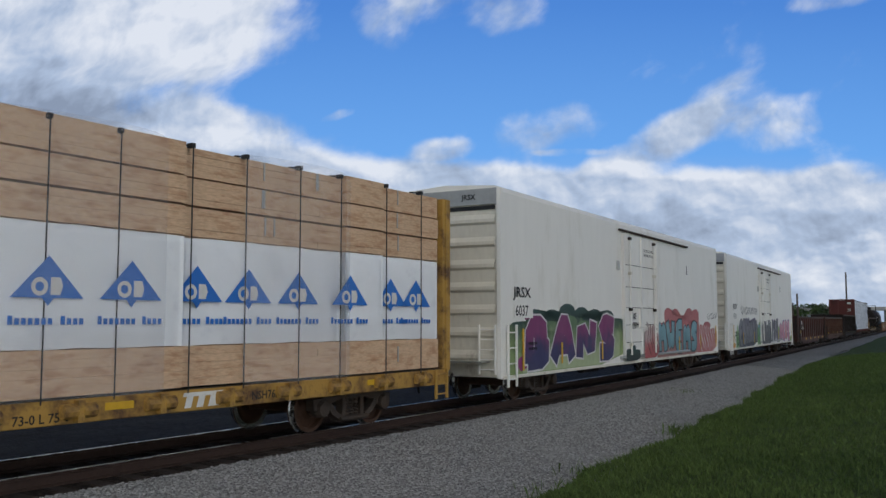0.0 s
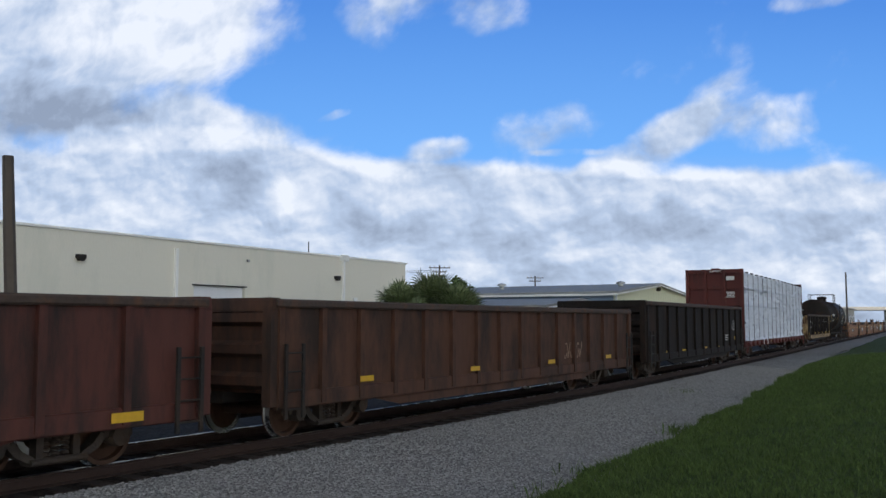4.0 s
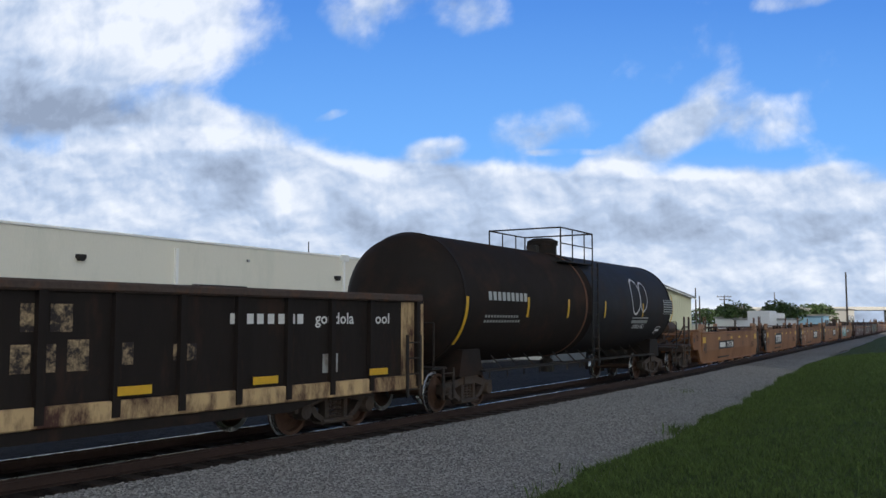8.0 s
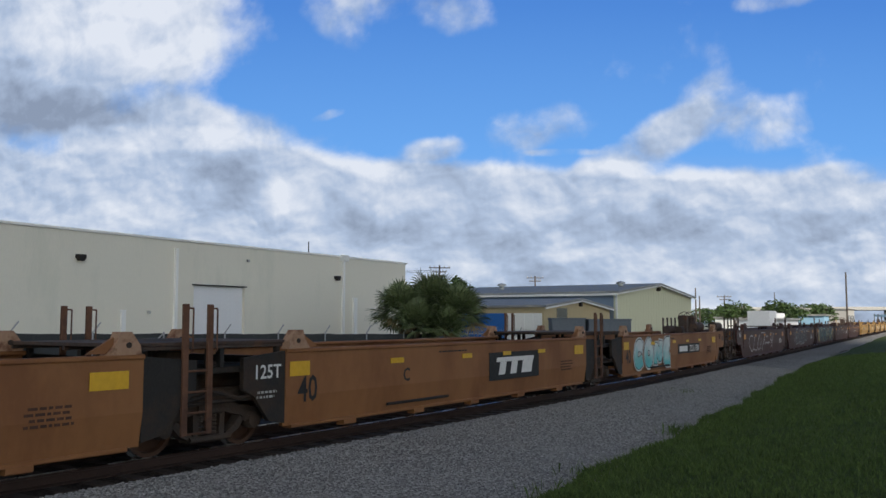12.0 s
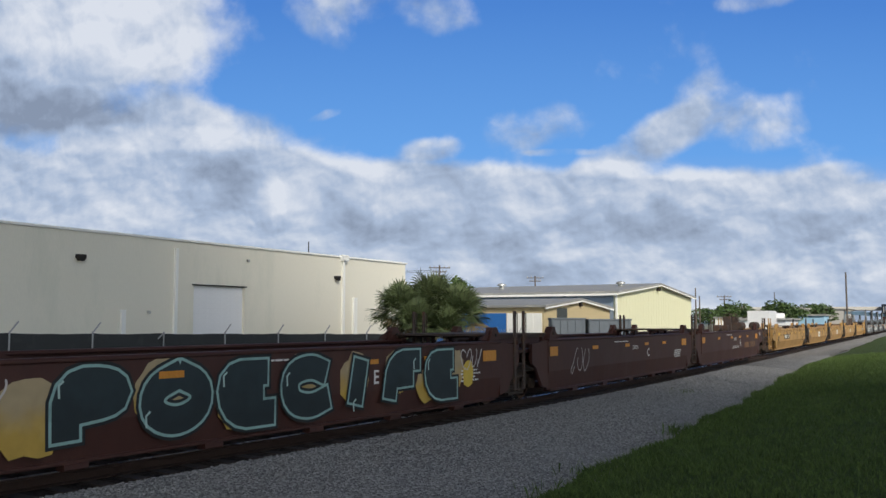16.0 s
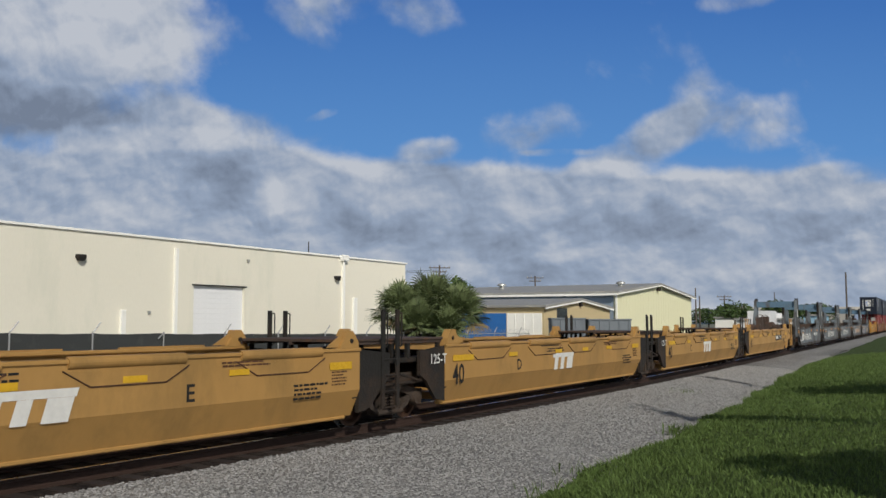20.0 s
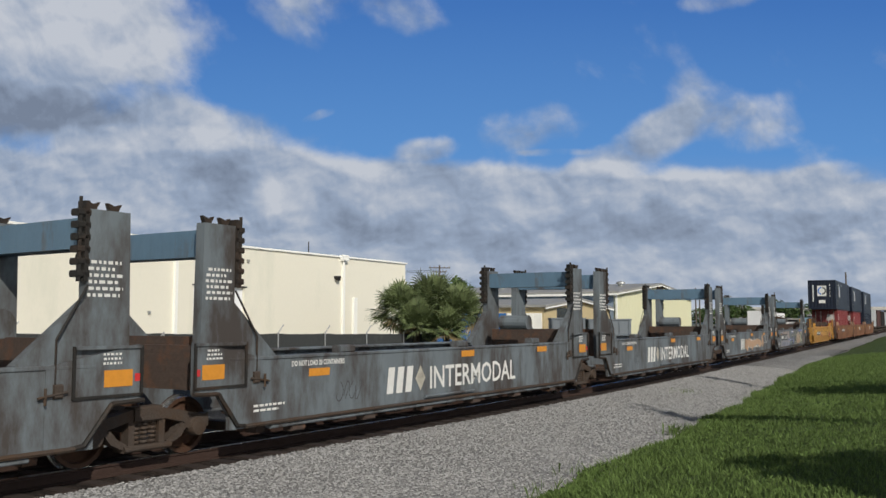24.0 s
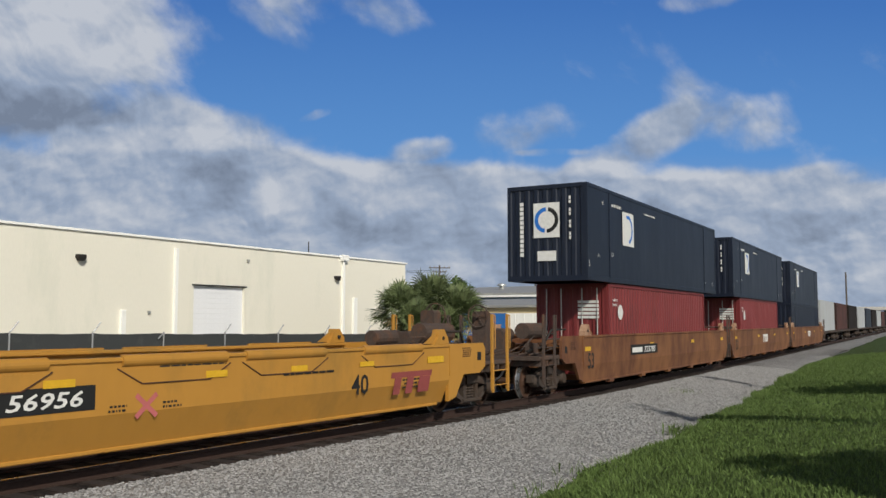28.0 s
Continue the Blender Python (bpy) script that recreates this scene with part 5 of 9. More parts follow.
def coupler(parent, x, sgn, z=0.85):
    bm = B()
    chamfer(bm, min(x, x + sgn * 0.7), max(x, x + sgn * 0.7), -0.09, 0.09, z - 0.1, z + 0.1, 0.03)
    chamfer(bm, min(x + sgn * 0.6, x + sgn * 0.95), max(x + sgn * 0.6, x + sgn * 0.95), -0.17, 0.17, z - 0.16, z + 0.16, 0.05)
    part("coupler", bm, M_TRUCK, parent)
    part("brake_hose", bent(B(), [(x + sgn * 0.3, -0.35, z - 0.1), (x + sgn * 0.55, -0.34, z - 0.3), (x + sgn * 0.8, -0.2, z - 0.45)], 0.03), M_STRAP, parent)


def ladder(parent, x, y, z0, z1, w, material, along_x=True, n=5, r=0.016, name="ladder"):
    """Two stiles and rungs standing off the side; along_x: lies against a side, else against an end."""
    bm = B()
    d = (lambda k: (x + k, y)) if along_x else (lambda k: (x, y + k))
    for k in (0, w):
        px, py = d(k)
        chamfer(bm, px - 0.03, px + 0.03, py - 0.02, py + 0.02, z0, z1, 0.008)
    for i in range(n):
        z = z0 + (z1 - z0) * (i + 0.5) / n
        rod(bm, (*d(0), z), (*d(w), z), r, 6)
    return part(name, bm, material, parent)


def brake_wheel(parent, x, y, z, r, material, face="X"):
    bm = B()
    rim = []
    n = 18
    for i in range(n):
        a = 2 * math.pi * i / n
        c, s = r * math.cos(a), r * math.sin(a)
        rim.append((x, y + c, z + s) if face == "X" else (x + c, y, z + s))
    bent(bm, rim + rim[:1], 0.018, 6)
    for i in range(0, n, 3):
        rod(bm, (x, y, z), rim[i], 0.012, 5)
    rod(bm, (x - 0.1, y, z) if face == "X" else (x, y - 0.1, z), (x + 0.1, y, z) if face == "X" else (x, y + 0.1, z), 0.05, 8)
    return part("brake_wheel", bm, material, parent)


def sidebar(parent, x0, x1, y, z, material, h=0.1, name="reflector"):
    return plate(parent, name, x0, x1, z - h / 2, z + h / 2, y, material, "yellow reflective strip" if material is M_AMBER else "orange reflective strip")


# ---------------------------------------------------------------- refrigerator car
def reefer(q0, q1, number, seed, label):
    half = (q1 - q0) / 2
    e = empty("refrigerator_car", None, label, "freight car", "refrigerator cars")
    y = 1.52
    # smooth shell with rounded roof edges
    bm = B()
    prof = [(-y, 0.68), (y, 0.68), (y, 5.0), (y - 0.05, 5.11), (y - 0.2, 5.17), (0, 5.26), (-y + 0.2, 5.17), (-y + 0.05, 5.11), (-y, 5.0)]
    section(bm, prof, -half + 0.1, half - 0.1)
    part("shell", bm, M_CREAM, e)
    # sill takes the darker cream to carry the shade along the bottom edge
    part("side_sill", chamfer(B(), -half + 0.1, half - 0.1, -y - 0.025, -y + 0.05, 0.64, 0.71, 0.01), M_CREAMDARK, e)
    for sgn in (-1, 1):
        bm = B()
        x = sgn * (half - 0.1)
        box(bm, min(x, x + sgn * 0.04), max(x, x + sgn * 0.04), -y + 0.02, y - 0.02, 0.7, 5.05)
        part("end_plate", bm, M_CREAMDARK, e)
        for i in range(7):
            z = 1.05 + 0.53 * i
            bm = B()
            a, b = (x + sgn * 0.02), (x + sgn * 0.10)
            prism(bm, ((a, z), (b, z + 0.07), (b, z + 0.15), (a, z + 0.30)), -y + 0.16, y - 0.16)
            part("end_rib", bm, M_CREAMDARK, e)
        part("end_header", chamfer(B(), min(x, x + sgn * 0.1), max(x, x + sgn * 0.1), -y + 0.05, y - 0.05, 4.72, 5.1, 0.03), M_POST, e, "grey end header")
        part("end_slot", box(B(), min(x, x + sgn * 0.06), max(x, x + sgn * 0.06), -y + 0.16, y - 0.16, 4.6, 4.7), M_DARK, e)
        for yy in (-y + 0.04, y - 0.04):
            part("corner_post", chamfer(B(), min(x, x + sgn * 0.12), max(x, x + sgn * 0.12), yy - 0.05, yy + 0.05, 0.66, 5.1, 0.02), M_CREAM, e)
        ladder(e, x + sgn * 0.16, -y + 0.12, 0.75, 1.9 if sgn < 0 else 2.3, 0.42, M_CREAM, False, 5)
        if sgn < 0:
            ladder(e, x + 0.16, -y - 0.06, 0.45, 1.9, 0.45, M_CREAM, True, 4)
        else:
            sidebar(e, x - 0.42, x - 0.3, -y - 0.032, 1.35, M_AMBER, 0.9)
        part("crossover_step", chamfer(B(), min(x, x + sgn * 0.45), max(x, x + sgn * 0.45), -1.2, 1.2, 1.02, 1.06, 0.01), M_STEEL, e)
        coupler(e, x, sgn)
    # plug door, its rods, ribs and hangers
    d0, d1, zt, zb = -1.95, 1.55, 4.74, 0.92
    door = part("plug_door", chamfer(B(), d0, d1, -y - 0.06, -y + 0.01, zb, zt, 0.02), M_CREAM, e, "cream plug door")
    part("door_track", chamfer(B(), d0 - 0.3, 5.6, -y - 0.1, -y, zt + 0.06, zt + 0.12, 0.015), M_GRIMEBROWN, e, "black upper door track")
    part("lower_track", chamfer(B(), d0 - 0.3, 5.6, -y - 0.1, -y, zb - 0.1, zb - 0.02, 0.02), M_STEEL, e)
    for i, z in enumerate((1.35, 1.9, 2.45, 3.1, 3.8)):
        part("door_rib", chamfer(B(), d0 + 0.05, d1 - 0.05, -y - 0.085, -y - 0.055, z - 0.025, z + 0.025, 0.008), M_CREAM, door)
        # dark strip below each rib stands in for its drop shadow
        part("rib_joint", box(B(), d0 + 0.05, d1 - 0.05, -y - 0.066, -y - 0.058, z - 0.045, z - 0.027), M_BLACKSTEEL, door)
    for x in (d0 + 0.5, d1 - 0.45):
        rod_ob = part("lock_rod", rod(B(), (x, -y - 0.12, zb), (x, -y - 0.12, zt), 0.035, 8), M_CREAM, door)
        for z in (1.25, 2.35, 3.5, 4.6):
            part("rod_guide", chamfer(B(), x - 0.06, x + 0.06, -y - 0.16, -y - 0.055, z - 0.05, z + 0.05, 0.015), M_BLACKSTEEL if z in (2.35, 4.6) else M_CREAMDARK, rod_ob)
    for x in (d0 + 0.02, (d0 + d1) / 2, d1 - 0.08):
        part("door_stile", chamfer(B(), x - 0.05, x + 0.05, -y - 0.10, -y - 0.055, zb, zt, 0.01), M_CREAM, door)
    part("latch_box", chamfer(B(), -0.5, -0.05, -y - 0.13, -y - 0.05, 1.75, 2.4, 0.03), M_CREAM, door)
    lettering(door, "CLOSE AND LOCK DOORS", 0.05, 4.28, -y - 0.064, 0.09, M_BLACK, name="door_words", width=1.15)
    lettering(door, "BEFORE MOVING CAR", 0.12, 4.13, -y - 0.064, 0.09, M_BLACK, name="door_words", width=1.0)
    part("door_stop", chamfer(B(), d0 - 0.5, d0 - 0.36, -y - 0.06, -y, 3.55, 3.85, 0.02), M_STEEL, e)
    plate(e, "vent_slot", 5.6, 5.68, 3.75, 4.1, -y - 0.003, M_BLACK)
    plate(e, "number_patch", -half + 0.66, -half + 1.72, 2.06, 2.4, -y - 0.026, M_CREAM) if seed == 1 else None
    lettering(e, number, -half + (0.72 if seed == 1 else 1.25), 2.11, -y - 0.032, 0.26, M_BLACK, name="car_number")
    lettering(e, "JRSX", -half + (0.66 if seed == 1 else 1.2), 2.56, -y - 0.02, 0.25, M_BLACK, name="reporting_mark", width=1.0)
    lettering(e, "JRSX", -half + 0.05, 4.84, 0, 0.13, M_BLACK, name="end_mark").matrix_basis = pose(-half - 0.012, -0.5, 4.85, 90, 0, -90)
    bars(e, -half + 1.45, -half + 1.95, 1.25, 1.5, -y - 0.03, M_BLACK, 2, seed + 3)
    for x in (-9.35, -6.95, -3.9, 4.3, 7.4):
        sidebar(e, x, x + 0.1, -y - 0.032, 1.3 if x < -9 else 1.15, M_AMBER, 1.0 if x < -9 else 0.55)
    for s in (-1, 1):
        truck(e, s * (half - 3.1))
    bm = B()
    chamfer(bm, -half + 4, half - 4, -0.5, 0.5, 0.5, 0.68, 0.03)
    for x in (-3, -1.5, 0, 1.5, 3):
        chamfer(bm, x - 0.08, x + 0.08, -1.3, 1.3, 0.55, 0.68, 0.02)
    rod(bm, (-1.2, 0.2, 0.45), (0.2, 0.2, 0.45), 0.16, 10)
    part("underframe", bm, M_BLACKSTEEL, e)
    rolling(e, (q0 + q1) / 2, half - 3.1)
    return e, y


# ---------------------------------------------------------------- gondola
def gondola(q0, q1, z0, z1, body, label, rib_step=1.04, lower=None, yy=1.5, end_mat=None, rib_mat=None, stations=None):
    half = (q1 - q0) / 2
    e = empty("gondola_car", None, label, "freight car", "gondola cars")
    h = half - 0.25
    part("floor", box(B(), -h, h, -yy + 0.1, yy - 0.1, z0 + 0.3, z0 + 0.42), M_RUSTPLATE, e)
    for s in (-1, 1):
        part("side_sheet", box(B(), -h, h, min(s * yy, s * (yy - 0.05)), max(s * yy, s * (yy - 0.05)), z0 + 0.3, z1 - 0.1), body, e)
        part("top_chord", chamfer(B(), -h - 0.06, h + 0.06, min(s * (yy + 0.09), s * (yy - 0.09)), max(s * (yy + 0.09), s * (yy - 0.09)), z1 - 0.14, z1, 0.03), M_GRIMEBROWN, e)
        part("side_sill", chamfer(B(), -h, h, min(s * (yy + 0.06), s * (yy - 0.1)), max(s * (yy + 0.06), s * (yy - 0.1)), z0 + 0.05, z0 + 0.32, 0.02), lower or body, e)
        # fishbelly under the sill
        bm = B()
        prism(bm, ((-h + 2.7, z0 + 0.06), (-h + 3.6, z0 - 0.12), (h - 3.6, z0 - 0.12), (h - 2.7, z0 + 0.06)), min(s * (yy - 0.02), s * (yy - 0.1)), max(s * (yy - 0.02), s * (yy - 0.1)))
        part("fishbelly", bm, rib_mat or body, e)
        n = int(2 * h / rib_step)
        first = None
        for x in stations or [-h + 0.06 + (2 * h - 0.12) * i / n for i in range(n + 1)]:
            if first is None:
                bm = B()
                section(bm, ((s * yy, z0 + 0.1), (s * yy, z1 - 0.12), (s * (yy + 0.085), z1 - 0.14), (s * (yy + 0.085), z0 + 0.1)), -0.06, 0.06)
                first = part("side_post", bm, rib_mat or body, e)
                first.matrix_basis = pose(x, 0, 0)
            else:
                clone(first, e, pose(x, 0, 0))
    for s in (-1, 1):
        x = s * h
        part("end_sheet", box(B(), min(x, x - s * 0.05), max(x, x - s * 0.05), -yy + 0.05, yy - 0.05, z0 + 0.3, z1 - 0.03), end_mat or body, e)
        k = 3 if z1 - z0 < 2 else 4
        for i in range(k):
            z = z0 + 0.5 + (z1 - z0 - 0.8) * i / max(k - 1, 1)
            bm = B()
            a, b = x, x + s * 0.14
            prism(bm, ((a, z - 0.14), (b, z - 0.07), (b, z + 0.07), (a, z + 0.14)), -yy + 0.06, yy - 0.06)
            part("end_rib", bm, end_mat or body, e)
        part("end_chord", chamfer(B(), min(x - s * 0.05, x + s * 0.14), max(x - s * 0.05, x + s * 0.14), -yy - 0.05, yy + 0.05, z1 - 0.2, z1 + 0.02, 0.03), rib_mat or body, e)
        part("corner_post", chamfer(B(), min(x, x + s * 0.16), max(x, x + s * 0.16), -yy - 0.04, -yy + 0.14, z0 + 0.1, z1 - 0.1, 0.02), lower or body, e)
        part("corner_post", chamfer(B(), min(x, x + s * 0.16), max(x, x + s * 0.16), yy - 0.14, yy + 0.04, z0 + 0.1, z1 - 0.1, 0.02), lower or body, e)
        ladder(e, x - s * 0.1 - (0.42 if s > 0 else 0), -yy - 0.14, z0 - 0.1, z0 + 1.1, 0.42, M_BLACKSTEEL, True, 4)
        coupler(e, x, s)
        truck(e, s * (half - 2.2))
    part("center_sill", chamfer(B(), -h, h, -0.35, 0.35, 0.62, z0 + 0.3 if z0 + 0.3 > 0.7 else 0.75, 0.02), M_BLACKSTEEL, e)
    rolling(e, (q0 + q1) / 2, half - 2.2)
    return e, h, yy


# ---------------------------------------------------------------- centre-beam flat car
def centerbeam(q0, q1, body, bulk, label, top=4.55):
    half = (q1 - q0) / 2
    e = empty("centerbeam_car", None, label, "freight car", "centre-beam cars")
    h = half
    part("deck", chamfer(B(), -h, h, -1.42, 1.42, 0.86, 1.0, 0.02), M_BLACKSTEEL, e)
    for s in (-1, 1):
        part("side_sill", chamfer(B(), -h, h, min(s * 1.44, s * 1.36), max(s * 1.44, s * 1.36), 0.68, 0.99, 0.015), body, e)
        n = 17
        first = None
        for i in range(n):
            x = -h + 0.9 + (2 * h - 1.8) * i / (n - 1)
            bm = B()
            if first is None:
                turned(bm, ((0.05, -0.12), (0.1, -0.1), (0.1, 0.1), (0.05, 0.12)), -0.14, s * 1.46, 0.84, "X", 10)
                turned(bm, ((0.05, -0.12), (0.1, -0.1), (0.1, 0.1), (0.05, 0.12)), 0.14, s * 1.46, 0.84, "X", 10)
                box(bm, -0.05, 0.05, min(s * 1.44, s * 1.54), max(s * 1.44, s * 1.54), 0.7, 0.98)
                first = part("strap_winch", bm, body, e, "worn strap winch")
                first.matrix_basis = pose(x, 0, 0)
            else:
                bm.free()
                clone(first, e, pose(x, 0, 0))
        # end bulkhead with posts and ribs
        x = s * h
        part("bulkhead", box(B(), min(x, x - s * 0.1), max(x, x - s * 0.1), -1.42, 1.42, 1.0, top), bulk, e)
        for yv in (-1.36, -0.48, 0.48, 1.36):
            part("bulkhead_post", chamfer(B(), min(x, x + s * 0.16), max(x, x + s * 0.16), yv - 0.08, yv + 0.08, 0.95, top, 0.02), bulk, e)
        for z in (1.15, 2.0, 2.85, 3.7, top - 0.12):
            part("bulkhead_rib", chamfer(B(), min(x, x + s * 0.12), max(x, x + s * 0.12), -1.3, 1.3, z - 0.08, z + 0.08, 0.02), bulk, e)
        ladder(e, x - s * 0.06 - (0.4 if s > 0 else 0), -1.5, 0.4, 1.0, 0.4, body, True, 3)
        coupler(e, x, s)
        truck(e, s * (half - 2.6))
    part("centre_beam", box(B(), -h + 0.1, h - 0.1, -0.09, 0.09, 1.0, top - 0.03), bulk, e)
    part("top_chord", chamfer(B(), -h + 0.1, h - 0.1, -0.2, 0.2, top - 0.03, top + 0.06, 0.02), bulk, e)
    part("center_sill", chamfer(B(), -h, h, -0.4, 0.4, 0.55, 0.86, 0.03), M_BLACKSTEEL, e)
    rolling(e, (q0 + q1) / 2, half - 2.6)
    return e, h


def lumber_pack(x0, x1, z0, z1, y0, y1, material, seed, label, wrapped, q, piv, slack=1.0):
    """A strapped pack: stacked boards, or a wrap pulled over them with creases and slack."""
    rnd = random.Random(seed)
    e = empty("lumber_pack", None, label, "lumber pack", "lumber packs on centre-beam cars")
    if not wrapped:
        rows = max(2, int(round((z1 - z0) / 0.11)))
        hgt = (z1 - z0) / rows
        for r in range(rows):
            bm = B()
            x = x0
            ext = rnd.uniform(-0.006, 0.006)
            while x < x1 - 0.05:
                ln = min(rnd.choice((2.4, 3.0, 3.6, 4.8)), x1 - x)
                if x1 - x - ln < 0.6:
                    ln = x1 - x
                k = rnd.uniform(-0.004, 0.004)
                box(bm, x + 0.004, x + ln - 0.004, y0 + ext + k, y1, z0 + r * hgt + 0.0012, z0 + (r + 1) * hgt - 0.0012)
                x += ln
            part("board_course", bm, material, e)
    else:
        fine = slack >= 1.0
        nx, nz = max(10, int((x1 - x0) / (0.042 if fine else 0.11))), max(6, int((z1 - z0) / (0.042 if fine else 0.11)))
        bm = B()
        grid = []
        ph = rnd.uniform(0, 9)
        # folds fan out from the gathered corners and from where straps pinch the film
        folds = []
        for _ in range(24 if fine else 5):
            cx = rnd.choice((x0, x1, x0, x1, rnd.uniform(x0, x1)))
            cz = rnd.choice((z0 + 0.1, z1 - 0.05, rnd.uniform(z0, z1)))
            aim = math.atan2((z0 + z1) / 2 - cz, (x0 + x1) / 2 - cx) + rnd.uniform(-0.7, 0.7)
            folds.append((cx, cz, math.cos(aim), math.sin(aim), rnd.uniform(0.6, 1.7), rnd.uniform(0.022, 0.05), rnd.uniform(0.03, 0.075) * rnd.choice((1, 1, -1))))
        for j in range(nz + 1):
            row = []
            for i in range(nx + 1):
                fx, fz = i / nx, j / nz
                x, z = x0 + (x1 - x0) * fx, z0 + (z1 - z0) * fz
                out = noise.noise((x * 1.1 + ph, seed * 1.7, z * 1.3)) * 0.035 + noise.noise((x * 3 + z * 2, seed, z * 3)) * 0.012
                for fx_, fz_, dx, dz, ln, wd, am in folds:
                    al = (x - fx_) * dx + (z - fz_) * dz
                    if 0 < al < ln:
                        ac = abs((z - fz_) * dx - (x - fx_) * dz + 0.05 * math.sin(al * 4 + fx_))
                        out += am * math.exp(-(ac / wd) ** 2) * math.sin(math.pi * min(al / ln + 0.12, 1.0)) * 1.2
                d = min(fx, 1 - fx, fz * 1.0 + 0.02, 1 - fz) * 6
                hem = 0.0
                if fine:
                    d = min(min(fx, 1 - fx) * 10, (1 - fz) * 9)
                    hem = 0.07 * max(0.0, 1 - fz * 7)
                wob = (0.05 if fine else 0.02) * noise.noise((x * 1.7, seed, j * 0.01)) * (1 if j in (0, nz) else 0)
                row.append(bm.verts.new((x, y0 - 0.02 - out * slack * min(d + 0.15, 1) - hem + 0.05 * (1 - min(d, 1)), z + wob)))
            grid.append(row)
        for j in range(nz):
            for i in range(nx):
                bm.faces.new((grid[j][i], grid[j][i + 1], grid[j + 1][i + 1], grid[j + 1][i]))
        # top, ends and back close the wrap
        back = [bm.verts.new((v.co.x, y1, v.co.z)) for v in (grid[0][0], grid[0][nx], grid[nz][nx], grid[nz][0])]
        bm.faces.new([grid[nz][i] for i in range(nx + 1)] + [back[2], back[3]])
        bm.faces.new([grid[j][0] for j in range(nz, -1, -1)] + [back[0], back[3]])
        bm.faces.new([grid[j][nx] for j in range(nz + 1)] + [back[2], back[1]])
        bm.faces.new((back[0], back[1], back[2], back[3]))
        part("wrap", bm, material, e, smooth=True)
    rolling(e, q, piv)
    return e


# ---------------------------------------------------------------- tank car
def tank_car(q0, q1, label):
    half = (q1 - q0) / 2
    e = empty("tank_car", None, label, "freight car")
    r, zc, h = 1.5, 2.48, half - 0.42
    bm = B()
    prof = [(0.05, -h), (0.7, -h + 0.05), (1.15, -h + 0.18), (1.38, -h + 0.38), (r, -h + 0.75), (r, -0.06), (r + 0.02, -0.05), (r + 0.02, 0.05), (r, 0.06), (r, h - 0.75), (1.38, h - 0.38), (1.15, h - 0.18), (0.7, h - 0.05), (0.05, h)]
    turned(bm, prof, 0, 0, zc, "X", 64)
    part("tank", bm, M_TANK, e, smooth=True)
    for x in (-h + 0.8, h - 0.8, -0.5):
        part("band", turned(B(), ((r + 0.004, -0.05), (r + 0.015, -0.05), (r + 0.015, 0.05), (r + 0.004, 0.05)), x, 0, zc, "X", 64), M_TANK if x != -0.5 else M_RUSTPLATE, e)
    dome = part("manway", turned(B(), ((0.42, 0), (0.42, 0.3), (0.46, 0.3), (0.46, 0.42), (0.3, 0.5), (0.05, 0.52)), -0.2, 0, zc + r - 0.06, "Z", 20), M_TANK, e, "black manway dome")
    part("valve_box", chamfer(B(), -1.0, -0.75, -0.15, 0.15, zc + r - 0.05, zc + r + 0.2, 0.03), M_BLACKSTEEL, e)
    plat = part("top_platform", chamfer(B(), -1.5, 1.0, -1.15, 1.15, zc + r - 0.34, zc + r - 0.3, 0.01), M_BLACKSTEEL, e)
    bm = B()
    zr = zc + r + 0.62
    zb = zc + r - 0.32
    for yv in (-1.12, 1.12):
        bent(bm, [(-1.45, yv, zb), (-1.45, yv, zr), (0.95, yv, zr), (0.95, yv, zb)], 0.022)
        rod(bm, (-0.6, yv, zb), (-0.6, yv, zr), 0.02)
        rod(bm, (-1.45, yv, zb + 0.5), (0.95, yv, zb + 0.5), 0.018)
        rod(bm, (0.3, yv, zb), (0.3, yv, zr), 0.02)
    for xv in (-1.45, 0.95):
        rod(bm, (xv, -1.12, zr), (xv, 1.12, zr), 0.022)
    part("safety_rail", bm, M_BLACKSTEEL, plat)
    ladder(e, -0.3, -r - 0.1, 0.7, zb, 0.42, M_BLACKSTEEL, True, 9)
    part("outlet_valve", turned(B(), ((0.2, 0), (0.2, 0.35), (0.12, 0.4), (0.12, 0.55)), 0, 0, 0.5, "Z", 12), M_BLACKSTEEL, e)
    for s in (-1, 1):
        x = s * (half - 2.1)
        bm = B()
        prism(bm, ((x - 0.55, 0.75), (x + 0.55, 0.75), (x + 0.4, 1.35), (x - 0.4, 1.35)), -1.15, 1.15)
        part("saddle", bm, M_TANK, e)
        part("stub_sill", chamfer(B(), min(x - s * 0.9, s * half), max(x - s * 0.9, s * half), -0.35, 0.35, 0.68, 0.98, 0.03), M_BLACKSTEEL, e)
        part("end_step", chamfer(B(), min(s * half, s * (half - 0.6)), max(s * half, s * (half - 0.6)), -1.4, 1.4, 0.98, 1.03, 0.01), M_BLACKSTEEL, e)
        bm = B()
        xe = s * (half - 0.08)
        bent(bm, [(xe, -1.38, 1.0), (xe, -1.38, 1.95), (xe, 1.38, 1.95), (xe, 1.38, 1.0)], 0.02)
        rod(bm, (xe, -0.5, 1.0), (xe, -0.5, 1.95), 0.018)
        part("end_rail", bm, M_BLACKSTEEL, e)
        ladder(e, s * (half - 0.6) - (0.2), -1.42, 0.35, 1.0, 0.42, M_BLACKSTEEL, True, 3)
        coupler(e, s * half, s)
        truck(e, x)
    # walkway under the belly
    bm = B()
    chamfer(bm, -half + 2.5, half - 2.5, -1.3, -0.95, 0.82, 0.86, 0.01)
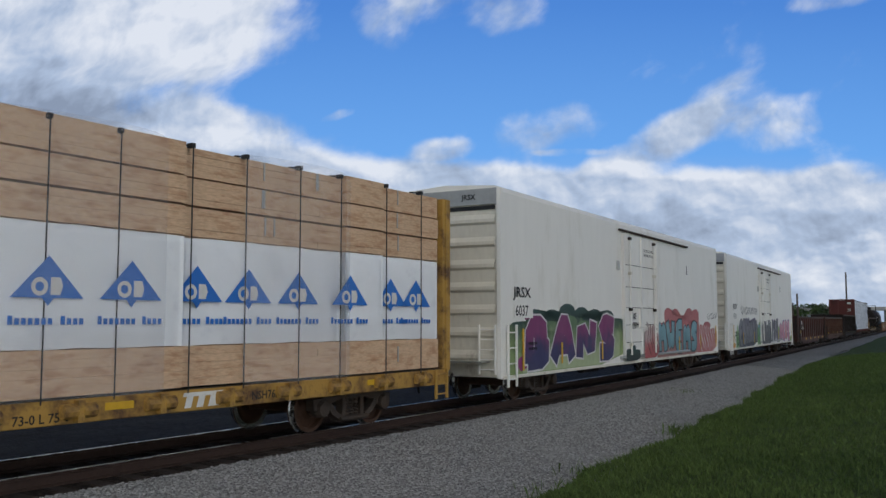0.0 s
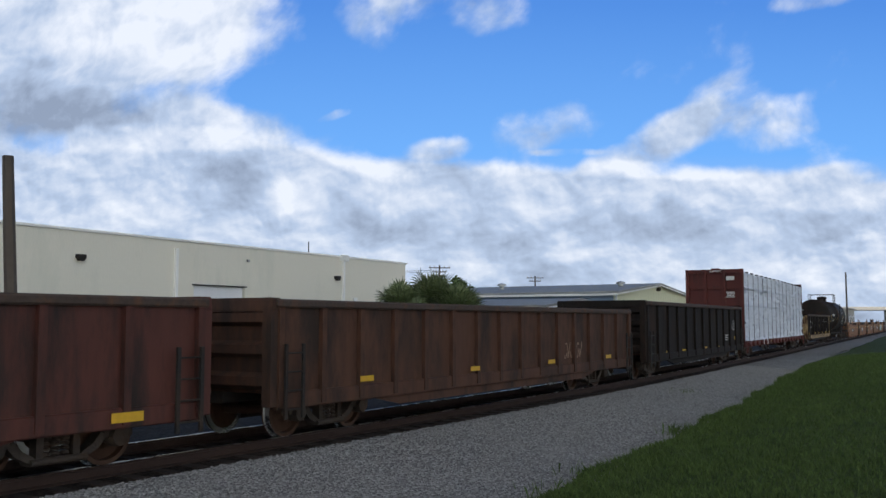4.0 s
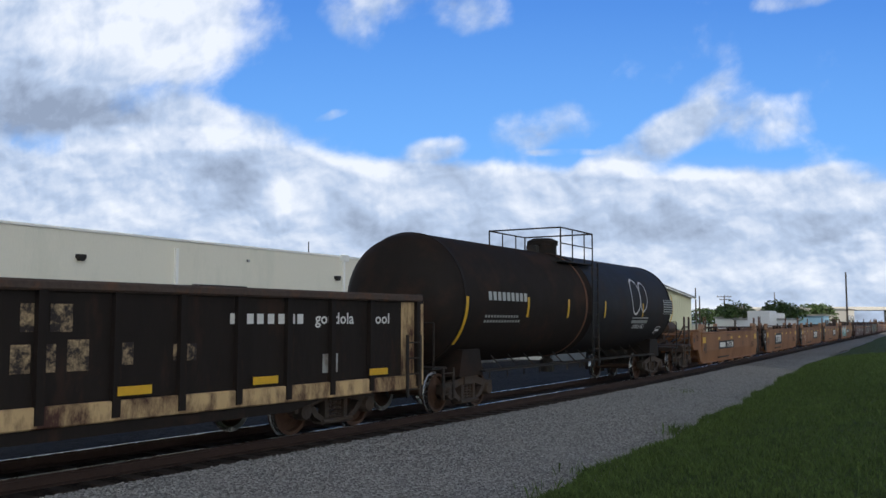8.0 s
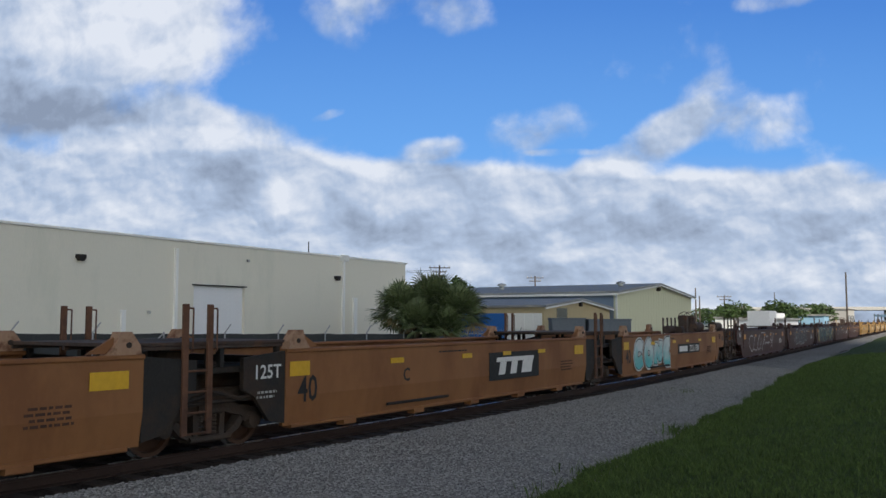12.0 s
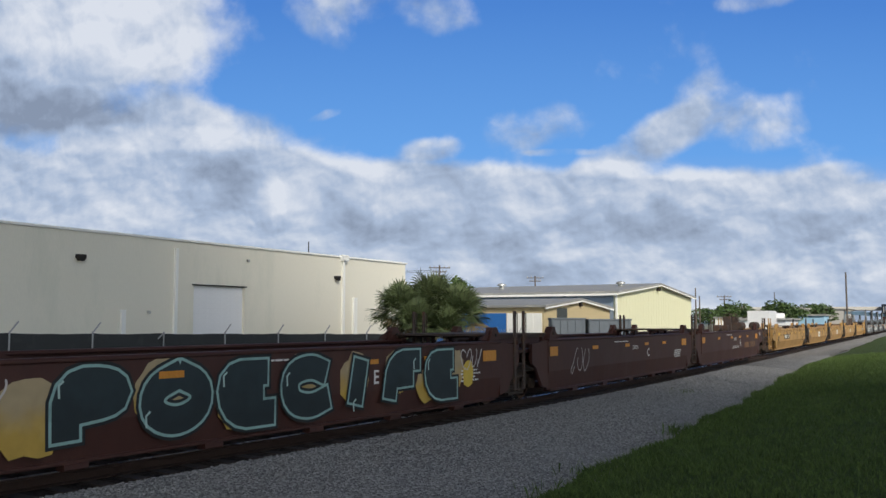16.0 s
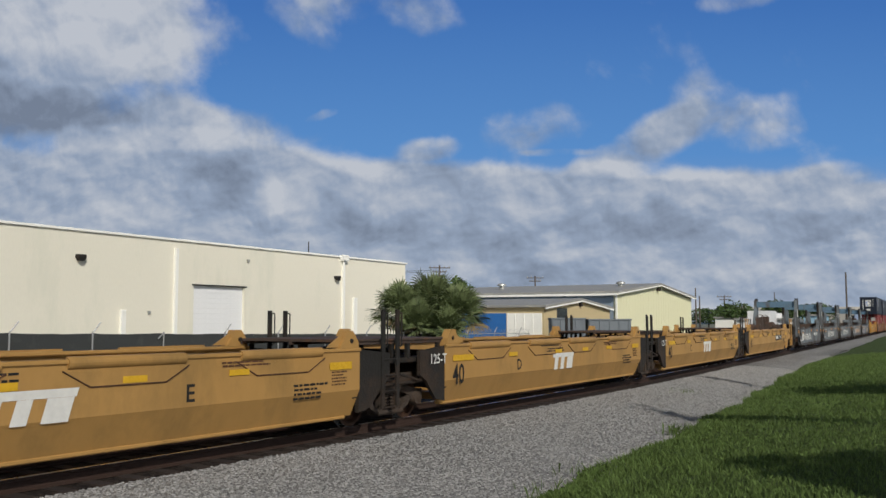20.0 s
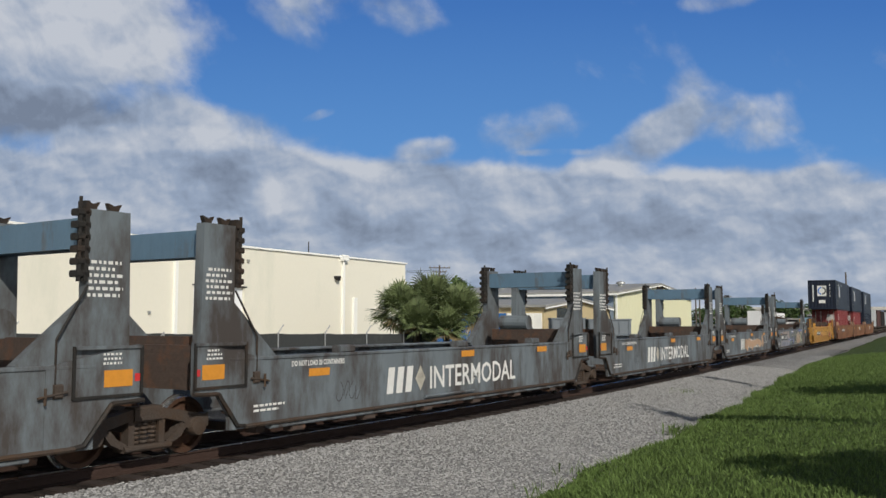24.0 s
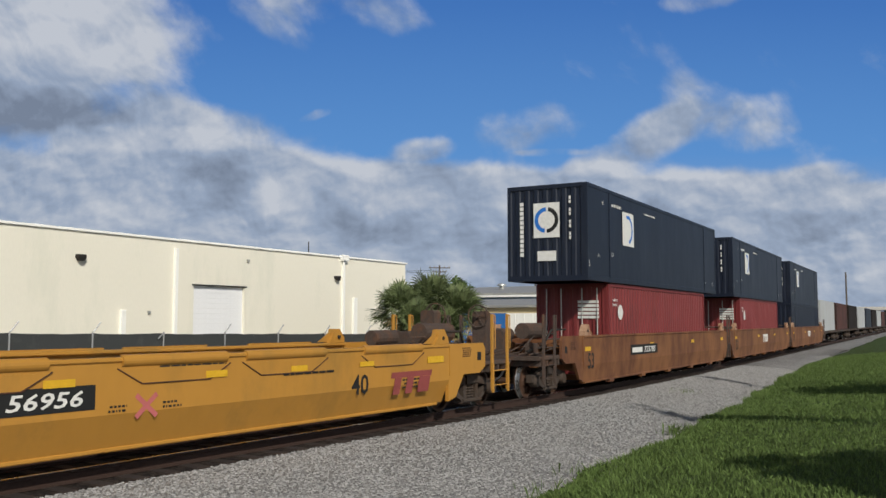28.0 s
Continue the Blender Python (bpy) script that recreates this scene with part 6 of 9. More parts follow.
    for i in range(14):
        x = -half + 2.8 + (2 * half - 5.6) * i / 13
        rod(bm, (x, -1.25, 0.66), (x, -1.25, 0.84), 0.02, 5)
        rod(bm, (x, -1.12, 0.84), (x, -0.8, 1.15), 0.02, 5)
    part("running_board", bm, M_BLACKSTEEL, e)
    rolling(e, (q0 + q1) / 2, half - 2.1)
    # markings
    rr = r + 0.02

    def on_tank(x, ang, w, hgt, material, name):
        """A strip bent onto the shell round the angle ang, seen from the side."""
        bm_ = B()
        n = 8
        prev = None
        for i in range(n + 1):
            a = radians(ang) + (i / n - 0.5) * hgt / rr
            yv, zv = -rr * math.cos(a), zc + rr * math.sin(a)
            cur = (bm_.verts.new((x, yv, zv)), bm_.verts.new((x + w, yv, zv)))
            if prev:
                bm_.faces.new((prev[0], prev[1], cur[1], cur[0]))
            prev = cur
        return part(name, bm_, material, e)
    for x in (-7.55, -4.45, -1.9, 0.9, 4.4):
        on_tank(x, -6 if x > -5 else -20, 0.12, 0.5 if x > -5 else 1.15, M_AMBER, "reflector")
    # two interlocked white rings: the shipper's mark as a plain shape
    for cx, k in ((3.85, 1.0), (4.6, 0.85)):
        bm = B()
        for i in range(20):
            a0, a1 = 2 * math.pi * i / 20, 2 * math.pi * (i + 1) / 20
            for (ra, rb) in ((0.56 * k, 0.63 * k),):
                pts = []
                for a, rad in ((a0, ra), (a0, rb), (a1, rb), (a1, ra)):
                    px, pz = cx + math.cos(a) * rad * 0.72 + math.sin(a) * 0.1, math.sin(a) * rad + 0.32
                    ang = pz / rr
                    pts.append(bm.verts.new((px, -rr * math.cos(ang), zc + rr * math.sin(ang))))
                bm.faces.new(pts)
        part("ring_mark", bm, M_WHITE, e)
    bm = B()
    for i, (a, b) in enumerate(((3.5, 5.1), (3.5, 5.1))):
        ang = (-0.42 - 0.16 * i) / rr
        v = []
        for xx, da in ((a, 0), (b, 0), (b, 0.03 if i == 0 else 0.07), (a, 0.03 if i == 0 else 0.07)):
            v.append(bm.verts.new((xx, -rr * math.cos(ang + da), zc + rr * math.sin(ang + da))))
        bm.faces.new(v)
    for x0, x1, zz, hh in ((-6.5, -4.6, -0.02, 0.2), (-6.6, -5.0, -0.42, 0.06), (-6.6, -4.8, -0.54, 0.06)):
        k = 0
        while x0 < x1:
            w = 0.16 if hh > 0.1 else 0.1
            ang = zz / rr
            v = []
            for xx, da in ((x0, 0), (x0 + w, 0), (x0 + w, hh / rr), (x0, hh / rr)):
                v.append(bm.verts.new((xx, -rr * math.cos(ang + da), zc + rr * math.sin(ang + da))))
            bm.faces.new(v)
            x0 += w * 1.45
    part("stencil_bars", bm, M_STEEL, e, "worn pale stencilled marks")
    on_tank(h - 0.62, -2, 0.12, 1.0, M_AMBER, "reflector")
    for x0_, x1_, a_, hg, mt in ((6.74, 7.80, 0, 0.5, M_STEEL), (6.35, 6.8, -32, 0.28, M_WHITE)):
        board = on_tank(x0_, a_, x1_ - x0_, hg, mt, "notice_board")
        for q_ in range(6 if hg > 0.4 else 2):
            bm = B()
            z_ = zc + rr * math.sin(radians(a_)) - hg / 2 + hg * (q_ + 0.5) / (6 if hg > 0.4 else 2)
            k_ = math.asin((z_ - zc) / rr)
            d_ = hg * 0.32 / (6 if hg > 0.4 else 2)
            v = [bm.verts.new((xx, -(rr + 0.004) * math.cos(k_ + da), zc + (rr + 0.004) * math.sin(k_ + da))) for xx, da in ((x0_ + 0.04, -d_ / rr), (x1_ - 0.04, -d_ / rr), (x1_ - 0.04, d_ / rr), (x0_ + 0.04, d_ / rr))]
            bm.faces.new(v)
            part("notice_line", bm, M_BLACK, board)
    ang = -0.76 / rr
    words = lettering(e, "EDIBLE OILS", 3.72, zc + rr * math.sin(ang), -rr * math.cos(ang) - 0.02, 0.14, M_WHITE, 0.2, 1.15, name="cargo_words")
    words.matrix_basis = pose(3.72, -rr * math.cos(ang) - 0.012, zc + rr * math.sin(ang), 90 - math.degrees(ang), 0, 0)
    return e


# ---------------------------------------------------------------- well cars
def letter_slabs(parent, x, z, w, h, y, material, kind=0):
    """A company mark as plain shapes: a leaning head bar on three legs, or (kind 1) a row of plain blocks."""
    bm = B()
    k = 0.3 * h
    if kind:
        n = 3 if kind == 1 else 4
        bw = w / n
        for i in range(n):
            a, b = x + bw * i, x + bw * (i + 0.66)
            prism(bm, ((a, z), (b, z), (b + k * 0.5, z + h), (a + k * 0.5, z + h)), y - 0.004, y)
        return part("company_mark", bm, material, parent, "plain bars of a company mark")
    prism(bm, ((x + k * 0.72, z + h * 0.74), (x + w + k * 0.72, z + h * 0.74), (x + w + k, z + h), (x + k, z + h)), y - 0.004, y)
    for a, b in ((0.10, 0.26), (0.40, 0.56), (0.70, 0.98)):
        a, b = x + w * a, x + w * b
        prism(bm, ((a, z), (b, z), (b + k * 0.72, z + h * 0.735), (a + k * 0.72, z + h * 0.735)), y - 0.004, y)
    return part("company_mark", bm, material, parent, "plain leaning bars of a company mark")


def well_unit(w0, w1, paint, label, group, end_front=False, end_back=False, gap_front=1.6, gap_back=1.6, mark="40", black_ends=(True, True), flare=True, zt=1.53, zb=0.28, y=1.47):
    """One well of an articulated container car, empty: deep sides, cross beams in the bottom, end platforms.
    The shared truck hangs under the back end; end units carry a platform with hand brake."""
    c = (w0 + w1) / 2
    half = (w1 - w0) / 2
    e = empty("well_car_unit", None, label, "well car", group)
    for s in (-1, 1):
        # side: flat upper web, lower web leaning in, flanges
        tuck = 0.21 if flare else 0.07
        pts = [(s * y, zt), (s * (y - 0.06), zt), (s * (y - 0.06), zb + 0.42), (s * (y - 0.07 - tuck), zb), (s * (y - tuck), zb), (s * y, zb + 0.47)]
        bm = B()
        section(bm, pts if s > 0 else pts[::-1], -half, half)
        part("side_web", bm, paint, e)
        part("top_flange", chamfer(B(), -half, half, min(s * (y + 0.03), s * (y - 0.16)), max(s * (y + 0.03), s * (y - 0.16)), zt - 0.07, zt, 0.02), paint, e)
        part("bottom_flange", chamfer(B(), -half + 0.2, half - 0.2, min(s * (y + 0.03 - tuck), s * (y - 0.17 - tuck)), max(s * (y + 0.03 - tuck), s * (y - 0.17 - tuck)), zb - 0.05, zb + 0.01, 0.015), paint, e)
        if flare:
            for x in (-half + 2.0, -half + 5.0, half - 5.0, half - 2.0):
                bm = B()
                prism(bm, ((x - 1.0, zt - 0.16), (x - 0.6, zt - 0.36), (x + 0.6, zt - 0.36), (x + 1.0, zt - 0.16)), min(s * (y + 0.012), s * y), max(s * (y + 0.012), s * y))
                part("doubler_plate", bm, paint, e)
                bm = B()
                seam = [(x - 1.02, zt - 0.15), (x - 0.61, zt - 0.37), (x + 0.61, zt - 0.37), (x + 1.02, zt - 0.15)]
                bent(bm, [(px, s * (y + 0.010), pz) for px, pz in seam], 0.011, 5)
                part("weld_seam", bm, M_GONRUST, e, "rust-stained weld seam")
                rr_ = 0.085
                bm = B()
                section(bm, [(s * (y - 0.03 + rr_ * math.sin(math.pi * q / 8)), zt - 0.05 + rr_ * math.cos(math.pi * q / 8)) for q in range(9)], x - 0.95, x + 0.95)
                part("top_roll", bm, paint, e)
        for x in () if flare else (-half * 0.72, -half * 0.36, 0, half * 0.36, half * 0.72):
            part("jacking_pad", chamfer(B(), x - 0.18, x + 0.18, min(s * (y - 0.03), s * (y - 0.2)), max(s * (y - 0.03), s * (y - 0.2)), zb - 0.13, zb - 0.03, 0.02), paint, e)
        for sx, x in ((-1, -half + 0.32), (1, half - 0.32)):
            yo, yi = s * (y + 0.02), s * (y - 0.16)
            bm = B()
            prism(bm, [(x + sx * px, zt + pz) for px, pz in ((-0.27, 0.0), (0.27, 0.0), (0.25, 0.12), (0.10, 0.31), (-0.08, 0.31), (-0.13, 0.16))], min(yo, yi), max(yo, yi))
            guide = part("container_guide", bm, M_GUIDEPALE if paint in (M_ORANGE, M_RUSTORANGE) else paint, e, "rubbed container guide")
            bm = B()
            prism(bm, [(x + sx * px, zt + pz) for px, pz in ((-0.15, 0.02), (-0.55, 0.02), (-0.14, 0.24))], s * (y - 0.06) - 0.02, s * (y - 0.06) + 0.02)
            part("guide_gusset", bm, paint, guide)
            part("guide_pin", rod(B(), (x + sx * 0.05, s * (y + 0.04), zt + 0.13), (x + sx * 0.05, s * (y - 0.2), zt + 0.13), 0.04, 8), M_BLACKSTEEL, guide)
    for i in range(6):
        x = -half + 0.8 + (2 * half - 1.6) * i / 5
        part("cross_beam", chamfer(B(), x - 0.12, x + 0.12, -y + 0.12 + (0.21 if flare else 0.07), y - 0.12 - (0.21 if flare else 0.07), zb, zb + 0.16, 0.02), paint, e)
    for s, gap, is_end in ((-1, gap_front, end_front), (1, gap_back, end_back)):
        dark = black_ends[0 if s < 0 else 1]
        endm = M_BLACKSTEEL if dark else paint
        x0, x1 = s * half, s * (half + (gap if not is_end else 0.6))
        a, b = min(x0, x1), max(x0, x1)
        part("end_bulkhead", chamfer(B(), min(x0, x0 - s * 0.14), max(x0, x0 - s * 0.14), -y + 0.06, y - 0.06, zb + 0.3, zt - 0.12, 0.02), endm, e)
        # raked end plates, cut away over the truck
        for sy in (-1, 1):
            bm = B()
            ln = 0.95 if not is_end else 1.3
            xa = s * half
            pts = [(xa, zb + 0.05), (xa, zt - 0.03), (xa + s * ln, zt - 0.12), (xa + s * ln, zt - 0.6), (xa + s * ln * 0.75, zt - 0.72), (xa + s * ln * 0.38, zb + 0.12)]
            if is_end:
                pts = [(xa, zb + 0.02), (xa, zt), (xa + s * 1.45, zt), (xa + s * 1.55, zt - 0.12), (xa + s * 1.55, 0.98), (xa + s * 1.3, 0.84), (xa + s * 0.62, 0.84), (xa + s * 0.3, zb + 0.1)]
            prism(bm, pts, min(sy * (y - 0.02), sy * (y - 0.1)), max(sy * (y - 0.02), sy * (y - 0.1)))
            part("end_plate", bm, endm, e, "dark end plate over the truck")
        part("end_deck", chamfer(B(), a, b, -y + 0.15, y - 0.15, zt - 0.34, zt - 0.24, 0.02), endm, e)
        part("draft_sill", chamfer(B(), a, b + 0.0, -0.3, 0.3, 0.66, zt - 0.34, 0.03), endm, e)
        if not is_end:
            # crossover platform level with the well top, on short legs
            xa_, xb_ = min(s * (half - 0.25), s * (half + gap)), max(s * (half - 0.25), s * (half + gap))
            part("crossover_platform", chamfer(B(), xa_, xb_, -1.36, 1.36, zt + 0.10, zt + 0.15, 0.01), M_GRIMEBROWN, e, "worn dark walkway grating")
            for yy in (-1.3, 0.0, 1.3):
                part("platform_bearer", chamfer(B(), xa_, xb_, yy - 0.03, yy + 0.03, zt + 0.04, zt + 0.10, 0.008), M_GRIMEBROWN, e)
                for xx in (xa_ + 0.3, xb_ - 0.3):
                    part("platform_leg", chamfer(B(), xx - 0.04, xx + 0.04, yy - 0.04, yy + 0.04, zt - 0.24, zt + 0.04, 0.008), endm, e)
            if s > 0:
                postm = M_BLACKSTEEL if (dark and flare) else M_RUSTPLATE if paint is M_ORANGE else M_GRIMEBROWN
                for yy in (-1.46, 1.46):
                    bm = B()
                    for dx in (0.72, 1.18):
                        xx = half + dx
                        chamfer(bm, xx - 0.05, xx + 0.05, yy - 0.02, yy + 0.02, 0.34, zt + 0.70, 0.008)
                        bent(bm, [(xx + 0.05, yy, zt + 0.64), (xx + 0.14, yy, zt + 0.64), (xx + 0.14, yy, zt + 0.02), (xx + 0.05, yy, zt - 0.02)], 0.014, 5)
                    for z_ in (0.36, 0.66, 0.96, 1.26):
                        rod(bm, (half + 0.72, yy, z_), (half + 1.18, yy, z_), 0.018, 6)
                    part("end_ladder", bm, postm, e)
                bm = B()
                chamfer(bm, half + 0.2, half + 2 * gap - 0.2, -0.7, 0.7, 0.7, 1.3, 0.06)
                rod(bm, (half + gap, 0, 0.6), (half + gap, 0, 1.5), 0.3, 14)
                for yy in (-0.95, 0.95):
                    chamfer(bm, half + gap - 0.9, half + gap + 0.9, yy - 0.14, yy + 0.14, 0.72, 0.95, 0.04)
                part("articulation", bm, M_TRUCK, e, "grimy articulated joint over the truck")
                part("brake_cylinder", rod(B(), (half + 0.15, -1.05, 1.05), (half + 0.75, -1.05, 1.05), 0.17, 12), M_BLACKSTEEL, e)
                part("brake_rigging", bent(B(), [(half + 0.1, -1.25, 0.5), (half + 0.5, -1.3, 0.75), (half + 2 * gap - 0.6, -1.3, 0.78), (half + 2 * gap - 0.2, -1.25, 0.5)], 0.035), M_BLACKSTEEL, e)
            part("air_pipe", bent(B(), [(a, -1.32, 0.95), (a + (b - a) * 0.4, -1.38, 0.8), (b, -1.3, 0.9)], 0.03), M_BLACKSTEEL, e)
        else:
            # end platform: deck, ladders, hand brake, air reservoir
            xd = s * (half + 1.0)
            L0, L1 = min(xd, s * (half + 2.9)), max(xd, s * (half + 2.9))
            part("platform", chamfer(B(), L0, L1, -1.38, 1.38, 0.98, 1.08, 0.02), M_GRIMEBROWN, e)
            for k in range(5):
                xx = L0 + 0.2 + (L1 - L0 - 0.4) * k / 4
                part("platform_rib", chamfer(B(), xx - 0.04, xx + 0.04, -1.36, 1.36, 0.82, 0.98, 0.01), M_GRIMEBROWN, e)
            rp = random.Random(int(half * 100) + s)
            for k in range(7):
                xx, yy, hh = s * (half + rp.uniform(0.2, 2.4)), rp.uniform(-1.2, 0.9), rp.uniform(0.12, 0.42)
                part("brake_valve", chamfer(B(), xx - rp.uniform(0.06, 0.2), xx + rp.uniform(0.06, 0.2), yy - 0.12, yy + 0.12, 1.08, 1.08 + hh, 0.03), M_GRIMEBROWN if k % 3 else M_GUIDE, e)
            for k in range(4):
                yy, z_ = -1.15 + 0.32 * k, 1.35 + 0.14 * (k % 3)
                part("brake_pipe", bent(B(), [(s * (half - 0.1), yy, z_), (s * (half + rp.uniform(0.8, 1.4)), yy, z_), (s * (half + 1.9), yy + 0.15, 1.15), (s * (half + 2.7), yy + 0.15, 1.12)], 0.022, 6), M_GRIMEBROWN, e)
            part("end_opening", box(B(), min(s * (half + 1.2), s * (half + 1.36)), max(s * (half + 1.2), s * (half + 1.36)), -y + 0.015, -y + 0.03, 1.12, 1.3), M_DARK, e, "dark cut-out in the end box")
            bars(e, s * (half + 0.75) - 0.2, s * (half + 0.75) + 0.2, 1.2, 1.42, -y + 0.017, M_WHITE if paint is M_MAROON else M_GONRUST, 5, int(half * 10))
            part("box_strake", chamfer(B(), min(s * half, s * (half + 0.05)), max(s * half, s * (half + 0.05)), -y - 0.012, -y + 0.03, 0.84, zt, 0.006), paint, e)
            for dx, yy in ((2.68, -1.40), (1.96, -1.40), (2.68, 1.40), (1.96, 1.40)):
                bm = B()
                xx = s * (half + dx)
                chamfer(bm, xx - 0.045, xx + 0.045, yy - 0.02, yy + 0.02, 0.4 if yy < 0 else 1.0, 2.15, 0.008)
                bent(bm, [(xx + 0.05, yy, 2.12), (xx + 0.14, yy, 2.12), (xx + 0.14, yy, 1.35), (xx + 0.05, yy, 1.35)], 0.014, 5)
                part("grab_post", bm, paint if flare else M_GRIMEBROWN, e)
            ladder(e, min(s * (half + 1.96), s * (half + 2.68)), -1.42, 0.35, 1.02, 0.72, paint if flare else M_GRIMEBROWN, True, 2)
            brk = part("brake_stand", chamfer(B(), s * (half + 1.3) - 0.25, s * (half + 1.3) + 0.25, 0.3, 0.7, 1.08, 1.75, 0.05), M_GRIMEBROWN, e, "grimy hand brake housing")
            brake_wheel(e, s * (half + 2.55), 0.55, 2.12, 0.30, M_GRIMEBROWN, "X")
            part("brake_column", chamfer(B(), min(s * (half + 2.2), s * (half + 2.5)), max(s * (half + 2.2), s * (half + 2.5)), 0.35, 0.75, 1.08, 2.25, 0.06), M_GRIMEBROWN, e, "grimy hand brake column")
            part("air_reservoir", rod(B(), (s * (half + 0.5), -0.35, 1.72), (s * (half + 1.7), -0.35, 1.72), 0.22, 14), M_GRIMEBROWN, e)
            part("air_reservoir", rod(B(), (s * (half + 0.2), 0.75, 1.6), (s * (half + 1.2), 0.75, 1.6), 0.18, 14), M_GRIMEBROWN, e)
            part("pipework", bent(B(), [(s * (half + 0.2), -1.0, 1.75), (s * (half + 1.2), -1.0, 1.75), (s * (half + 1.6), -0.9, 1.3), (s * (half + 2.6), -0.9, 1.2)], 0.03), M_BLACKSTEEL, e)
            part("hand_rail", bent(B(), [(s * (half + 0.9), -1.3, 1.3), (s * (half + 2.7), -1.3, 1.3)], 0.018), M_GRIMEBROWN, e)
            coupler(e, s * (half + 2.5), s)
    truck(e, half + (gap_back - 0.05 if not end_back else 1.55))
    if end_front:
        truck(e, -half - 1.55)
    lettering(e, mark, -half + 0.3, zb + 0.37, -y - 0.004, 0.44, M_BLACK, width=0.5, name="well_length")
    rolling(e, c, half + 1.5)
    return e, half, y


def gantry(e, x, s, zt, y, paint, beam):
    """A tall end frame of the older stack cars: two tapered posts, cross beam, ratchet bars."""
    for sy in (-1, 1):
        bm = B()
        pts = [(x - s * 0.38, 0.9), (x - s * 0.38, zt), (x - s * 0.34, 3.45), (x + s * 0.32, 3.45), (x + s * 0.30, zt + 0.85), (x + s * 1.25, zt + 0.02), (x + s * 1.25, zt - 0.1), (x + s * 0.3, 0.9)]
        prism(bm, pts, min(sy * (y - 0.05), sy * (y - 0.22)), max(sy * (y - 0.05), sy * (y - 0.22)))
        p = part("gantry_post", bm, paint, e, "tapered blue-grey steel post")
        bm = B()
        yb = sy * (y - 0.12)
        for k in range(6):
            z = 2.55 + 0.16 * k
            chamfer(bm, x + s * 0.38 - 0.08, x + s * 0.38 + 0.1, yb - 0.09, yb + 0.09, z, z + 0.09, 0.02)
        box(bm, min(x + s * 0.3, x + s * 0.36), max(x + s * 0.3, x + s * 0.36), yb - 0.09, yb + 0.09, 2.5, 3.55)
        rod(bm, (x + s * 0.42, yb - 0.06, 2.5), (x + s * 0.42, yb - 0.06, 3.6), 0.025, 6)
        part("lock_rack", bm, M_BLACKSTEEL, p, "rusty black locking rack")
        bm = B()
        bent(bm, [(x + s * 0.3, sy * (y - 0.03), 2.45), (x + s * 0.75, sy * (y + 0.01), 1.75), (x + s * 0.75, sy * (y + 0.01), 1.1)], 0.016)
        part("lock_rod", bm, M_BLACKSTEEL, p)
        for dx in (-0.22, 0.12):
            bm = B()
            prism(bm, ((x + dx - 0.06, 3.45), (x + dx + 0.06, 3.45), (x + dx + 0.12, 3.56), (x + dx + 0.02, 3.52), (x + dx - 0.1, 3.56)), sy * (y - 0.18), sy * (y - 0.1))
            part("guide_horn", bm, M_BLACKSTEEL, p)
        bm = B()
        chamfer(bm, x + s * 0.72 - 0.06, x + s * 0.72 + 0.06, min(sy * (y + 0.06), sy * (y - 0.02)), max(sy * (y + 0.06), sy * (y - 0.02)), 1.02, 1.2, 0.02)
        rod(bm, (x + s * 0.6, sy * (y + 0.05), 1.1), (x + s * 1.0, sy * (y + 0.05), 1.04), 0.018, 6)
        rod(bm, (x + s * 0.9, sy * (y + 0.05), 0.95), (x + s * 0.9, sy * (y + 0.05), 1.16), 0.02, 6)
        part("lock_lever", bm, M_TRUCK, p, "rusty locking lever")
        bars(p, x - 0.3, x + 0.27, 2.28, 2.8, -y + 0.044, M_WHITE, 6, int(abs(x) * 10) + sy) if sy < 0 else None
    part("gantry_beam", chamfer(B(), x - 0.2, x + 0.2, -y + 0.22, y - 0.22, 2.95, 3.36, 0.03), beam, e, "blue cross beam")
    part("gantry_plate", box(B(), x - 0.05, x + 0.05, -y + 0.22, y - 0.22, 1.2, 1.75), M_GRIMEBROWN, e)


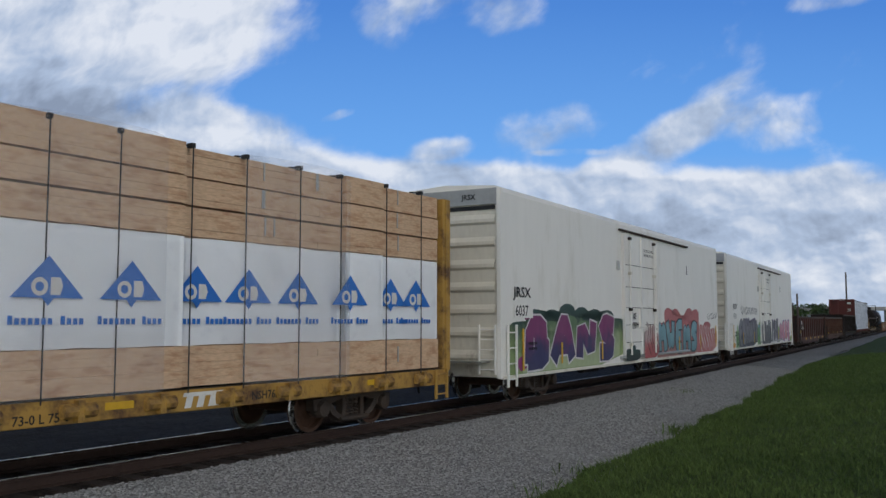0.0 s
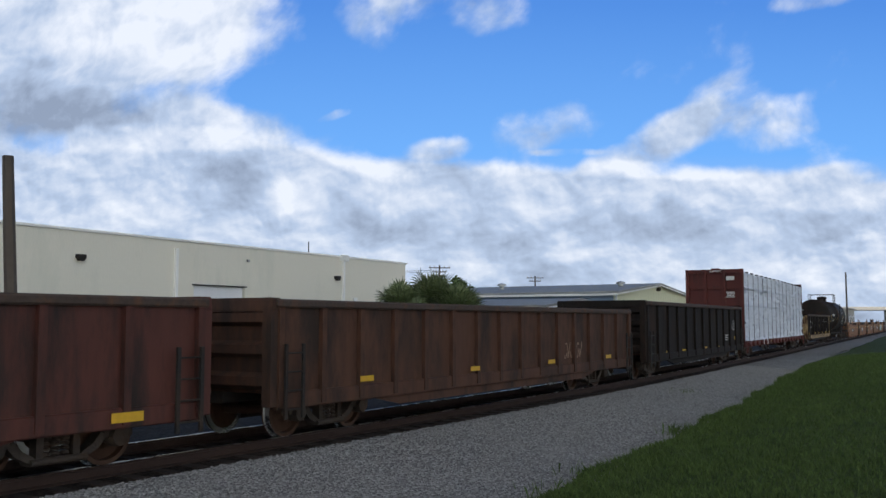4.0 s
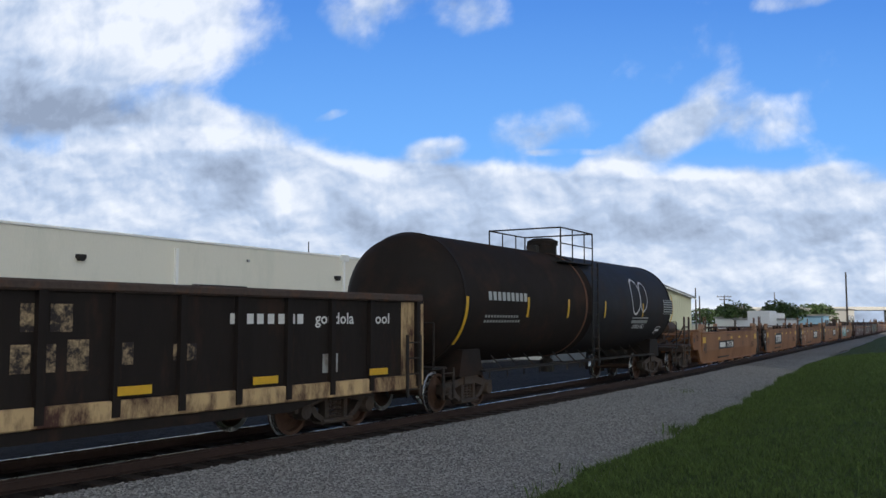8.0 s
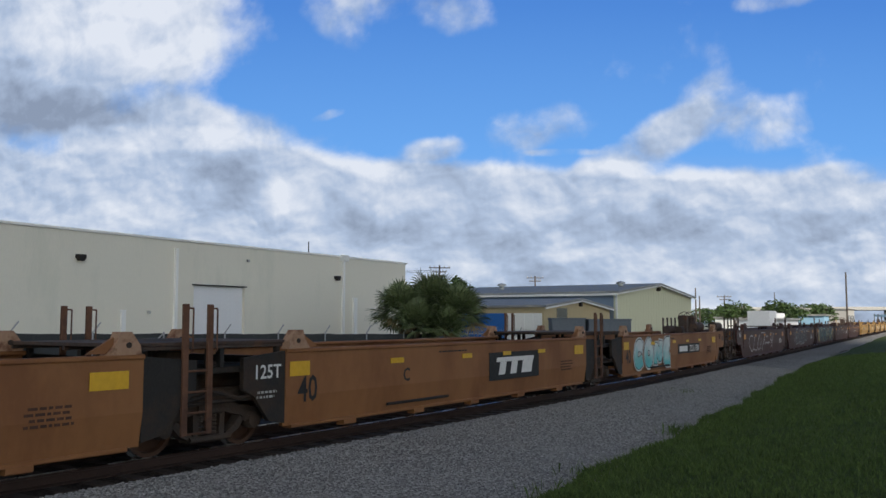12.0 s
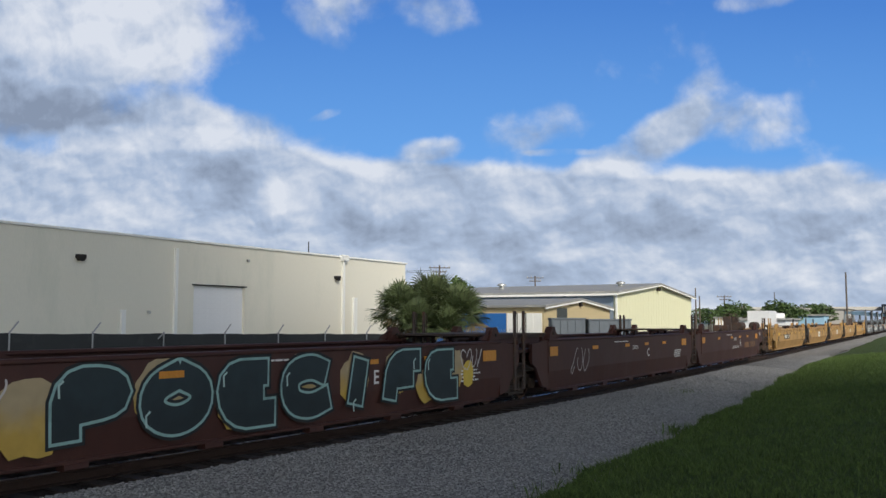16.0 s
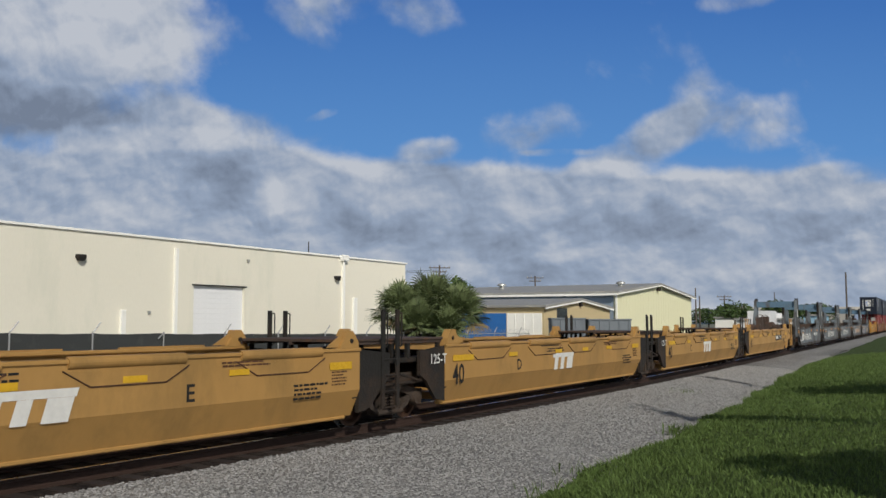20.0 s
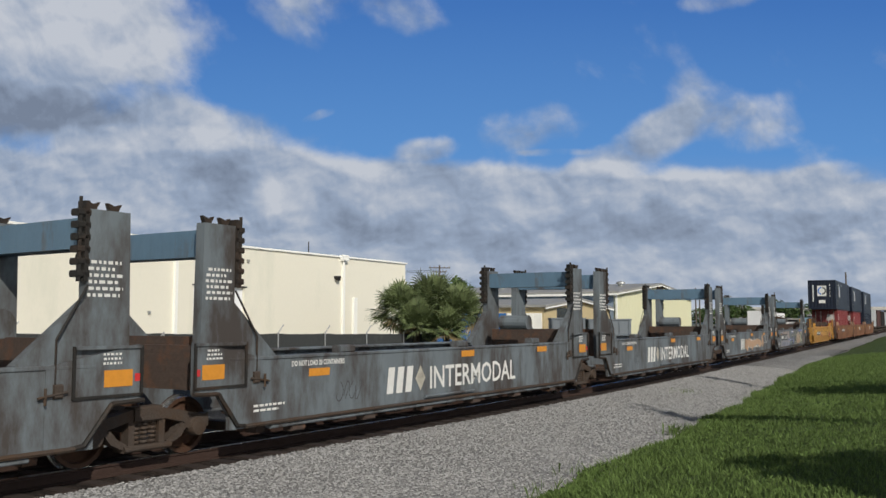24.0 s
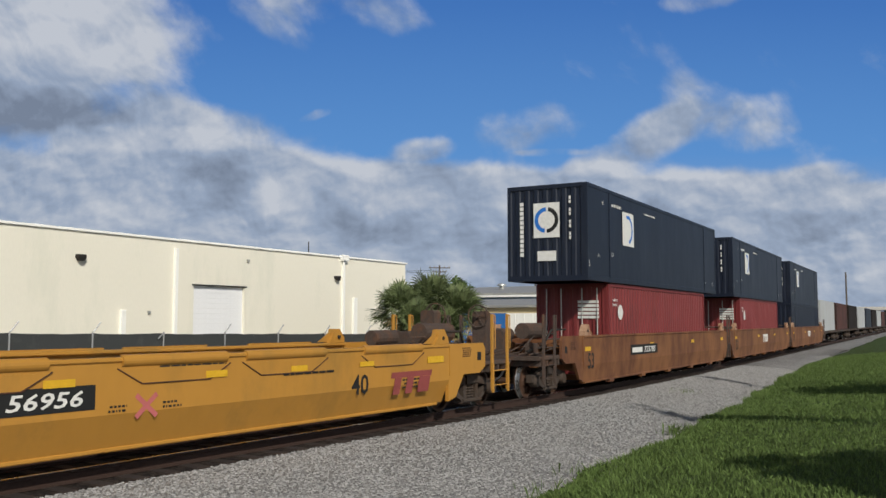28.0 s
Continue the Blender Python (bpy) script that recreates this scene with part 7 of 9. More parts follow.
def stack_unit(w0, w1, label, first=False, last=False, gap=2.0, grime=False):
    """One unit of the older blue-grey stack car with end gantries."""
    c, half = (w0 + w1) / 2, (w1 - w0) / 2
    e = empty("stack_car_unit", None, label, "well car", "blue-grey stack car")
    y, zt, zb = 1.47, 1.42, 0.34
    paint = M_BLUEGREY
    for s in (-1, 1):
        bm = B()
        box(bm, -half, half, min(s * y, s * (y - 0.06)), max(s * y, s * (y - 0.06)), zb, zt)
        part("side_web", bm, paint, e)
        part("top_flange", chamfer(B(), -half, half, min(s * (y + 0.02), s * (y - 0.2)), max(s * (y + 0.02), s * (y - 0.2)), zt - 0.05, zt + 0.01, 0.015), paint, e)
        part("bottom_flange", chamfer(B(), -half + 0.9, half - 0.9, min(s * (y + 0.04), s * (y - 0.2)), max(s * (y + 0.04), s * (y - 0.2)), zb - 0.06, zb, 0.015), paint, e)
        for i in range(6):
            x = -half + 1.6 + (2 * half - 3.2) * i / 5
            part("floor_hanger", chamfer(B(), x - 0.16, x + 0.16, min(s * y, s * (y - 0.2)), max(s * y, s * (y - 0.2)), zb - 0.16, zb - 0.05, 0.02), M_GRIMEBROWN, e)
        part("step_rail", bent(B(), [(-1.2, s * (y + 0.05), zb + 0.13), (0.8, s * (y + 0.05), zb + 0.13)], 0.03), paint, e)
    for i in range(7):
        x = -half + 0.8 + (2 * half - 1.6) * i / 6
        part("cross_beam", chamfer(B(), x - 0.1, x + 0.1, -y + 0.1, y - 0.1, zb - 0.12, zb + 0.02, 0.02), M_GRIMEBROWN, e)
    for s in (-1, 1):
        for sy in (-1, 1):
            bm = B()
            xa = s * (half - 0.7)
            outer = (s < 0 and first) or (s > 0 and last)
            ex = 1.45 if outer else 0.70
            pts = [(xa, zt), (s * (half + ex), zt + 0.25), (s * (half + ex), 0.92), (s * (half + 0.25), 0.92), (s * (half - 0.15), zb + 0.02), (xa, zb)]
            prism(bm, pts, min(sy * (y + 0.015), sy * (y - 0.08)), max(sy * (y + 0.015), sy * (y - 0.08)))
            part("end_box", bm, paint, e)
            bm = B()
            bent(bm, [(s * (half - 0.55), sy * (y + 0.03), zb + 0.02), (s * (half - 0.15), sy * (y + 0.03), zb + 0.06), (s * (half + 0.25), sy * (y + 0.03), 0.9), (s * (half + 0.75), sy * (y + 0.03), 0.92)], 0.034, 6)
            part("air_pipe", bm, M_BLACKSTEEL, e)
        for z0_, z1_, xa_, xb_ in ((0.98, 1.02, -0.32, 0.72), (1.62, 1.66, -0.32, 0.72), (0.98, 1.66, -0.34, -0.30), (0.98, 1.66, 0.69, 0.73)):
            xs_ = sorted((s * (half + xa_), s * (half + xb_)))
            part("panel_rim", box(B(), xs_[0], xs_[1], -y - 0.04, -y - 0.012, z0_, z1_), M_BLACKSTEEL if z0_ < 1 else paint, e)
        part("cross_wall", box(B(), min(s * (half + 0.3), s * (half + 0.4)), max(s * (half + 0.3), s * (half + 0.4)), -y + 0.1, y - 0.1, 0.95, zt + 0.2), M_GRIMEBROWN, e)
        plate(e, "reflector", s * (half + 0.35) - 0.22, s * (half + 0.35) + 0.22, 1.12, 1.34, -y - 0.018, M_AMBERDARK, "orange reflective square")
        plate(e, "red_marker", s * (half + 0.66) - 0.05, s * (half + 0.66) + 0.05, 1.18, 1.28, -y - 0.018, ink((0.5, 0.03, 0.03)))
        bars(e, s * (half + 0.3) - 0.2, s * (half + 0.3) + 0.15, 1.4, 1.58, -y - 0.018, M_WHITE, 3, int(c) + s)
        gantry(e, s * (half + 0.18), -s, zt, y, paint, M_BLUEDARK)
        if outer:
            for sy in (-1, 1):
                bm = B()
                prism(bm, ((s * (half + 0.5), zt), (s * (half + 1.43), zt + 0.2), (s * (half + 0.56), 3.0), (s * (half + 0.5), 3.0)), min(sy * (y - 0.05), sy * (y - 0.2)), max(sy * (y - 0.05), sy * (y - 0.2)))
                part("outer_brace", bm, paint, e, "blue-grey sloping brace plate")
            pa, pb = sorted((s * (half + 1.46), s * (half + 3.1)))
            part("end_platform", chamfer(B(), pa, pb, -1.3, 1.3, 0.98, 1.06, 0.02), M_GRIMEBROWN, e)
            part("platform_beam", chamfer(B(), pa, pb, -1.4, -1.3, 0.82, 1.08, 0.02), M_GRIMEBROWN, e)
            part("platform_beam", chamfer(B(), pa, pb, 1.3, 1.4, 0.82, 1.08, 0.02), M_GRIMEBROWN, e)
            for dx in (2.05, 2.7):
                for yy in (-1.42, 1.42):
                    bm = B()
                    xx = s * (half + dx)
                    chamfer(bm, xx - 0.045, xx + 0.045, yy - 0.02, yy + 0.02, 0.4, 2.15, 0.008)
                    bent(bm, [(xx + 0.05, yy, 2.12), (xx + 0.14, yy, 2.12), (xx + 0.14, yy, 1.3), (xx + 0.05, yy, 1.3)], 0.014, 5)
                    part("grab_post", bm, M_BLACKSTEEL, e)
            ladder(e, min(s * (half + 2.05), s * (half + 2.7)), -1.44, 0.35, 1.0, 0.65, M_BLACKSTEEL, True, 2)
            part("brake_column", chamfer(B(), min(s * (half + 1.5), s * (half + 1.8)), max(s * (half + 1.5), s * (half + 1.8)), 0.3, 0.7, 1.06, 2.3, 0.05), M_GRIMEBROWN, e, "grimy hand brake column")
            brake_wheel(e, s * (half + 1.95), 0.5, 2.1, 0.30, M_GRIMEBROWN, "X")
            part("brake_pipe", bent(B(), [(s * (half + 1.4), -0.9, 1.2), (s * (half + 2.2), -0.95, 1.3), (s * (half + 3.0), -0.9, 1.15)], 0.03), M_BLACKSTEEL, e)
            coupler(e, s * (half + 2.6), s)
        part("air_reservoir", rod(B(), (s * (half - 0.6), -0.3, 1.95), (s * (half - 0.6), 0.55, 1.95), 0.2, 14), M_BLUEGREY, e) if s > 0 else None
    truck(e, half + gap / 2 if not last else half + 0.6)
    if first:
        truck(e, -half - 0.6)
    part("train_line_pipe", bent(B(), [(-half + 0.3, -y - 0.05, zb + 0.04), (half - 0.3, -y - 0.05, zb + 0.04)], 0.035), M_TRUCK, e)
    for x in (-half * 0.72, half * 0.05, half * 0.62):
        sidebar(e, x, x + 0.55, -y - 0.002, zt - 0.14 if x > -half * 0.5 else zt - 0.3, M_AMBERDARK, 0.13)
    lettering(e, "DO NOT LOAD 20 CONTAINERS", -half + 1.4, zt - 0.18, -y - 0.004, 0.09, M_WHITE, name="warning_line", width=1.4, bold=0.003)
    for x in (-half + 2.9, 0.4, half - 2.6):
        part("top_bracket", chamfer(B(), x - 0.2, x + 0.2, -y - 0.01, -y + 0.2, zt, zt + 0.14, 0.03), paint, e)
    bars(e, -half + 0.5, -half + 1.3, 0.55, 0.7, -y - 0.018, M_WHITE, 2, int(c) + 1)
    rolling(e, c, half + 0.8)
    return e, half, y


# ---------------------------------------------------------------- containers
def container(q, length, width, height, z, paint, label, group, doors_front=True, half_piv=6.0, ribbed_side=True):
    e = empty("shipping_container", None, label, "container", group)
    hl, hw = length / 2, width / 2
    for sx in (-1, 1):
        for sy in (-1, 1):
            part("corner_post", chamfer(B(), sx * hl - 0.1 * (sx > 0) - 0.0 * (sx < 0), sx * hl + 0.1 * (sx < 0), sy * hw - 0.1 * (sy > 0), sy * hw + 0.1 * (sy < 0), 0, height, 0.015), paint, e)
    if length > 13:
        for sx in (-1, 1):
            for sy in (-1, 1):
                x = sx * 6.05
                part("inner_post", box(B(), x - 0.09, x + 0.09, min(sy * hw, sy * (hw - 0.05)) - 0.004, max(sy * hw, sy * (hw - 0.05)) + 0.004, 0.02, height - 0.02), paint, e)
    # corrugated walls
    def corr(name, a, b, fix, along_x, out):
        pitch, dep = 0.28, 0.035
        n = int((b - a) / pitch)
        pitch = (b - a) / n
        bm = B()
        pts = []
        for i in range(n):
            o = a + i * pitch
            pts += [(o, 0), (o + pitch * 0.38, 0), (o + pitch * 0.5, dep), (o + pitch * 0.88, dep)]
        pts.append((b, 0))
        lo, hi = [], []
        for p, d in pts:
            co = (p, fix - out * d) if along_x else (fix - out * d, p)
            lo.append(bm.verts.new((*co, 0.14)))
            hi.append(bm.verts.new((*co, height - 0.1)))
        for i in range(len(pts) - 1):
            bm.faces.new((lo[i], lo[i + 1], hi[i + 1], hi[i]))
        bmesh.ops.recalc_face_normals(bm, faces=bm.faces[:])
        return part(name, bm, paint, e)
    for sy in (-1, 1):
        if ribbed_side:
            corr("side_wall", -hl + 0.08, hl - 0.08, sy * (hw - 0.02), True, sy)
        else:
            part("side_wall", box(B(), -hl + 0.08, hl - 0.08, min(sy * (hw - 0.015), sy * (hw - 0.06)), max(sy * (hw - 0.015), sy * (hw - 0.06)), 0.14, height - 0.1), paint, e)
        part("bottom_rail", chamfer(B(), -hl + 0.1, hl - 0.1, min(sy * hw, sy * (hw - 0.08)), max(sy * hw, sy * (hw - 0.08)), 0.0, 0.16, 0.01), paint, e)
        part("top_rail", chamfer(B(), -hl + 0.1, hl - 0.1, min(sy * hw, sy * (hw - 0.06)), max(sy * hw, sy * (hw - 0.06)), height - 0.12, height, 0.01), paint, e)
    for sx in (-1, 1):
        corr("end_wall", -hw + 0.1, hw - 0.1, sx * (hl - 0.02), False, sx)
        part("end_sill", chamfer(B(), min(sx * hl, sx * (hl - 0.1)), max(sx * hl, sx * (hl - 0.1)), -hw + 0.1, hw - 0.1, 0, 0.16, 0.01), paint, e)
        part("end_header", chamfer(B(), min(sx * hl, sx * (hl - 0.1)), max(sx * hl, sx * (hl - 0.1)), -hw + 0.1, hw - 0.1, height - 0.12, height, 0.01), paint, e)
    part("roof", box(B(), -hl + 0.06, hl - 0.06, -hw + 0.06, hw - 0.06, height - 0.05, height - 0.02), paint, e)
    part("underside", box(B(), -hl + 0.06, hl - 0.06, -hw + 0.06, hw - 0.06, 0.06, 0.14), M_BLACKSTEEL, e)
    rolling(e, q, half_piv, z)
    return e, hl, hw

# ---------------------------------------------------------------- the train, from the front
# lumber car with printed wrap
lc, lh = centerbeam(-6.8, 15.7, M_CBYELLOW, M_CBYELLOW, "yellow centre-beam flat car loaded with strapped lumber")
Q = 4.45
cols = [-11.1, -8.6, -6.1, -3.6, -1.1, 1.3, 4.3, 7.95, 9.1, 11.1]
for i, (a, b) in enumerate(zip(cols, cols[1:])):
    b -= 0.03
    bulge = i in (5, 7)                      # packs in loose shrink film stand out
    y0 = -1.36 - (0.1 if bulge else 0.0)
    for k, (z0, z1) in enumerate(((1.03, 1.62), (3.24, 3.67), (3.70, 4.10), (4.13, 4.56 + (0.05 if bulge else 0)))):
        lumber_pack(a, b, z0, z1, y0 + 0.02 * (k % 2), -0.15, M_LUMBER, 10 + 10 * k + i, "strapped pack of pale sawn lumber", False, Q, lh - 2.6)
    p = lumber_pack(a, b, 1.63, 3.22, y0, -0.15, M_PRINTWRAP, 50 + i, "lumber pack in white wrap printed with blue triangles", True, Q, lh - 2.6, 0.35)
    for cx in (-10.0, -8.75, -7.5, -6.25, -5.0, -3.75, -2.5, -1.25, 0.0, 0.95, 2.08, 3.32, 4.55, 5.6, 6.75, 8.0, 9.35, 10.2):
        if not a <= cx < b + 0.03:
            continue
        bm = B()
        w = 0.5
        prism(bm, ((cx - w, 2.27), (cx + w, 2.27), (cx, 2.80)), y0 - 0.05, y0 - 0.046)
        prism(bm, ((cx - 0.08, 2.27), (cx + 0.08, 2.27), (cx, 2.17)), y0 - 0.05, y0 - 0.046)
        part("blue_triangle", bm, M_BLUEINK, p, "blue printed triangle mark")
        bm = B()
        for q in range(16):
            a0, a1 = radians(22.5 * q), radians(22.5 * (q + 1))
            bm.faces.new([bm.verts.new((cx - 0.12 + math.cos(t) * r_, y0 - 0.054, 2.41 + math.sin(t) * r_)) for t, r_ in ((a0, 0.06), (a0, 0.115), (a1, 0.115), (a1, 0.06))])
        prism(bm, ((cx + 0.03, 2.31), (cx + 0.16, 2.31), (cx + 0.2, 2.42), (cx + 0.16, 2.53), (cx + 0.03, 2.53)), y0 - 0.055, y0 - 0.052)
        part("white_mark", bm, M_WHITE, p)
        bm = B()
        for j in range(12):
            if j != 7:
                box(bm, cx - 0.52 + j * 0.088, cx - 0.46 + j * 0.088, y0 - 0.05, y0 - 0.046, 1.94, 2.02 + 0.03 * (j in (0, 8)))
        part("printed_line", bm, M_BLUEINK, p, "blue printed line of plain bars")
film = bpy.data.materials.new("clear_shrink_film")
film.use_nodes = True
f_nt = film.node_tree
f_tr, f_mx = f_nt.nodes.new("ShaderNodeBsdfTransparent"), f_nt.nodes.new("ShaderNodeMixShader")
f_bs, f_out = f_nt.nodes["Principled BSDF"], f_nt.nodes["Material Output"]
f_bs.inputs["Base Color"].default_value, f_bs.inputs["Roughness"].default_value = (0.72, 0.72, 0.74, 1), 0.22
f_no = f_nt.nodes.new("ShaderNodeTexNoise")
f_no.inputs["Scale"].default_value, f_no.inputs["Detail"].default_value = 1.6, 6
f_mr = f_nt.nodes.new("ShaderNodeMapRange")
f_mr.inputs["To Min"].default_value, f_mr.inputs["To Max"].default_value = 0.02, 0.24
f_nt.links.new(f_no.outputs[0], f_mr.inputs[0])
f_nt.links.new(f_mr.outputs[0], f_mx.inputs[0])
f_nt.links.new(f_tr.outputs[0], f_mx.inputs[1])
f_nt.links.new(f_bs.outputs[0], f_mx.inputs[2])
f_nt.links.new(f_mx.outputs[0], f_out.inputs[0])
for a, b, seed in ((1.35, 3.9, 1), (5.4, 8.0, 2)):
    bm = B()
    rows = []
    for j in range(31):
        v = j / 30
        row = []
        for i in range(27):
            u_ = i / 26
            edge = math.sin(math.pi * min(max(u_, 0.0), 1.0)) ** 0.5
            puff = 0.05 + 0.13 * edge * (0.35 + 0.65 * u_) + 0.03 * noise.noise((u_ * 4, seed, v * 5))
            if v < 0.86:
                p = (a + (b - a) * u_, -1.47 - puff * 0.6, 1.0 + 3.6 * v / 0.86)
            else:
                w_ = (v - 0.86) / 0.14
                p = (a + (b - a) * u_, -1.47 - puff * 0.6 + 1.3 * w_, 4.6 + 0.17 * edge * (0.3 + 0.7 * u_) * math.sin(math.pi * (0.15 + 0.85 * w_)))
            row.append(bm.verts.new(p))
        rows.append(row)
    for r0, r1 in zip(rows, rows[1:]):
        for i in range(26):
            bm.faces.new((r0[i], r0[i + 1], r1[i + 1], r1[i]))
    part("shrink_film", bm, film, lc, "loose clear shrink film", smooth=True)
for x in (-10.4, -9.2, -7.9, -6.7, -5.5, -4.2, -3.0, -1.8, -0.5, 0.8, 2.04, 3.10, 4.35, 5.44, 6.68, 7.75, 9.10, 10.26):
    bm = B()
    rod(bm, (x, -1.49, 0.95), (x, -1.49, 4.56), 0.011, 5)
    rod(bm, (x, -1.49, 4.56), (x, -1.2, 4.60), 0.016, 5)
    chamfer(bm, x - 0.028, x + 0.028, -1.51, -1.38, 4.53, 4.60, 0.01)
    part("tie_down_cable", bm, M_STRAP, lc, "black tie-down cable")
rnd = random.Random(5)
for i in range(40):
    x = rnd.choice((-9.8, -8.2, -6.4, -4.8, -3.2, -0.9, 1.7, 2.6, 3.7, 5.9, 6.2, 7.2, 8.5, 9.6)) + rnd.uniform(-0.05, 0.05)
    z = rnd.choice((1.2, 3.36, 3.8, 4.25))
    plate(lc, "steel_band", x, x + 0.035, z, z + 0.3, -1.385, M_STEEL) if x < 1.3 or x > 4.3 else None
letter_slabs(lc, 4.25, 0.73, 0.75, 0.22, -1.445, M_WHITE, 0)
lettering(lc, "NSH76D", 5.66, 0.76, -1.444, 0.13, M_BLACK, name="car_type")
lettering(lc, "73-0 L 75-0", 1.7, 0.72, -1.444, 0.12, M_BLACK, name="measure_line")
for x in (-1.0, 3.0, 8.6):
    sidebar(lc, x, x + 0.45, -1.444, 0.86, M_AMBER, 0.1)

# two refrigerator cars with spray-painted sides
r1, ry = reefer(17.9, 38.8, "6037", 1, "cream refrigerator car with purple and teal graffiti along the sill")
spray_cloud(r1, -10.1, -1.75, 0.72, 2.52, -ry - 0.006, (0.22, 0.30, 0.12), (0.022, 0.055, 0.045), 21, 8)
spray_cloud(r1, -9.3, -2.3, 0.74, 2.2, -ry - 0.008, (0.36, 0.42, 0.24), (0.10, 0.17, 0.08), 25, 6, "pale_glow")
graffiti(r1, "BANS", -9.25, -2.6, 0.74, 2.22, -ry - 0.011, (0.032, 0.03, 0.10), (0.19, 0.03, 0.12), (0.62, 0.60, 0.60), 21, 0.05, 0.36, 0)
for x0_, z0_, z1_ in ((-9.75, 0.78, 1.2), (-9.45, 2.0, 2.25)):
    bm = B()
    sheet(bm, ((x0_, z0_ + 0.2), (x0_ + 0.35, z0_), (x0_ + 0.8, z0_ + 0.1), (x0_ + 0.75, z1_), (x0_ + 0.3, z1_ - 0.08)), -ry - 0.0105)
    part("painted_arrow", bm, fade_paint((0.22, 0.03, 0.12), (0.26, 0.035, 0.17), z0_, z1_), r1)
spray_cloud(r1, -1.9, -0.55, 0.74, 1.25, -ry - 0.105, (0.012, 0.022, 0.018), (0.02, 0.05, 0.045), 26, 3)
spray_cloud(r1, -0.05, 1.5, 0.76, 2.0, -ry - 0.105, (0.40, 0.09, 0.09), (0.52, 0.40, 0.38), 27, 4)
wavy_stripes(r1, 0.05, 1.35, 0.85, 1.95, -ry - 0.109, (0.09, 0.02, 0.03), 5, 23, 0.04)
spray_cloud(r1, 1.65, 8.2, 0.72, 2.5, -ry - 0.006, (0.36, 0.17, 0.15), (0.46, 0.14, 0.14), 22, 7)
graffiti(r1, "MWEMS", 1.7, 7.0, 0.74, 2.12, -ry - 0.010, (0.13, 0.25, 0.28), (0.17, 0.32, 0.37), (0.035, 0.045, 0.055), 22, 0.045, 0.34, 1, (0.45, 0.55, 0.55))
spray_cloud(r1, 7.0, 10.2, 0.74, 2.0, -ry - 0.0065, (0.44, 0.14, 0.14), (0.42, 0.13, 0.13), 28, 3)
wavy_stripes(r1, 7.1, 10.0, 0.78, 1.95, -ry - 0.012, (0.62, 0.58, 0.55), 8, 24, 0.07)
scrawl(r1, 8.7, 10.25, 2.05, 2.35, -ry - 0.014, (0.012, 0.012, 0.014), 3, 0.025, 5)
lettering(r1, "RE", -1.2, 2.05, -ry - 0.1, 0.2, M_BLACK, 0.2, name="spray_words")
lettering(r1, "CREW", -1.3, 1.75, -ry - 0.1, 0.2, M_BLACK, 0.2, 0.62, name="spray_words")
r2, ry = reefer(41.3, 62.3, "6111", 2, "cream refrigerator car with grey and pink graffiti along the sill")
spray_cloud(r2, -7.95, -2.65, 0.72, 2.2, -ry - 0.006, (0.05, 0.05, 0.08), (0.16, 0.15, 0.21), 31, 9)
graffiti(r2, "EBMHOI", -7.8, -2.75, 0.74, 2.12, -ry - 0.010, (0.16, 0.16, 0.175), (0.21, 0.20, 0.23), (0.022, 0.022, 0.028), 31, 0.04, 0.38, 1, (0.34, 0.32, 0.37))
spray_cloud(r2, -8.65, -7.85, 0.72, 1.95, -ry - 0.006, (0.16, 0.32, 0.12), (0.30, 0.45, 0.22), 35, 3)
for k_ in range(3):
    scrawl(r2, -8.5, -7.9, 0.82 + 0.24 * k_, 0.98 + 0.24 * k_, -ry - 0.011, (0.012, 0.014, 0.012), 60 + k_, 0.028, 4)
spray_cloud(r2, -2.7, -1.45, 0.74, 2.0, -ry - 0.007, (0.10, 0.26, 0.08), (0.24, 0.36, 0.13), 32, 3)
graffiti(r2, "TE", -2.5, -1.6, 1.15, 1.8, -ry - 0.011, (0.03, 0.24, 0.33), (0.05, 0.32, 0.42), (0.015, 0.015, 0.02), 32, 0.03, 0.26)
spray_cloud(r2, -1.9, 1.6, 0.75, 2.15, -ry - 0.112, (0.12, 0.12, 0.13), (0.17, 0.165, 0.185), 38, 4)
graffiti(r2, "ETTL", -1.85, 1.55, 0.8, 2.05, -ry - 0.116, (0.13, 0.13, 0.14), (0.19, 0.19, 0.20), (0.025, 0.025, 0.03), 33, 0.045, 0.34, 0)
graffiti(r2, "USE", 1.6, 4.5, 0.78, 2.15, -ry - 0.008, (0.17, 0.15, 0.17), (0.10, 0.10, 0.115), (0.02, 0.02, 0.025), 37, 0.045, 0.36, 1, None, (0.42, 0.36, 0.48))
spray_cloud(r2, 4.3, 5.2, 0.75, 2.0, -ry - 0.007, (0.20, 0.34, 0.10), (0.26, 0.42, 0.14), 39, 2)
graffiti(r2, "MERE", 5.0, 9.2, 0.74, 2.1, -ry - 0.012, (0.52, 0.20, 0.28), (0.60, 0.30, 0.36), (0.06, 0.04, 0.09), 34, 0.045, 0.38, 0, (0.55, 0.10, 0.18), (0.42, 0.36, 0.55))
spray_cloud(r2, 9.15, 10.2, 0.72, 1.2, -ry - 0.006, (0.20, 0.32, 0.10), (0.24, 0.36, 0.14), 36, 2)
lettering(r2, "LD LMT", -9.26, 1.22, -ry - 0.004, 0.12, M_BLACK, name="weight_line")
lettering(r2, "LT WT", -9.26, 1.03, -ry - 0.004, 0.12, M_BLACK, name="weight_line")
scrawl(r2, -7.3, -2.7, 2.3, 2.72, -ry - 0.004, (0.012, 0.012, 0.014), 5, 0.05, 11)
plate(r2, "notice", -9.45, -8.85, 0.72, 0.95, -ry - 0.004, M_AMBERDARK, "orange notice plate")
bm = B()
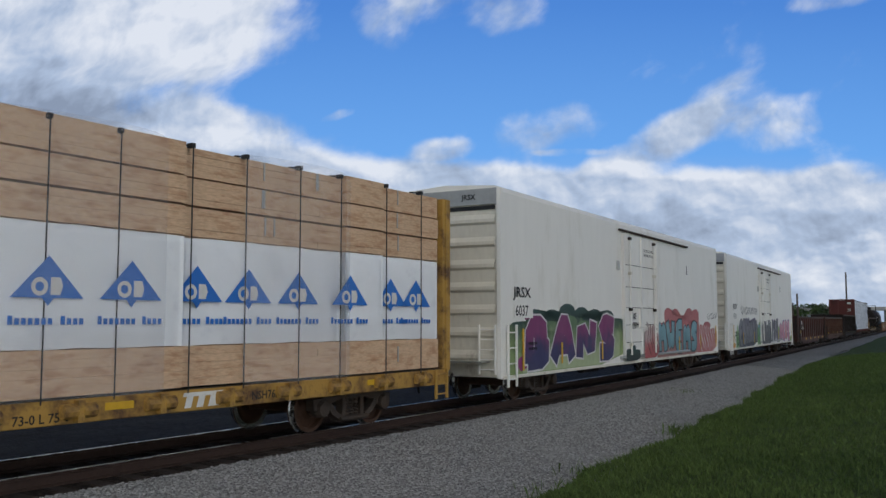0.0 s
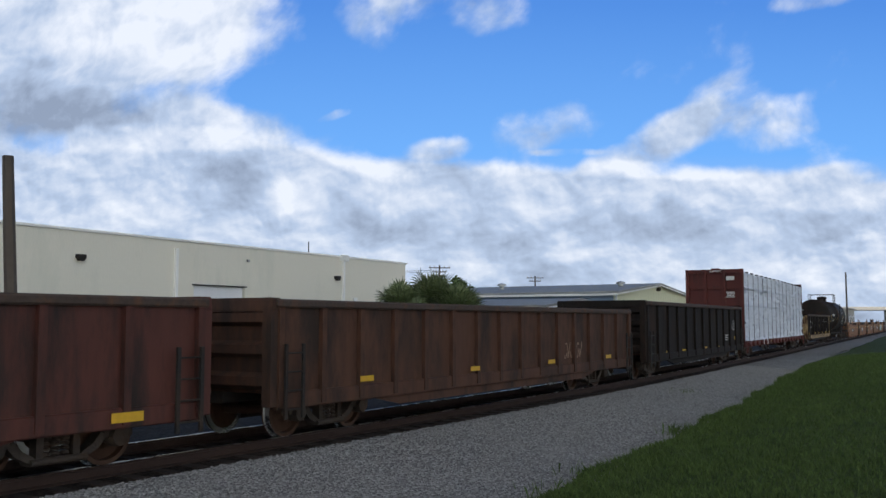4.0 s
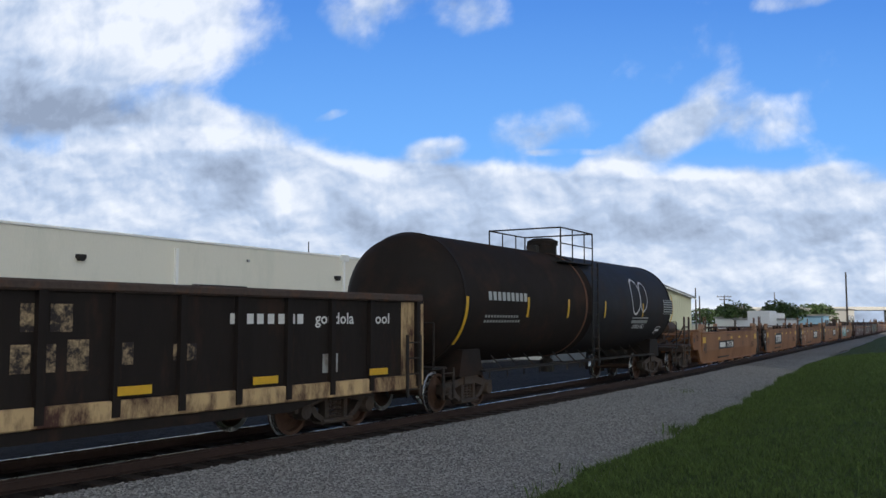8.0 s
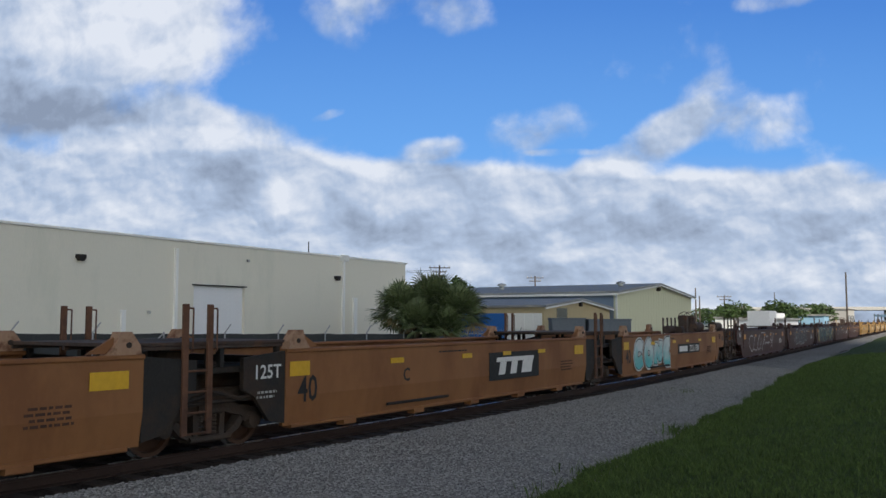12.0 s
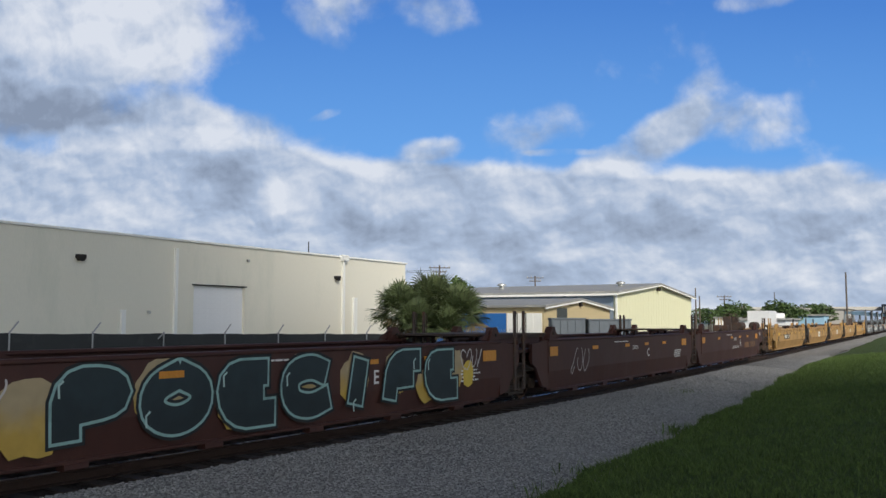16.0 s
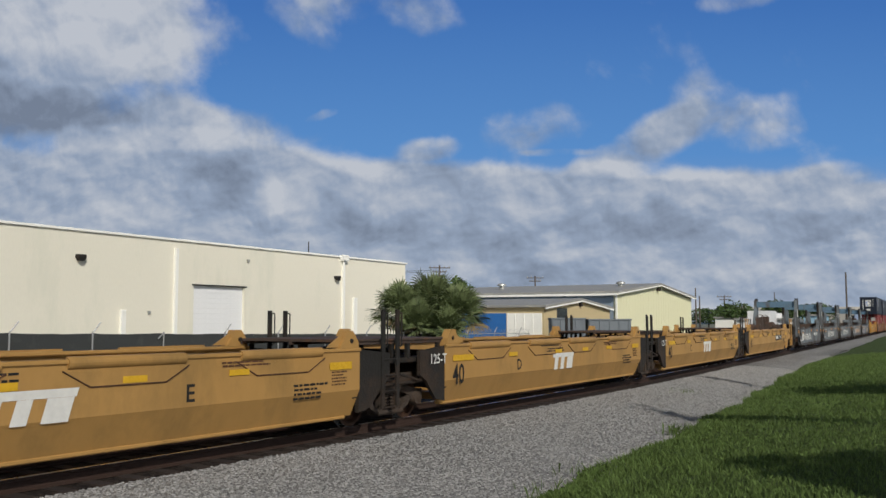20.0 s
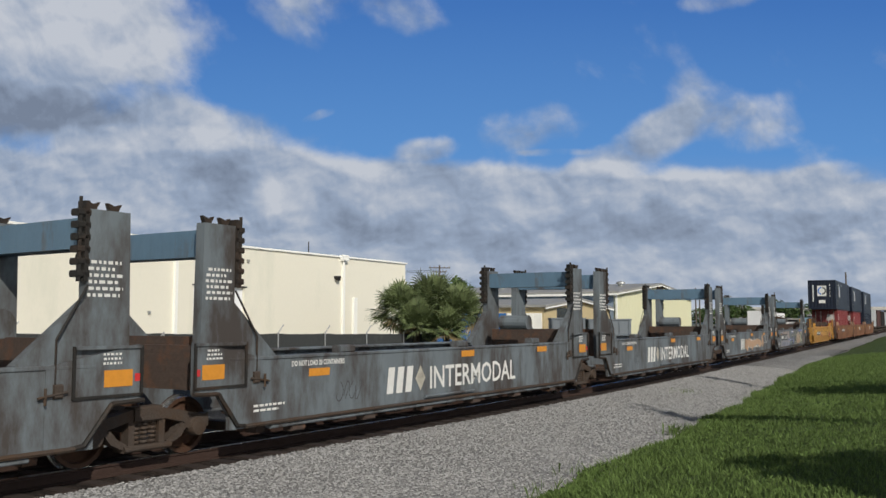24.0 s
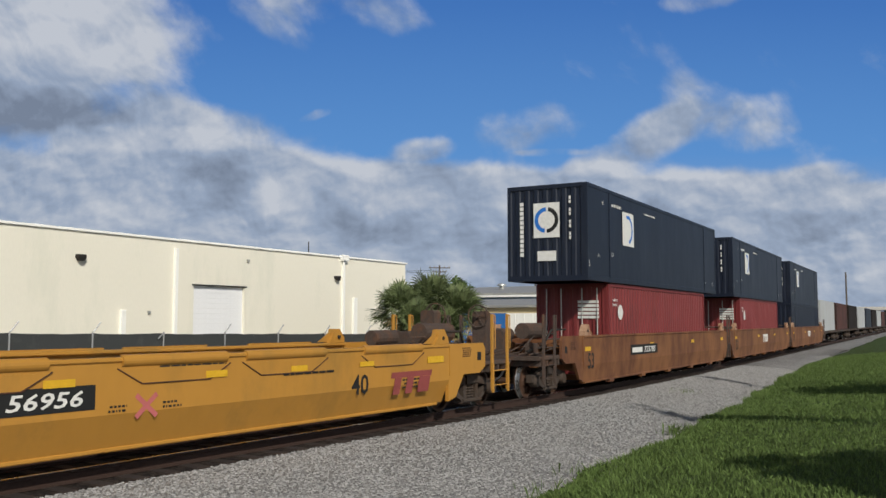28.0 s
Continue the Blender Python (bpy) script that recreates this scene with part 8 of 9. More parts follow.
for x in (10.42, 10.72, 11.12):
    for yv in (-1.45, -0.6):
        bent(bm, [(x, yv, 0.45), (x, yv, 3.6)], 0.022)
for z in (0.45, 0.9, 1.4, 1.9, 2.5, 3.0, 3.6):
    rod(bm, (10.42, -1.45, z), (11.12, -1.45, z), 0.016)
    rod(bm, (11.12, -1.45, z), (11.12, -0.6, z), 0.016)
part("end_cage_ladder", bm, M_CREAM, r2, "white caged end ladder")

# gondolas
g1, gh, gy = gondola(64.6, 81.4, 0.52, 2.32, M_GONRED, "dark oxide red gondola with rusty sides", 1.25)
plate(g1, "number_panel", -6.45, -5.3, 1.3, 2.1, -gy - 0.002, M_BLACK)
lettering(g1, "187559", -6.42, 1.38, -gy - 0.09, 0.24, M_WHITE, name="car_number", width=1.08)
for x in (-6.36, -6.16):
    plate(g1, "owner_mark", x, x + 0.15, 1.74, 2.0, -gy - 0.09, M_WHITE, "white owner initials drawn as bars")
plate(g1, "dark_patch", -5.0, -4.4, 1.35, 1.85, -gy - 0.003, M_BLACK)
for x in (-7.33, -4.18, -1.43, 1.15, 3.76, 6.6):
    sidebar(g1, x, x + 0.5, -gy - 0.09, 0.72 if x > -7 else 1.25, M_AMBER, 0.13 if x > -7 else 0.24)
bars(g1, -gh + 2.2, -gh + 3.3, 0.95, 1.15, -gy - 0.003, M_STEEL, 2, 4)
scrawl(g1, 1.2, 1.8, 0.75, 1.3, -gy - 0.004, (0.5, 0.48, 0.45), 8, 0.03, 2)
g2, h2, y2 = gondola(82.4, 99.2, 0.52, 2.34, M_GONRUST, "rust-brown gondola with dented sides")
for x in (-6, -2, 2, 6):
    sidebar(g2, x, x + 0.4, -y2 - 0.09, 0.95, M_AMBER, 0.1)
scrawl(g2, 3.2, 4.4, 0.95, 1.45, -y2 - 0.004, (0.3, 0.2, 0.13), 9, 0.03, 6)
g3, h3, y3 = gondola(100.4, 116.8, 0.55, 2.66, M_GONBLACK, "dull black high-sided gondola", 1.25)
for x in (-5.5, -3.2, 0.3, 2.6, 6.4):
    sidebar(g3, x, x + 0.5, -y3 - 0.005, 0.86 if x < 6 else 1.2, M_AMBER, 0.14)
bars(g3, 4.3, 5.2, 1.1, 1.4, -y3 - 0.003, M_WHITE, 3, 6)
scrawl(g3, 5.9, 6.7, 1.5, 2.1, -y3 - 0.004, (0.55, 0.55, 0.55), 7, 0.04, 3)
# loose posts standing in the first gondola
for x, head, top in ((-5.73, -5.33, 3.58), (-3.0, -3.32, 3.47), (-2.27, -2.94, 4.17), (-0.59, -0.79, 3.62), (1.96, 1.49, 3.92), (3.3, 2.91, 3.42), (6.23, 6.11, 4.28)):
    st = empty("timber_stake", None, "dark weathered stake leaning in the gondola", "stake", "stakes in the gondola")
    k = (head - x) / (top - 2.3)
    bm = B()
    rod(bm, (x - k * 1.35, 0.2, 0.95), (x, 0.2, 2.3), 0.085, 6)
    rod(bm, (x, 0.2, 2.3), (head, 0.2, top), 0.085, 6, 0.075)
    part("stake", bm, M_POLEWOOD, st)
    rolling(st, 73.0, gh - 1.95)

# white-wrapped lumber car
cb, ch = centerbeam(118.2, 140.6, M_CBRED, M_CBRED, "dark red centre-beam car stacked with white-wrapped lumber", 4.62)
cols = [-11.0, -8.2, -5.6, -3.1, -0.7, 1.7, 4.0, 6.3, 8.6, 11.0]
for i, (a, b) in enumerate(zip(cols, cols[1:])):
    zs = [1.03, 1.93, 2.83, 3.68, 4.46]
    for j in range(4):
        jump = 0.06 if (i // 3) % 2 else 0
        lumber_pack(a, b - 0.004, zs[j] - 0.05, zs[j + 1] - 0.012 + (jump if j == 3 else 0), -1.40 - 0.03 * ((i + j) % 2), -0.15, M_WRAP, 100 + i * 4 + j, "lumber pack in creased white wrap", True, 129.4, ch - 2.6)
for i in range(15):
    x = -10.5 + 1.5 * i
    bm = B()
    rod(bm, (x, -1.515, 0.95), (x, -1.515, 4.45), 0.011, 5)
    chamfer(bm, x - 0.03, x + 0.03, -1.53, -1.36, 4.42, 4.49, 0.01)
    part("tie_down_strap", bm, M_STRAP, cb, "black tie-down cable")
plate(cb, "number_plate_panel", -5.6, -4.0, 0.72, 0.96, -1.444, M_WHITE)
bars(cb, -1.5, -0.5, 0.74, 0.94, -1.444, M_WHITE, 2, 12)
for x in (-9.9, -2.9, 2.5, 7.0):
    sidebar(cb, x, x + 0.4, -1.444, 0.84, M_AMBER, 0.12)
bm = B()
box(bm, -ch - 0.165, -ch - 0.16, -1.0, -0.6, 4.05, 4.25)
part("end_notice", bm, M_WHITE, cb)
lettering(cb, "CAUTION", 0, 0, 0, 0.1, M_WHITE, name="end_word", width=0.55).matrix_basis = pose(-ch - 0.165, 0.2, 4.47, 90, 0, -90)
rnd = random.Random(12)
for z in (3.42, 3.34, 3.26, 3.18, 2.66, 2.57, 2.48, 2.39, 1.7, 1.6):
    bm = B()
    yv = -1.05 + rnd.uniform(0, 0.15)
    while yv < -0.62:
        w = rnd.uniform(0.04, 0.14)
        box(bm, -ch - 0.106, -ch - 0.1, yv, yv + w, z, z + 0.045)
        yv += w + 0.03
    part("stencil_line", bm, M_WHITE, cb)

# black gondola with peeling tan trim
g4, h4, y4 = gondola(142.6, 159.2, 0.62, 2.5, M_GONBLACK, "black gondola with peeling tan sills and corners", 1.5, lower=M_TANPAINT, end_mat=M_TANPAINT, stations=(-7.99, -6.95, -5.47, -4.4, -3.36, -2.34, -1.23, -0.1, 1.0, 2.1, 3.2, 4.3, 5.4, 6.5, 7.99))
for x, ch_ in ((-6.28, "3"), (-6.06, "4"), (-5.87, "0"), (-5.32, "2"), (-5.06, "2"), (-4.80, "9")):
    lettering(g4, ch_, x, 1.33, -y4 - 0.004, 0.25, M_WHITE, name="car_number")
for x, ch_ in ((-6.34, "G"), (-5.98, "O"), (-5.27, "N"), (-4.84, "X")):
    lettering(g4, ch_, x, 1.85, -y4 - 0.004, 0.24, M_WHITE, name="reporting_mark")
for x0, x1, z0, z1 in ((-0.35, -0.17, 1.85, 2.2), (0.05, 0.36, 1.85, 2.2), (-0.46, -0.2, 1.35, 1.7), (-0.05, 0.14, 1.35, 1.7), (0.3, 0.61, 1.35, 1.75), (1.04, 1.3, 1.4, 1.7), (1.98, 2.4, 1.42, 1.66), (-0.9, -0.65, 1.4, 2.0)):
    plate(g4, "letter_remnant", x0, x1, z0, z1, -y4 - 0.003, M_TANPEEL, "peeling remnant of a tan letter")
plate(g4, "pool_word_bar", 3.05, 4.65, 1.92, 2.12, -y4 - 0.0, M_GONBLACK)
for k, x0 in enumerate((3.05, 3.4, 3.62, 3.86, 4.1, 4.35, 4.55)):
    plate(g4, "worn_letter_bar", x0, x0 + 0.14, 1.94, 2.1, -y4 - 0.005, M_WHITE)
lettering(g4, "gondola", 5.0, 1.94, -y4 - 0.004, 0.2, M_WHITE, name="side_word", width=1.05)
lettering(g4, "pool", 6.5, 1.94, -y4 - 0.004, 0.2, M_WHITE, name="side_word", width=0.6)
plate(g4, "emblem", 5.2, 5.6, 1.1, 1.42, -y4 - 0.004, M_STEEL, "small square emblem")
plate(g4, "tan_patch", h4 - 0.55, h4 - 0.04, 0.95, 2.35, -y4 - 0.004, M_TANPAINT, "peeling tan paint patch")
plate(g4, "tan_patch", -h4 + 0.1, -h4 + 0.75, 0.95, 2.35, -y4 - 0.004, M_TANPAINT, "peeling tan paint patch")
for x in (-7.9, -4.22, -1.88, 1.0, 3.47, 6.4):
    sidebar(g4, x, x + 0.55, -y4 - 0.092, 1.06, M_AMBER, 0.12)

tank_car(159.6, 177.15, "black tank car with white ring mark and top platform")


# ---------------------------------------------------------------- articulated well cars, empty
def dress_well(e, half, y, kind, number, letter, seed, logo=True, zt=1.53):
    yel = kind == "yellow"
    strip = [(-half + (0.3 if yel else 0.08), 0.9 if yel else 0.5, 0.13 if yel else 0.24), (-half * 0.53, 0.45, 0.1), (-half * 0.1, 0.42, 0.1), (half * 0.2, 0.4, 0.09), (half * 0.5, 0.42, 0.09), (half - 0.85, 0.6, 0.13 if yel else 0.24)]
    for x, w, h in strip:
        sidebar(e, x, x + w, -y - 0.016, zt - 0.33 if h > 0.2 else zt - 0.3, M_AMBERDARK if kind == "maroon" else M_AMBER, h)
    col = M_WHITE if kind == "maroon" else M_BLACK
    lettering(e, letter, (-half * 0.46 if letter in "CD" else half * 0.37) if kind != "maroon" else half * 0.24, 0.82, -y - 0.003, 0.26, col, name="unit_letter")
    bars(e, -half * 0.25, -half * 0.02, 1.32, 1.38, -y - 0.003, col, 1, seed)
    bars(e, half * 0.72, half * 0.86, 0.66, 0.95, -y - 0.003, col if kind != "orange" else M_GONRUST, 4, seed + 1) if seed != 74 else None
    part("step_ledge", bent(B(), [(-half * 0.55, -y - 0.03, 0.42), (-half * 0.2, -y - 0.03, 0.42)], 0.03), M_BLACKSTEEL if kind == "orange" else col if kind == "maroon" else M_YELLOW, e) if kind == "orange" else None


for i, (a, b) in enumerate(((180.8, 193.5), (196.7, 209.1), (212.2, 224.6), (227.4, 240.0), (243.0, 255.7))):
    e, hf, y = well_unit(a, b, M_ORANGE, "faded orange well car unit with dark end plates", "orange well car", i == 0, i == 4, 1.6, 1.6, "40", (i > 0, i < 4), flare=False)
    dress_well(e, hf, y, "orange", "", "AEDCB"[i], 40 + i)
    if i in (1, 2, 3):
        x = -3.05 if i == 1 else 0.75
        plate(e, "mark_panel", x - 0.15, x + 2.45, 0.62, 1.26, -y - 0.004, M_BLACK, "black panel")
        letter_slabs(e, x + 0.1, 0.74, 1.95, 0.4, -y - 0.009, M_WHITE, 0)
        lettering(e, "125T", -hf - 0.76, 1.08, -y - 0.004, 0.22, M_WHITE, name="capacity")
        bars(e, -hf - 0.7, -hf - 0.2, 0.75, 0.9, -y - 0.004, M_STEEL, 2, i)
    else:
        x = -3.15 if i == 0 else 0.1
        plate(e, "number_panel", x, x + 3.25, 0.76, 1.12, -y - 0.004, M_BLACK, "black number panel")
        lettering(e, "751138", x + 1.65, 0.82, -y - 0.009, 0.24, M_WHITE, 0.2, 1.45, name="car_number")
        plate(e, "owner_mark", x + 0.2, x + 1.35, 0.84, 1.04, -y - 0.009, M_WHITE, "white owner initials drawn as a bar")
    if i == 2:
        for cx in (-4.72, -4.2):
            bm = B()
            stroke(bm, [(cx + 0.26 * math.cos(0.4 * q), 1.0 + 0.26 * math.sin(0.4 * q)) for q in range(17)], 0.03, -y - 0.004)
            part("chalk_ring", bm, M_WHITE, e)
        bm = B()
        stroke(bm, [(-4.66, 0.8), (-4.44, 0.36), (-4.22, 0.8)], 0.03, -y - 0.004)
        part("chalk_line", bm, M_WHITE, e)
    if i == 4:
        graffiti(e, "CONE", -5.25, -0.9, 0.36, 1.46, -y - 0.006, (0.10, 0.42, 0.42), (0.55, 0.60, 0.58), (0.02, 0.03, 0.03), 61, 0.035, 0.36, 1, None, (0.55, 0.56, 0.54), 0.05)

MARO = ((261.9, 275.4), (278.2, 291.2), (294.0, 307.0), (309.6, 322.9), (325.1, 338.25))
for i, (a, b) in enumerate(MARO):
    e, hf, y = well_unit(a, b, M_MAROON, "dark maroon well car unit with yellow reflectors", "maroon well car", i == 0, i == 4, 1.45, 1.45, "", (False, False), flare=False, zb=0.22)
    dress_well(e, hf, y, "maroon", "", "ADECB"[i], 70 + i)
    lettering(e, "LD LMT 122300 PER UNIT", -0.3, 0.72 if i != 3 else 1.2, -y - 0.003, 0.1, M_WHITE, name="load_line") if i in (0, 4) else None
    if i == 4:
        lettering(e, "270558", 4.13, 0.68, -y - 0.003, 0.26, M_TANLETTER, name="car_number", width=1.45)
        letter_slabs(e, 2.75, 0.68, 1.15, 0.26, -y - 0.003, M_TANLETTER, 2)
    lettering(e, "270558", 0.1, 1.08, -y - 0.003, 0.13, M_WHITE, name="car_number") if i != 2 else None
    if i == 0:
        scrawl(e, -5.2, -0.2, 0.35, 1.35, -y - 0.004, (0.6, 0.58, 0.56), 14, 0.045, 4)
        scrawl(e, 1.5, 2.65, 0.45, 1.4, -y - 0.004, (0.6, 0.58, 0.56), 17, 0.045, 2)
    if i == 1:
        graffiti(e, "SAEA", -3.75, 2.05, 0.33, 1.46, -y - 0.006, (0.022, 0.02, 0.022), (0.03, 0.026, 0.028), (0.58, 0.57, 0.56), 15, 0.032, 0.30, 1, (0.58, 0.57, 0.56), None, 0.3)
        scrawl(e, -4.7, -3.6, 0.6, 1.3, -y - 0.004, (0.4, 0.36, 0.38), 18, 0.025, 2)
        lettering(e, "2016", -4.6, 1.08, -y - 0.004, 0.09, M_WHITE, 0.2, name="spray_words")
        lettering(e, "NEXT TIME...", 2.2, 1.2, -y - 0.004, 0.16, M_WHITE, 0.2, name="spray_words")
    if i == 2:
        for bx, bz, bw_, bh_, sd in ((-5.35, 0.8, 0.5, 0.5, 1), (-3.35, 0.95, 0.5, 0.5, 2), (-1.9, 0.75, 0.4, 0.42, 3), (-0.35, 1.0, 0.45, 0.45, 4), (1.0, 0.9, 0.4, 0.5, 5), (2.3, 1.0, 0.4, 0.42, 6), (3.4, 0.7, 0.45, 0.36, 7), (4.5, 0.95, 0.3, 0.45, 8)):
            bm = B()
            sheet(bm, blob(18, bx, bz, bw_, bh_, random.Random(sd), 0.12, 0.9), -y - 0.005)
            part("tan_patch", bm, fade_paint((0.46, 0.30, 0.06), (0.40, 0.31, 0.18), 0.4, 1.3), e)
        graffiti(e, "POECIFE", -5.2, 4.6, 0.31, 1.46, -y - 0.009, (0.013, 0.022, 0.026), (0.018, 0.032, 0.038), (0.26, 0.42, 0.40), 16, 0.042, 0.44, 1, (0.40, 0.55, 0.52), (0.012, 0.016, 0.018), 0.14)
        bm = B()
        sheet(bm, blob(16, 5.0, 0.85, 0.22, 0.28, random.Random(3), 0.08), -y - 0.012)
        part("yellow_spot", bm, ink((0.60, 0.42, 0.06)), e)
        scrawl(e, -6.3, -5.7, 1.0, 1.35, -y - 0.012, (0.55, 0.52, 0.50), 65, 0.03, 3)
        scrawl(e, 4.7, 5.6, 0.9, 1.42, -y - 0.013, (0.55, 0.52, 0.50), 66, 0.028, 4)
    if i == 3:
        scrawl(e, -5.1, -3.8, 0.5, 1.35, -y - 0.004, (0.5, 0.48, 0.46), 20, 0.03, 3)

YEL = ((345.0, 358.1), (361.0, 373.8), (376.7, 389.2), (392.1, 405.0), (407.9, 421.2))
for i, (a, b) in enumerate(YEL):
    e, hf, y = well_unit(a, b, M_YELLOW, "yellow well car unit with black end plates", "yellow well car", i == 0, i == 4, 1.5, 1.5, "40", (i > 0, i < 4), zt=1.5)
    dress_well(e, hf, y, "yellow", "", "AEDCB"[i], 90 + i, zt=1.5)
    if i in (1, 2, 3):
        x = -0.85
        letter_slabs(e, x, 0.72, 1.35, 0.42, -y - 0.008, M_WHITE, 0)
        lettering(e, "125-T", -hf - 0.62, 1.12, -y - 0.004, 0.2, M_WHITE, name="capacity")
    else:
        x = -3.6 if i == 0 else 2.0
        plate(e, "number_panel", x, x + 2.3, 0.86, 1.16, -y - 0.004, M_BLACK, "black number panel")
        lettering(e, "742878", x + 1.1, 0.92, -y - 0.009, 0.19, M_WHITE, 0.2, 1.05, name="car_number")
        plate(e, "owner_mark", x + 0.15, x + 0.95, 0.93, 1.1, -y - 0.009, M_WHITE, "white owner initials drawn as a bar")
    bars(e, -1.2, 0.0, 1.18, 1.3, -y - 0.014, M_BLACK, 2, 5 + i)
    bars(e, hf - 0.8, hf - 0.35, 0.85, 1.12, -y - 0.003, M_GONRUST, 5, 8 + i)
    bars(e, hf - 3.4, hf - 2.2, 1.28, 1.38, -y - 0.014, M_GONRUST, 2, 28 + i)

# ---------------------------------------------------------------- blue-grey stack car with gantries
CSX = tuple((427.275 + 15.47 * k, 440.425 + 15.47 * k) for k in range(5))
for i, (a, b) in enumerate(CSX):
    e, hf, y = stack_unit(a, b, "blue-grey stack car unit with tall end gantries" if i < 4 else "rusty blue-grey stack car unit covered with graffiti", i == 0, i == 4, 2.32)
    if i < 4:
        x = (-5.0, -2.48, -2.57, -2.46, 0)[i]
        lettering(e, "INTERMODAL", x + 1.5, 0.62, -y - 0.004, 0.46, M_WHITE, name="side_word", width=3.8, bold=0.008)
        letter_slabs(e, x, 0.60, 0.95, 0.50, -y - 0.006, M_WHITE, 1)
        bm = B()
        prism(bm, ((x + 1.0, 0.85), (x + 1.18, 0.60), (x + 1.36, 0.85), (x + 1.18, 1.10)), -y - 0.006, -y - 0.002)
        part("company_mark", bm, ink((0.46, 0.43, 0.36)), e, "plain beige diamond of a company mark")
    if i in (0, 4):
        xx, lift = (3.05, 0.0) if i == 0 else (-3.9, 0.034)
        if i == 4:
            plate(e, "number_panel", xx - 1.1, xx + 1.5, 0.8, 1.16, -y - lift, M_BLACK)
        lettering(e, "620017", xx + 0.1, 0.86, -y - lift - 0.009, 0.24, M_WHITE, name="car_number", width=1.35)
        plate(e, "owner_mark", xx - 0.95, xx - 0.1, 0.89, 1.07, -y - lift - 0.006, M_WHITE, "white owner initials drawn as a bar")
    scrawl(e, -hf + 2.6, -hf + 3.3, 0.55, 0.95, -y - 0.004, (0.05, 0.05, 0.055), 40 + i, 0.018, 4)
    if i == 3:
        for q_ in range(7):
            rr_ = random.Random(80 + q_)
            bm = B()
            sheet(bm, blob(14, -0.9 + 0.78 * q_, 0.85 + rr_.uniform(-0.12, 0.12), rr_.uniform(0.3, 0.55), rr_.uniform(0.16, 0.34), rr_, 0.3, 0.9), -y - 0.010 - 0.0006 * q_)
            part("overpaint_patch", bm, ink((0.42, 0.27, 0.17)), e, "peach overpaint smear")
        scrawl(e, 4.3, 5.6, 0.7, 1.3, -y - 0.012, (0.5, 0.48, 0.45), 44, 0.03, 3)
    if i == 4:
        spray_cloud(e, -4.90, -1.00, 0.36, 1.40, -y - 0.004, (0.24, 0.23, 0.24), (0.36, 0.27, 0.20), 45, 5)
        graffiti(e, "AEB", -4.50, -1.10, 0.40, 1.38, -y - 0.008, (0.22, 0.23, 0.27), (0.34, 0.27, 0.22), (0.045, 0.06, 0.13), 45, 0.045, 0.32, 1, None, None, 0.15)
        graffiti(e, "FUNT", -0.20, 2.30, 0.36, 1.38, -y - 0.008, (0.05, 0.055, 0.065), (0.075, 0.08, 0.09), (0.50, 0.48, 0.36), 46, 0.04, 0.36, 1)
        spray_cloud(e, 2.25, 4.00, 0.5, 1.32, -y - 0.006, (0.36, 0.24, 0.16), (0.42, 0.33, 0.24), 48, 4)
        scrawl(e, 2.40, 3.75, 0.65, 1.1, -y - 0.01, (0.12, 0.06, 0.04), 48, 0.022, 4)
        graffiti(e, "K", 3.90, 5.05, 0.40, 1.38, -y - 0.012, (0.36, 0.36, 0.28), (0.40, 0.38, 0.28), (0.02, 0.025, 0.03), 49, 0.06, 0.22, 0)
        navy = ink((0.025, 0.06, 0.25))
        for x0, x1, z0, z1, words in ((-1.8, -0.35, 0.72, 0.86, "LD LIMIT 96000 PER UNIT"), (3.15, 5.02, 1.26, 1.4, "DO NOT LOAD 20 FT CONTAINER"), (-0.46, 0.49, 1.2, 1.38, "")):
            pl = plate(e, "blue_notice", x0, x1, z0, z1, -y - 0.034, navy, "blue notice plate")
            if words:
                lettering(pl, words, x0 + 0.06, z0 + 0.035, -y - 0.0395, 0.07, M_WHITE, name="notice_line", width=x1 - x0 - 0.12, bold=0.002)
            else:
                plate(pl, "number_bar", x0 + 0.08, x1 - 0.1, z0 + 0.05, z1 - 0.05, -y - 0.0395, M_WHITE)
        seal = B()
        turned(seal, ((0.01, -0.006), (0.21, -0.004), (0.21, 0.0)), 0.42, -y - 0.036, 0.72, "Y", 20)
        part("round_seal", seal, navy, e, "round blue plate mark")
        bars(e, 0.30, 0.54, 0.6, 0.84, -y - 0.043, M_WHITE, 3, 77)
        scrawl(e, 5.35, 6.00, 0.45, 1.1, -y - 0.02, (0.28, 0.11, 0.05), 78, 0.05, 3)
        lettering(e, "HATER", 6.45, 1.78, -1.424, 0.16, M_WHITE, 0.2, 0.5, name="spray_words")

# ---------------------------------------------------------------- single yellow well car
e, hf, y = well_unit(509.0, 521.3, M_YELLOWNEW, "clean bright yellow single well car", "single well car", True, True, 1.5, 1.5, "", (False, False), zt=1.5)
dress_well(e, hf, y, "yellow", "", "", 120, zt=1.5)
plate(e, "number_panel", -4.95, -2.5, 0.84, 1.16, -y - 0.004, M_BLACK, "black number panel")
lettering(e, "56956", -3.75, 0.9, -y - 0.009, 0.2, M_WHITE, 0.2, 1.05, name="car_number")
plate(e, "owner_mark", -4.8, -4.0, 0.92, 1.1, -y - 0.009, M_WHITE, "white owner initials drawn as a bar")
bm = B()
for p, q in (((-1.85, 0.68), (-1.5, 0.98)), ((-1.85, 0.98), (-1.5, 0.68))):
    stroke(bm, [p, q], 0.07, -y - 0.004)
part("cross_mark", bm, ink((0.45, 0.12, 0.12)), e)
bars(e, -2.3, -1.95, 0.76, 0.88, -y - 0.003, M_BLACK, 2, 3)
bars(e, -1.4, -1.05, 0.76, 0.88, -y - 0.003, M_BLACK, 2, 4)
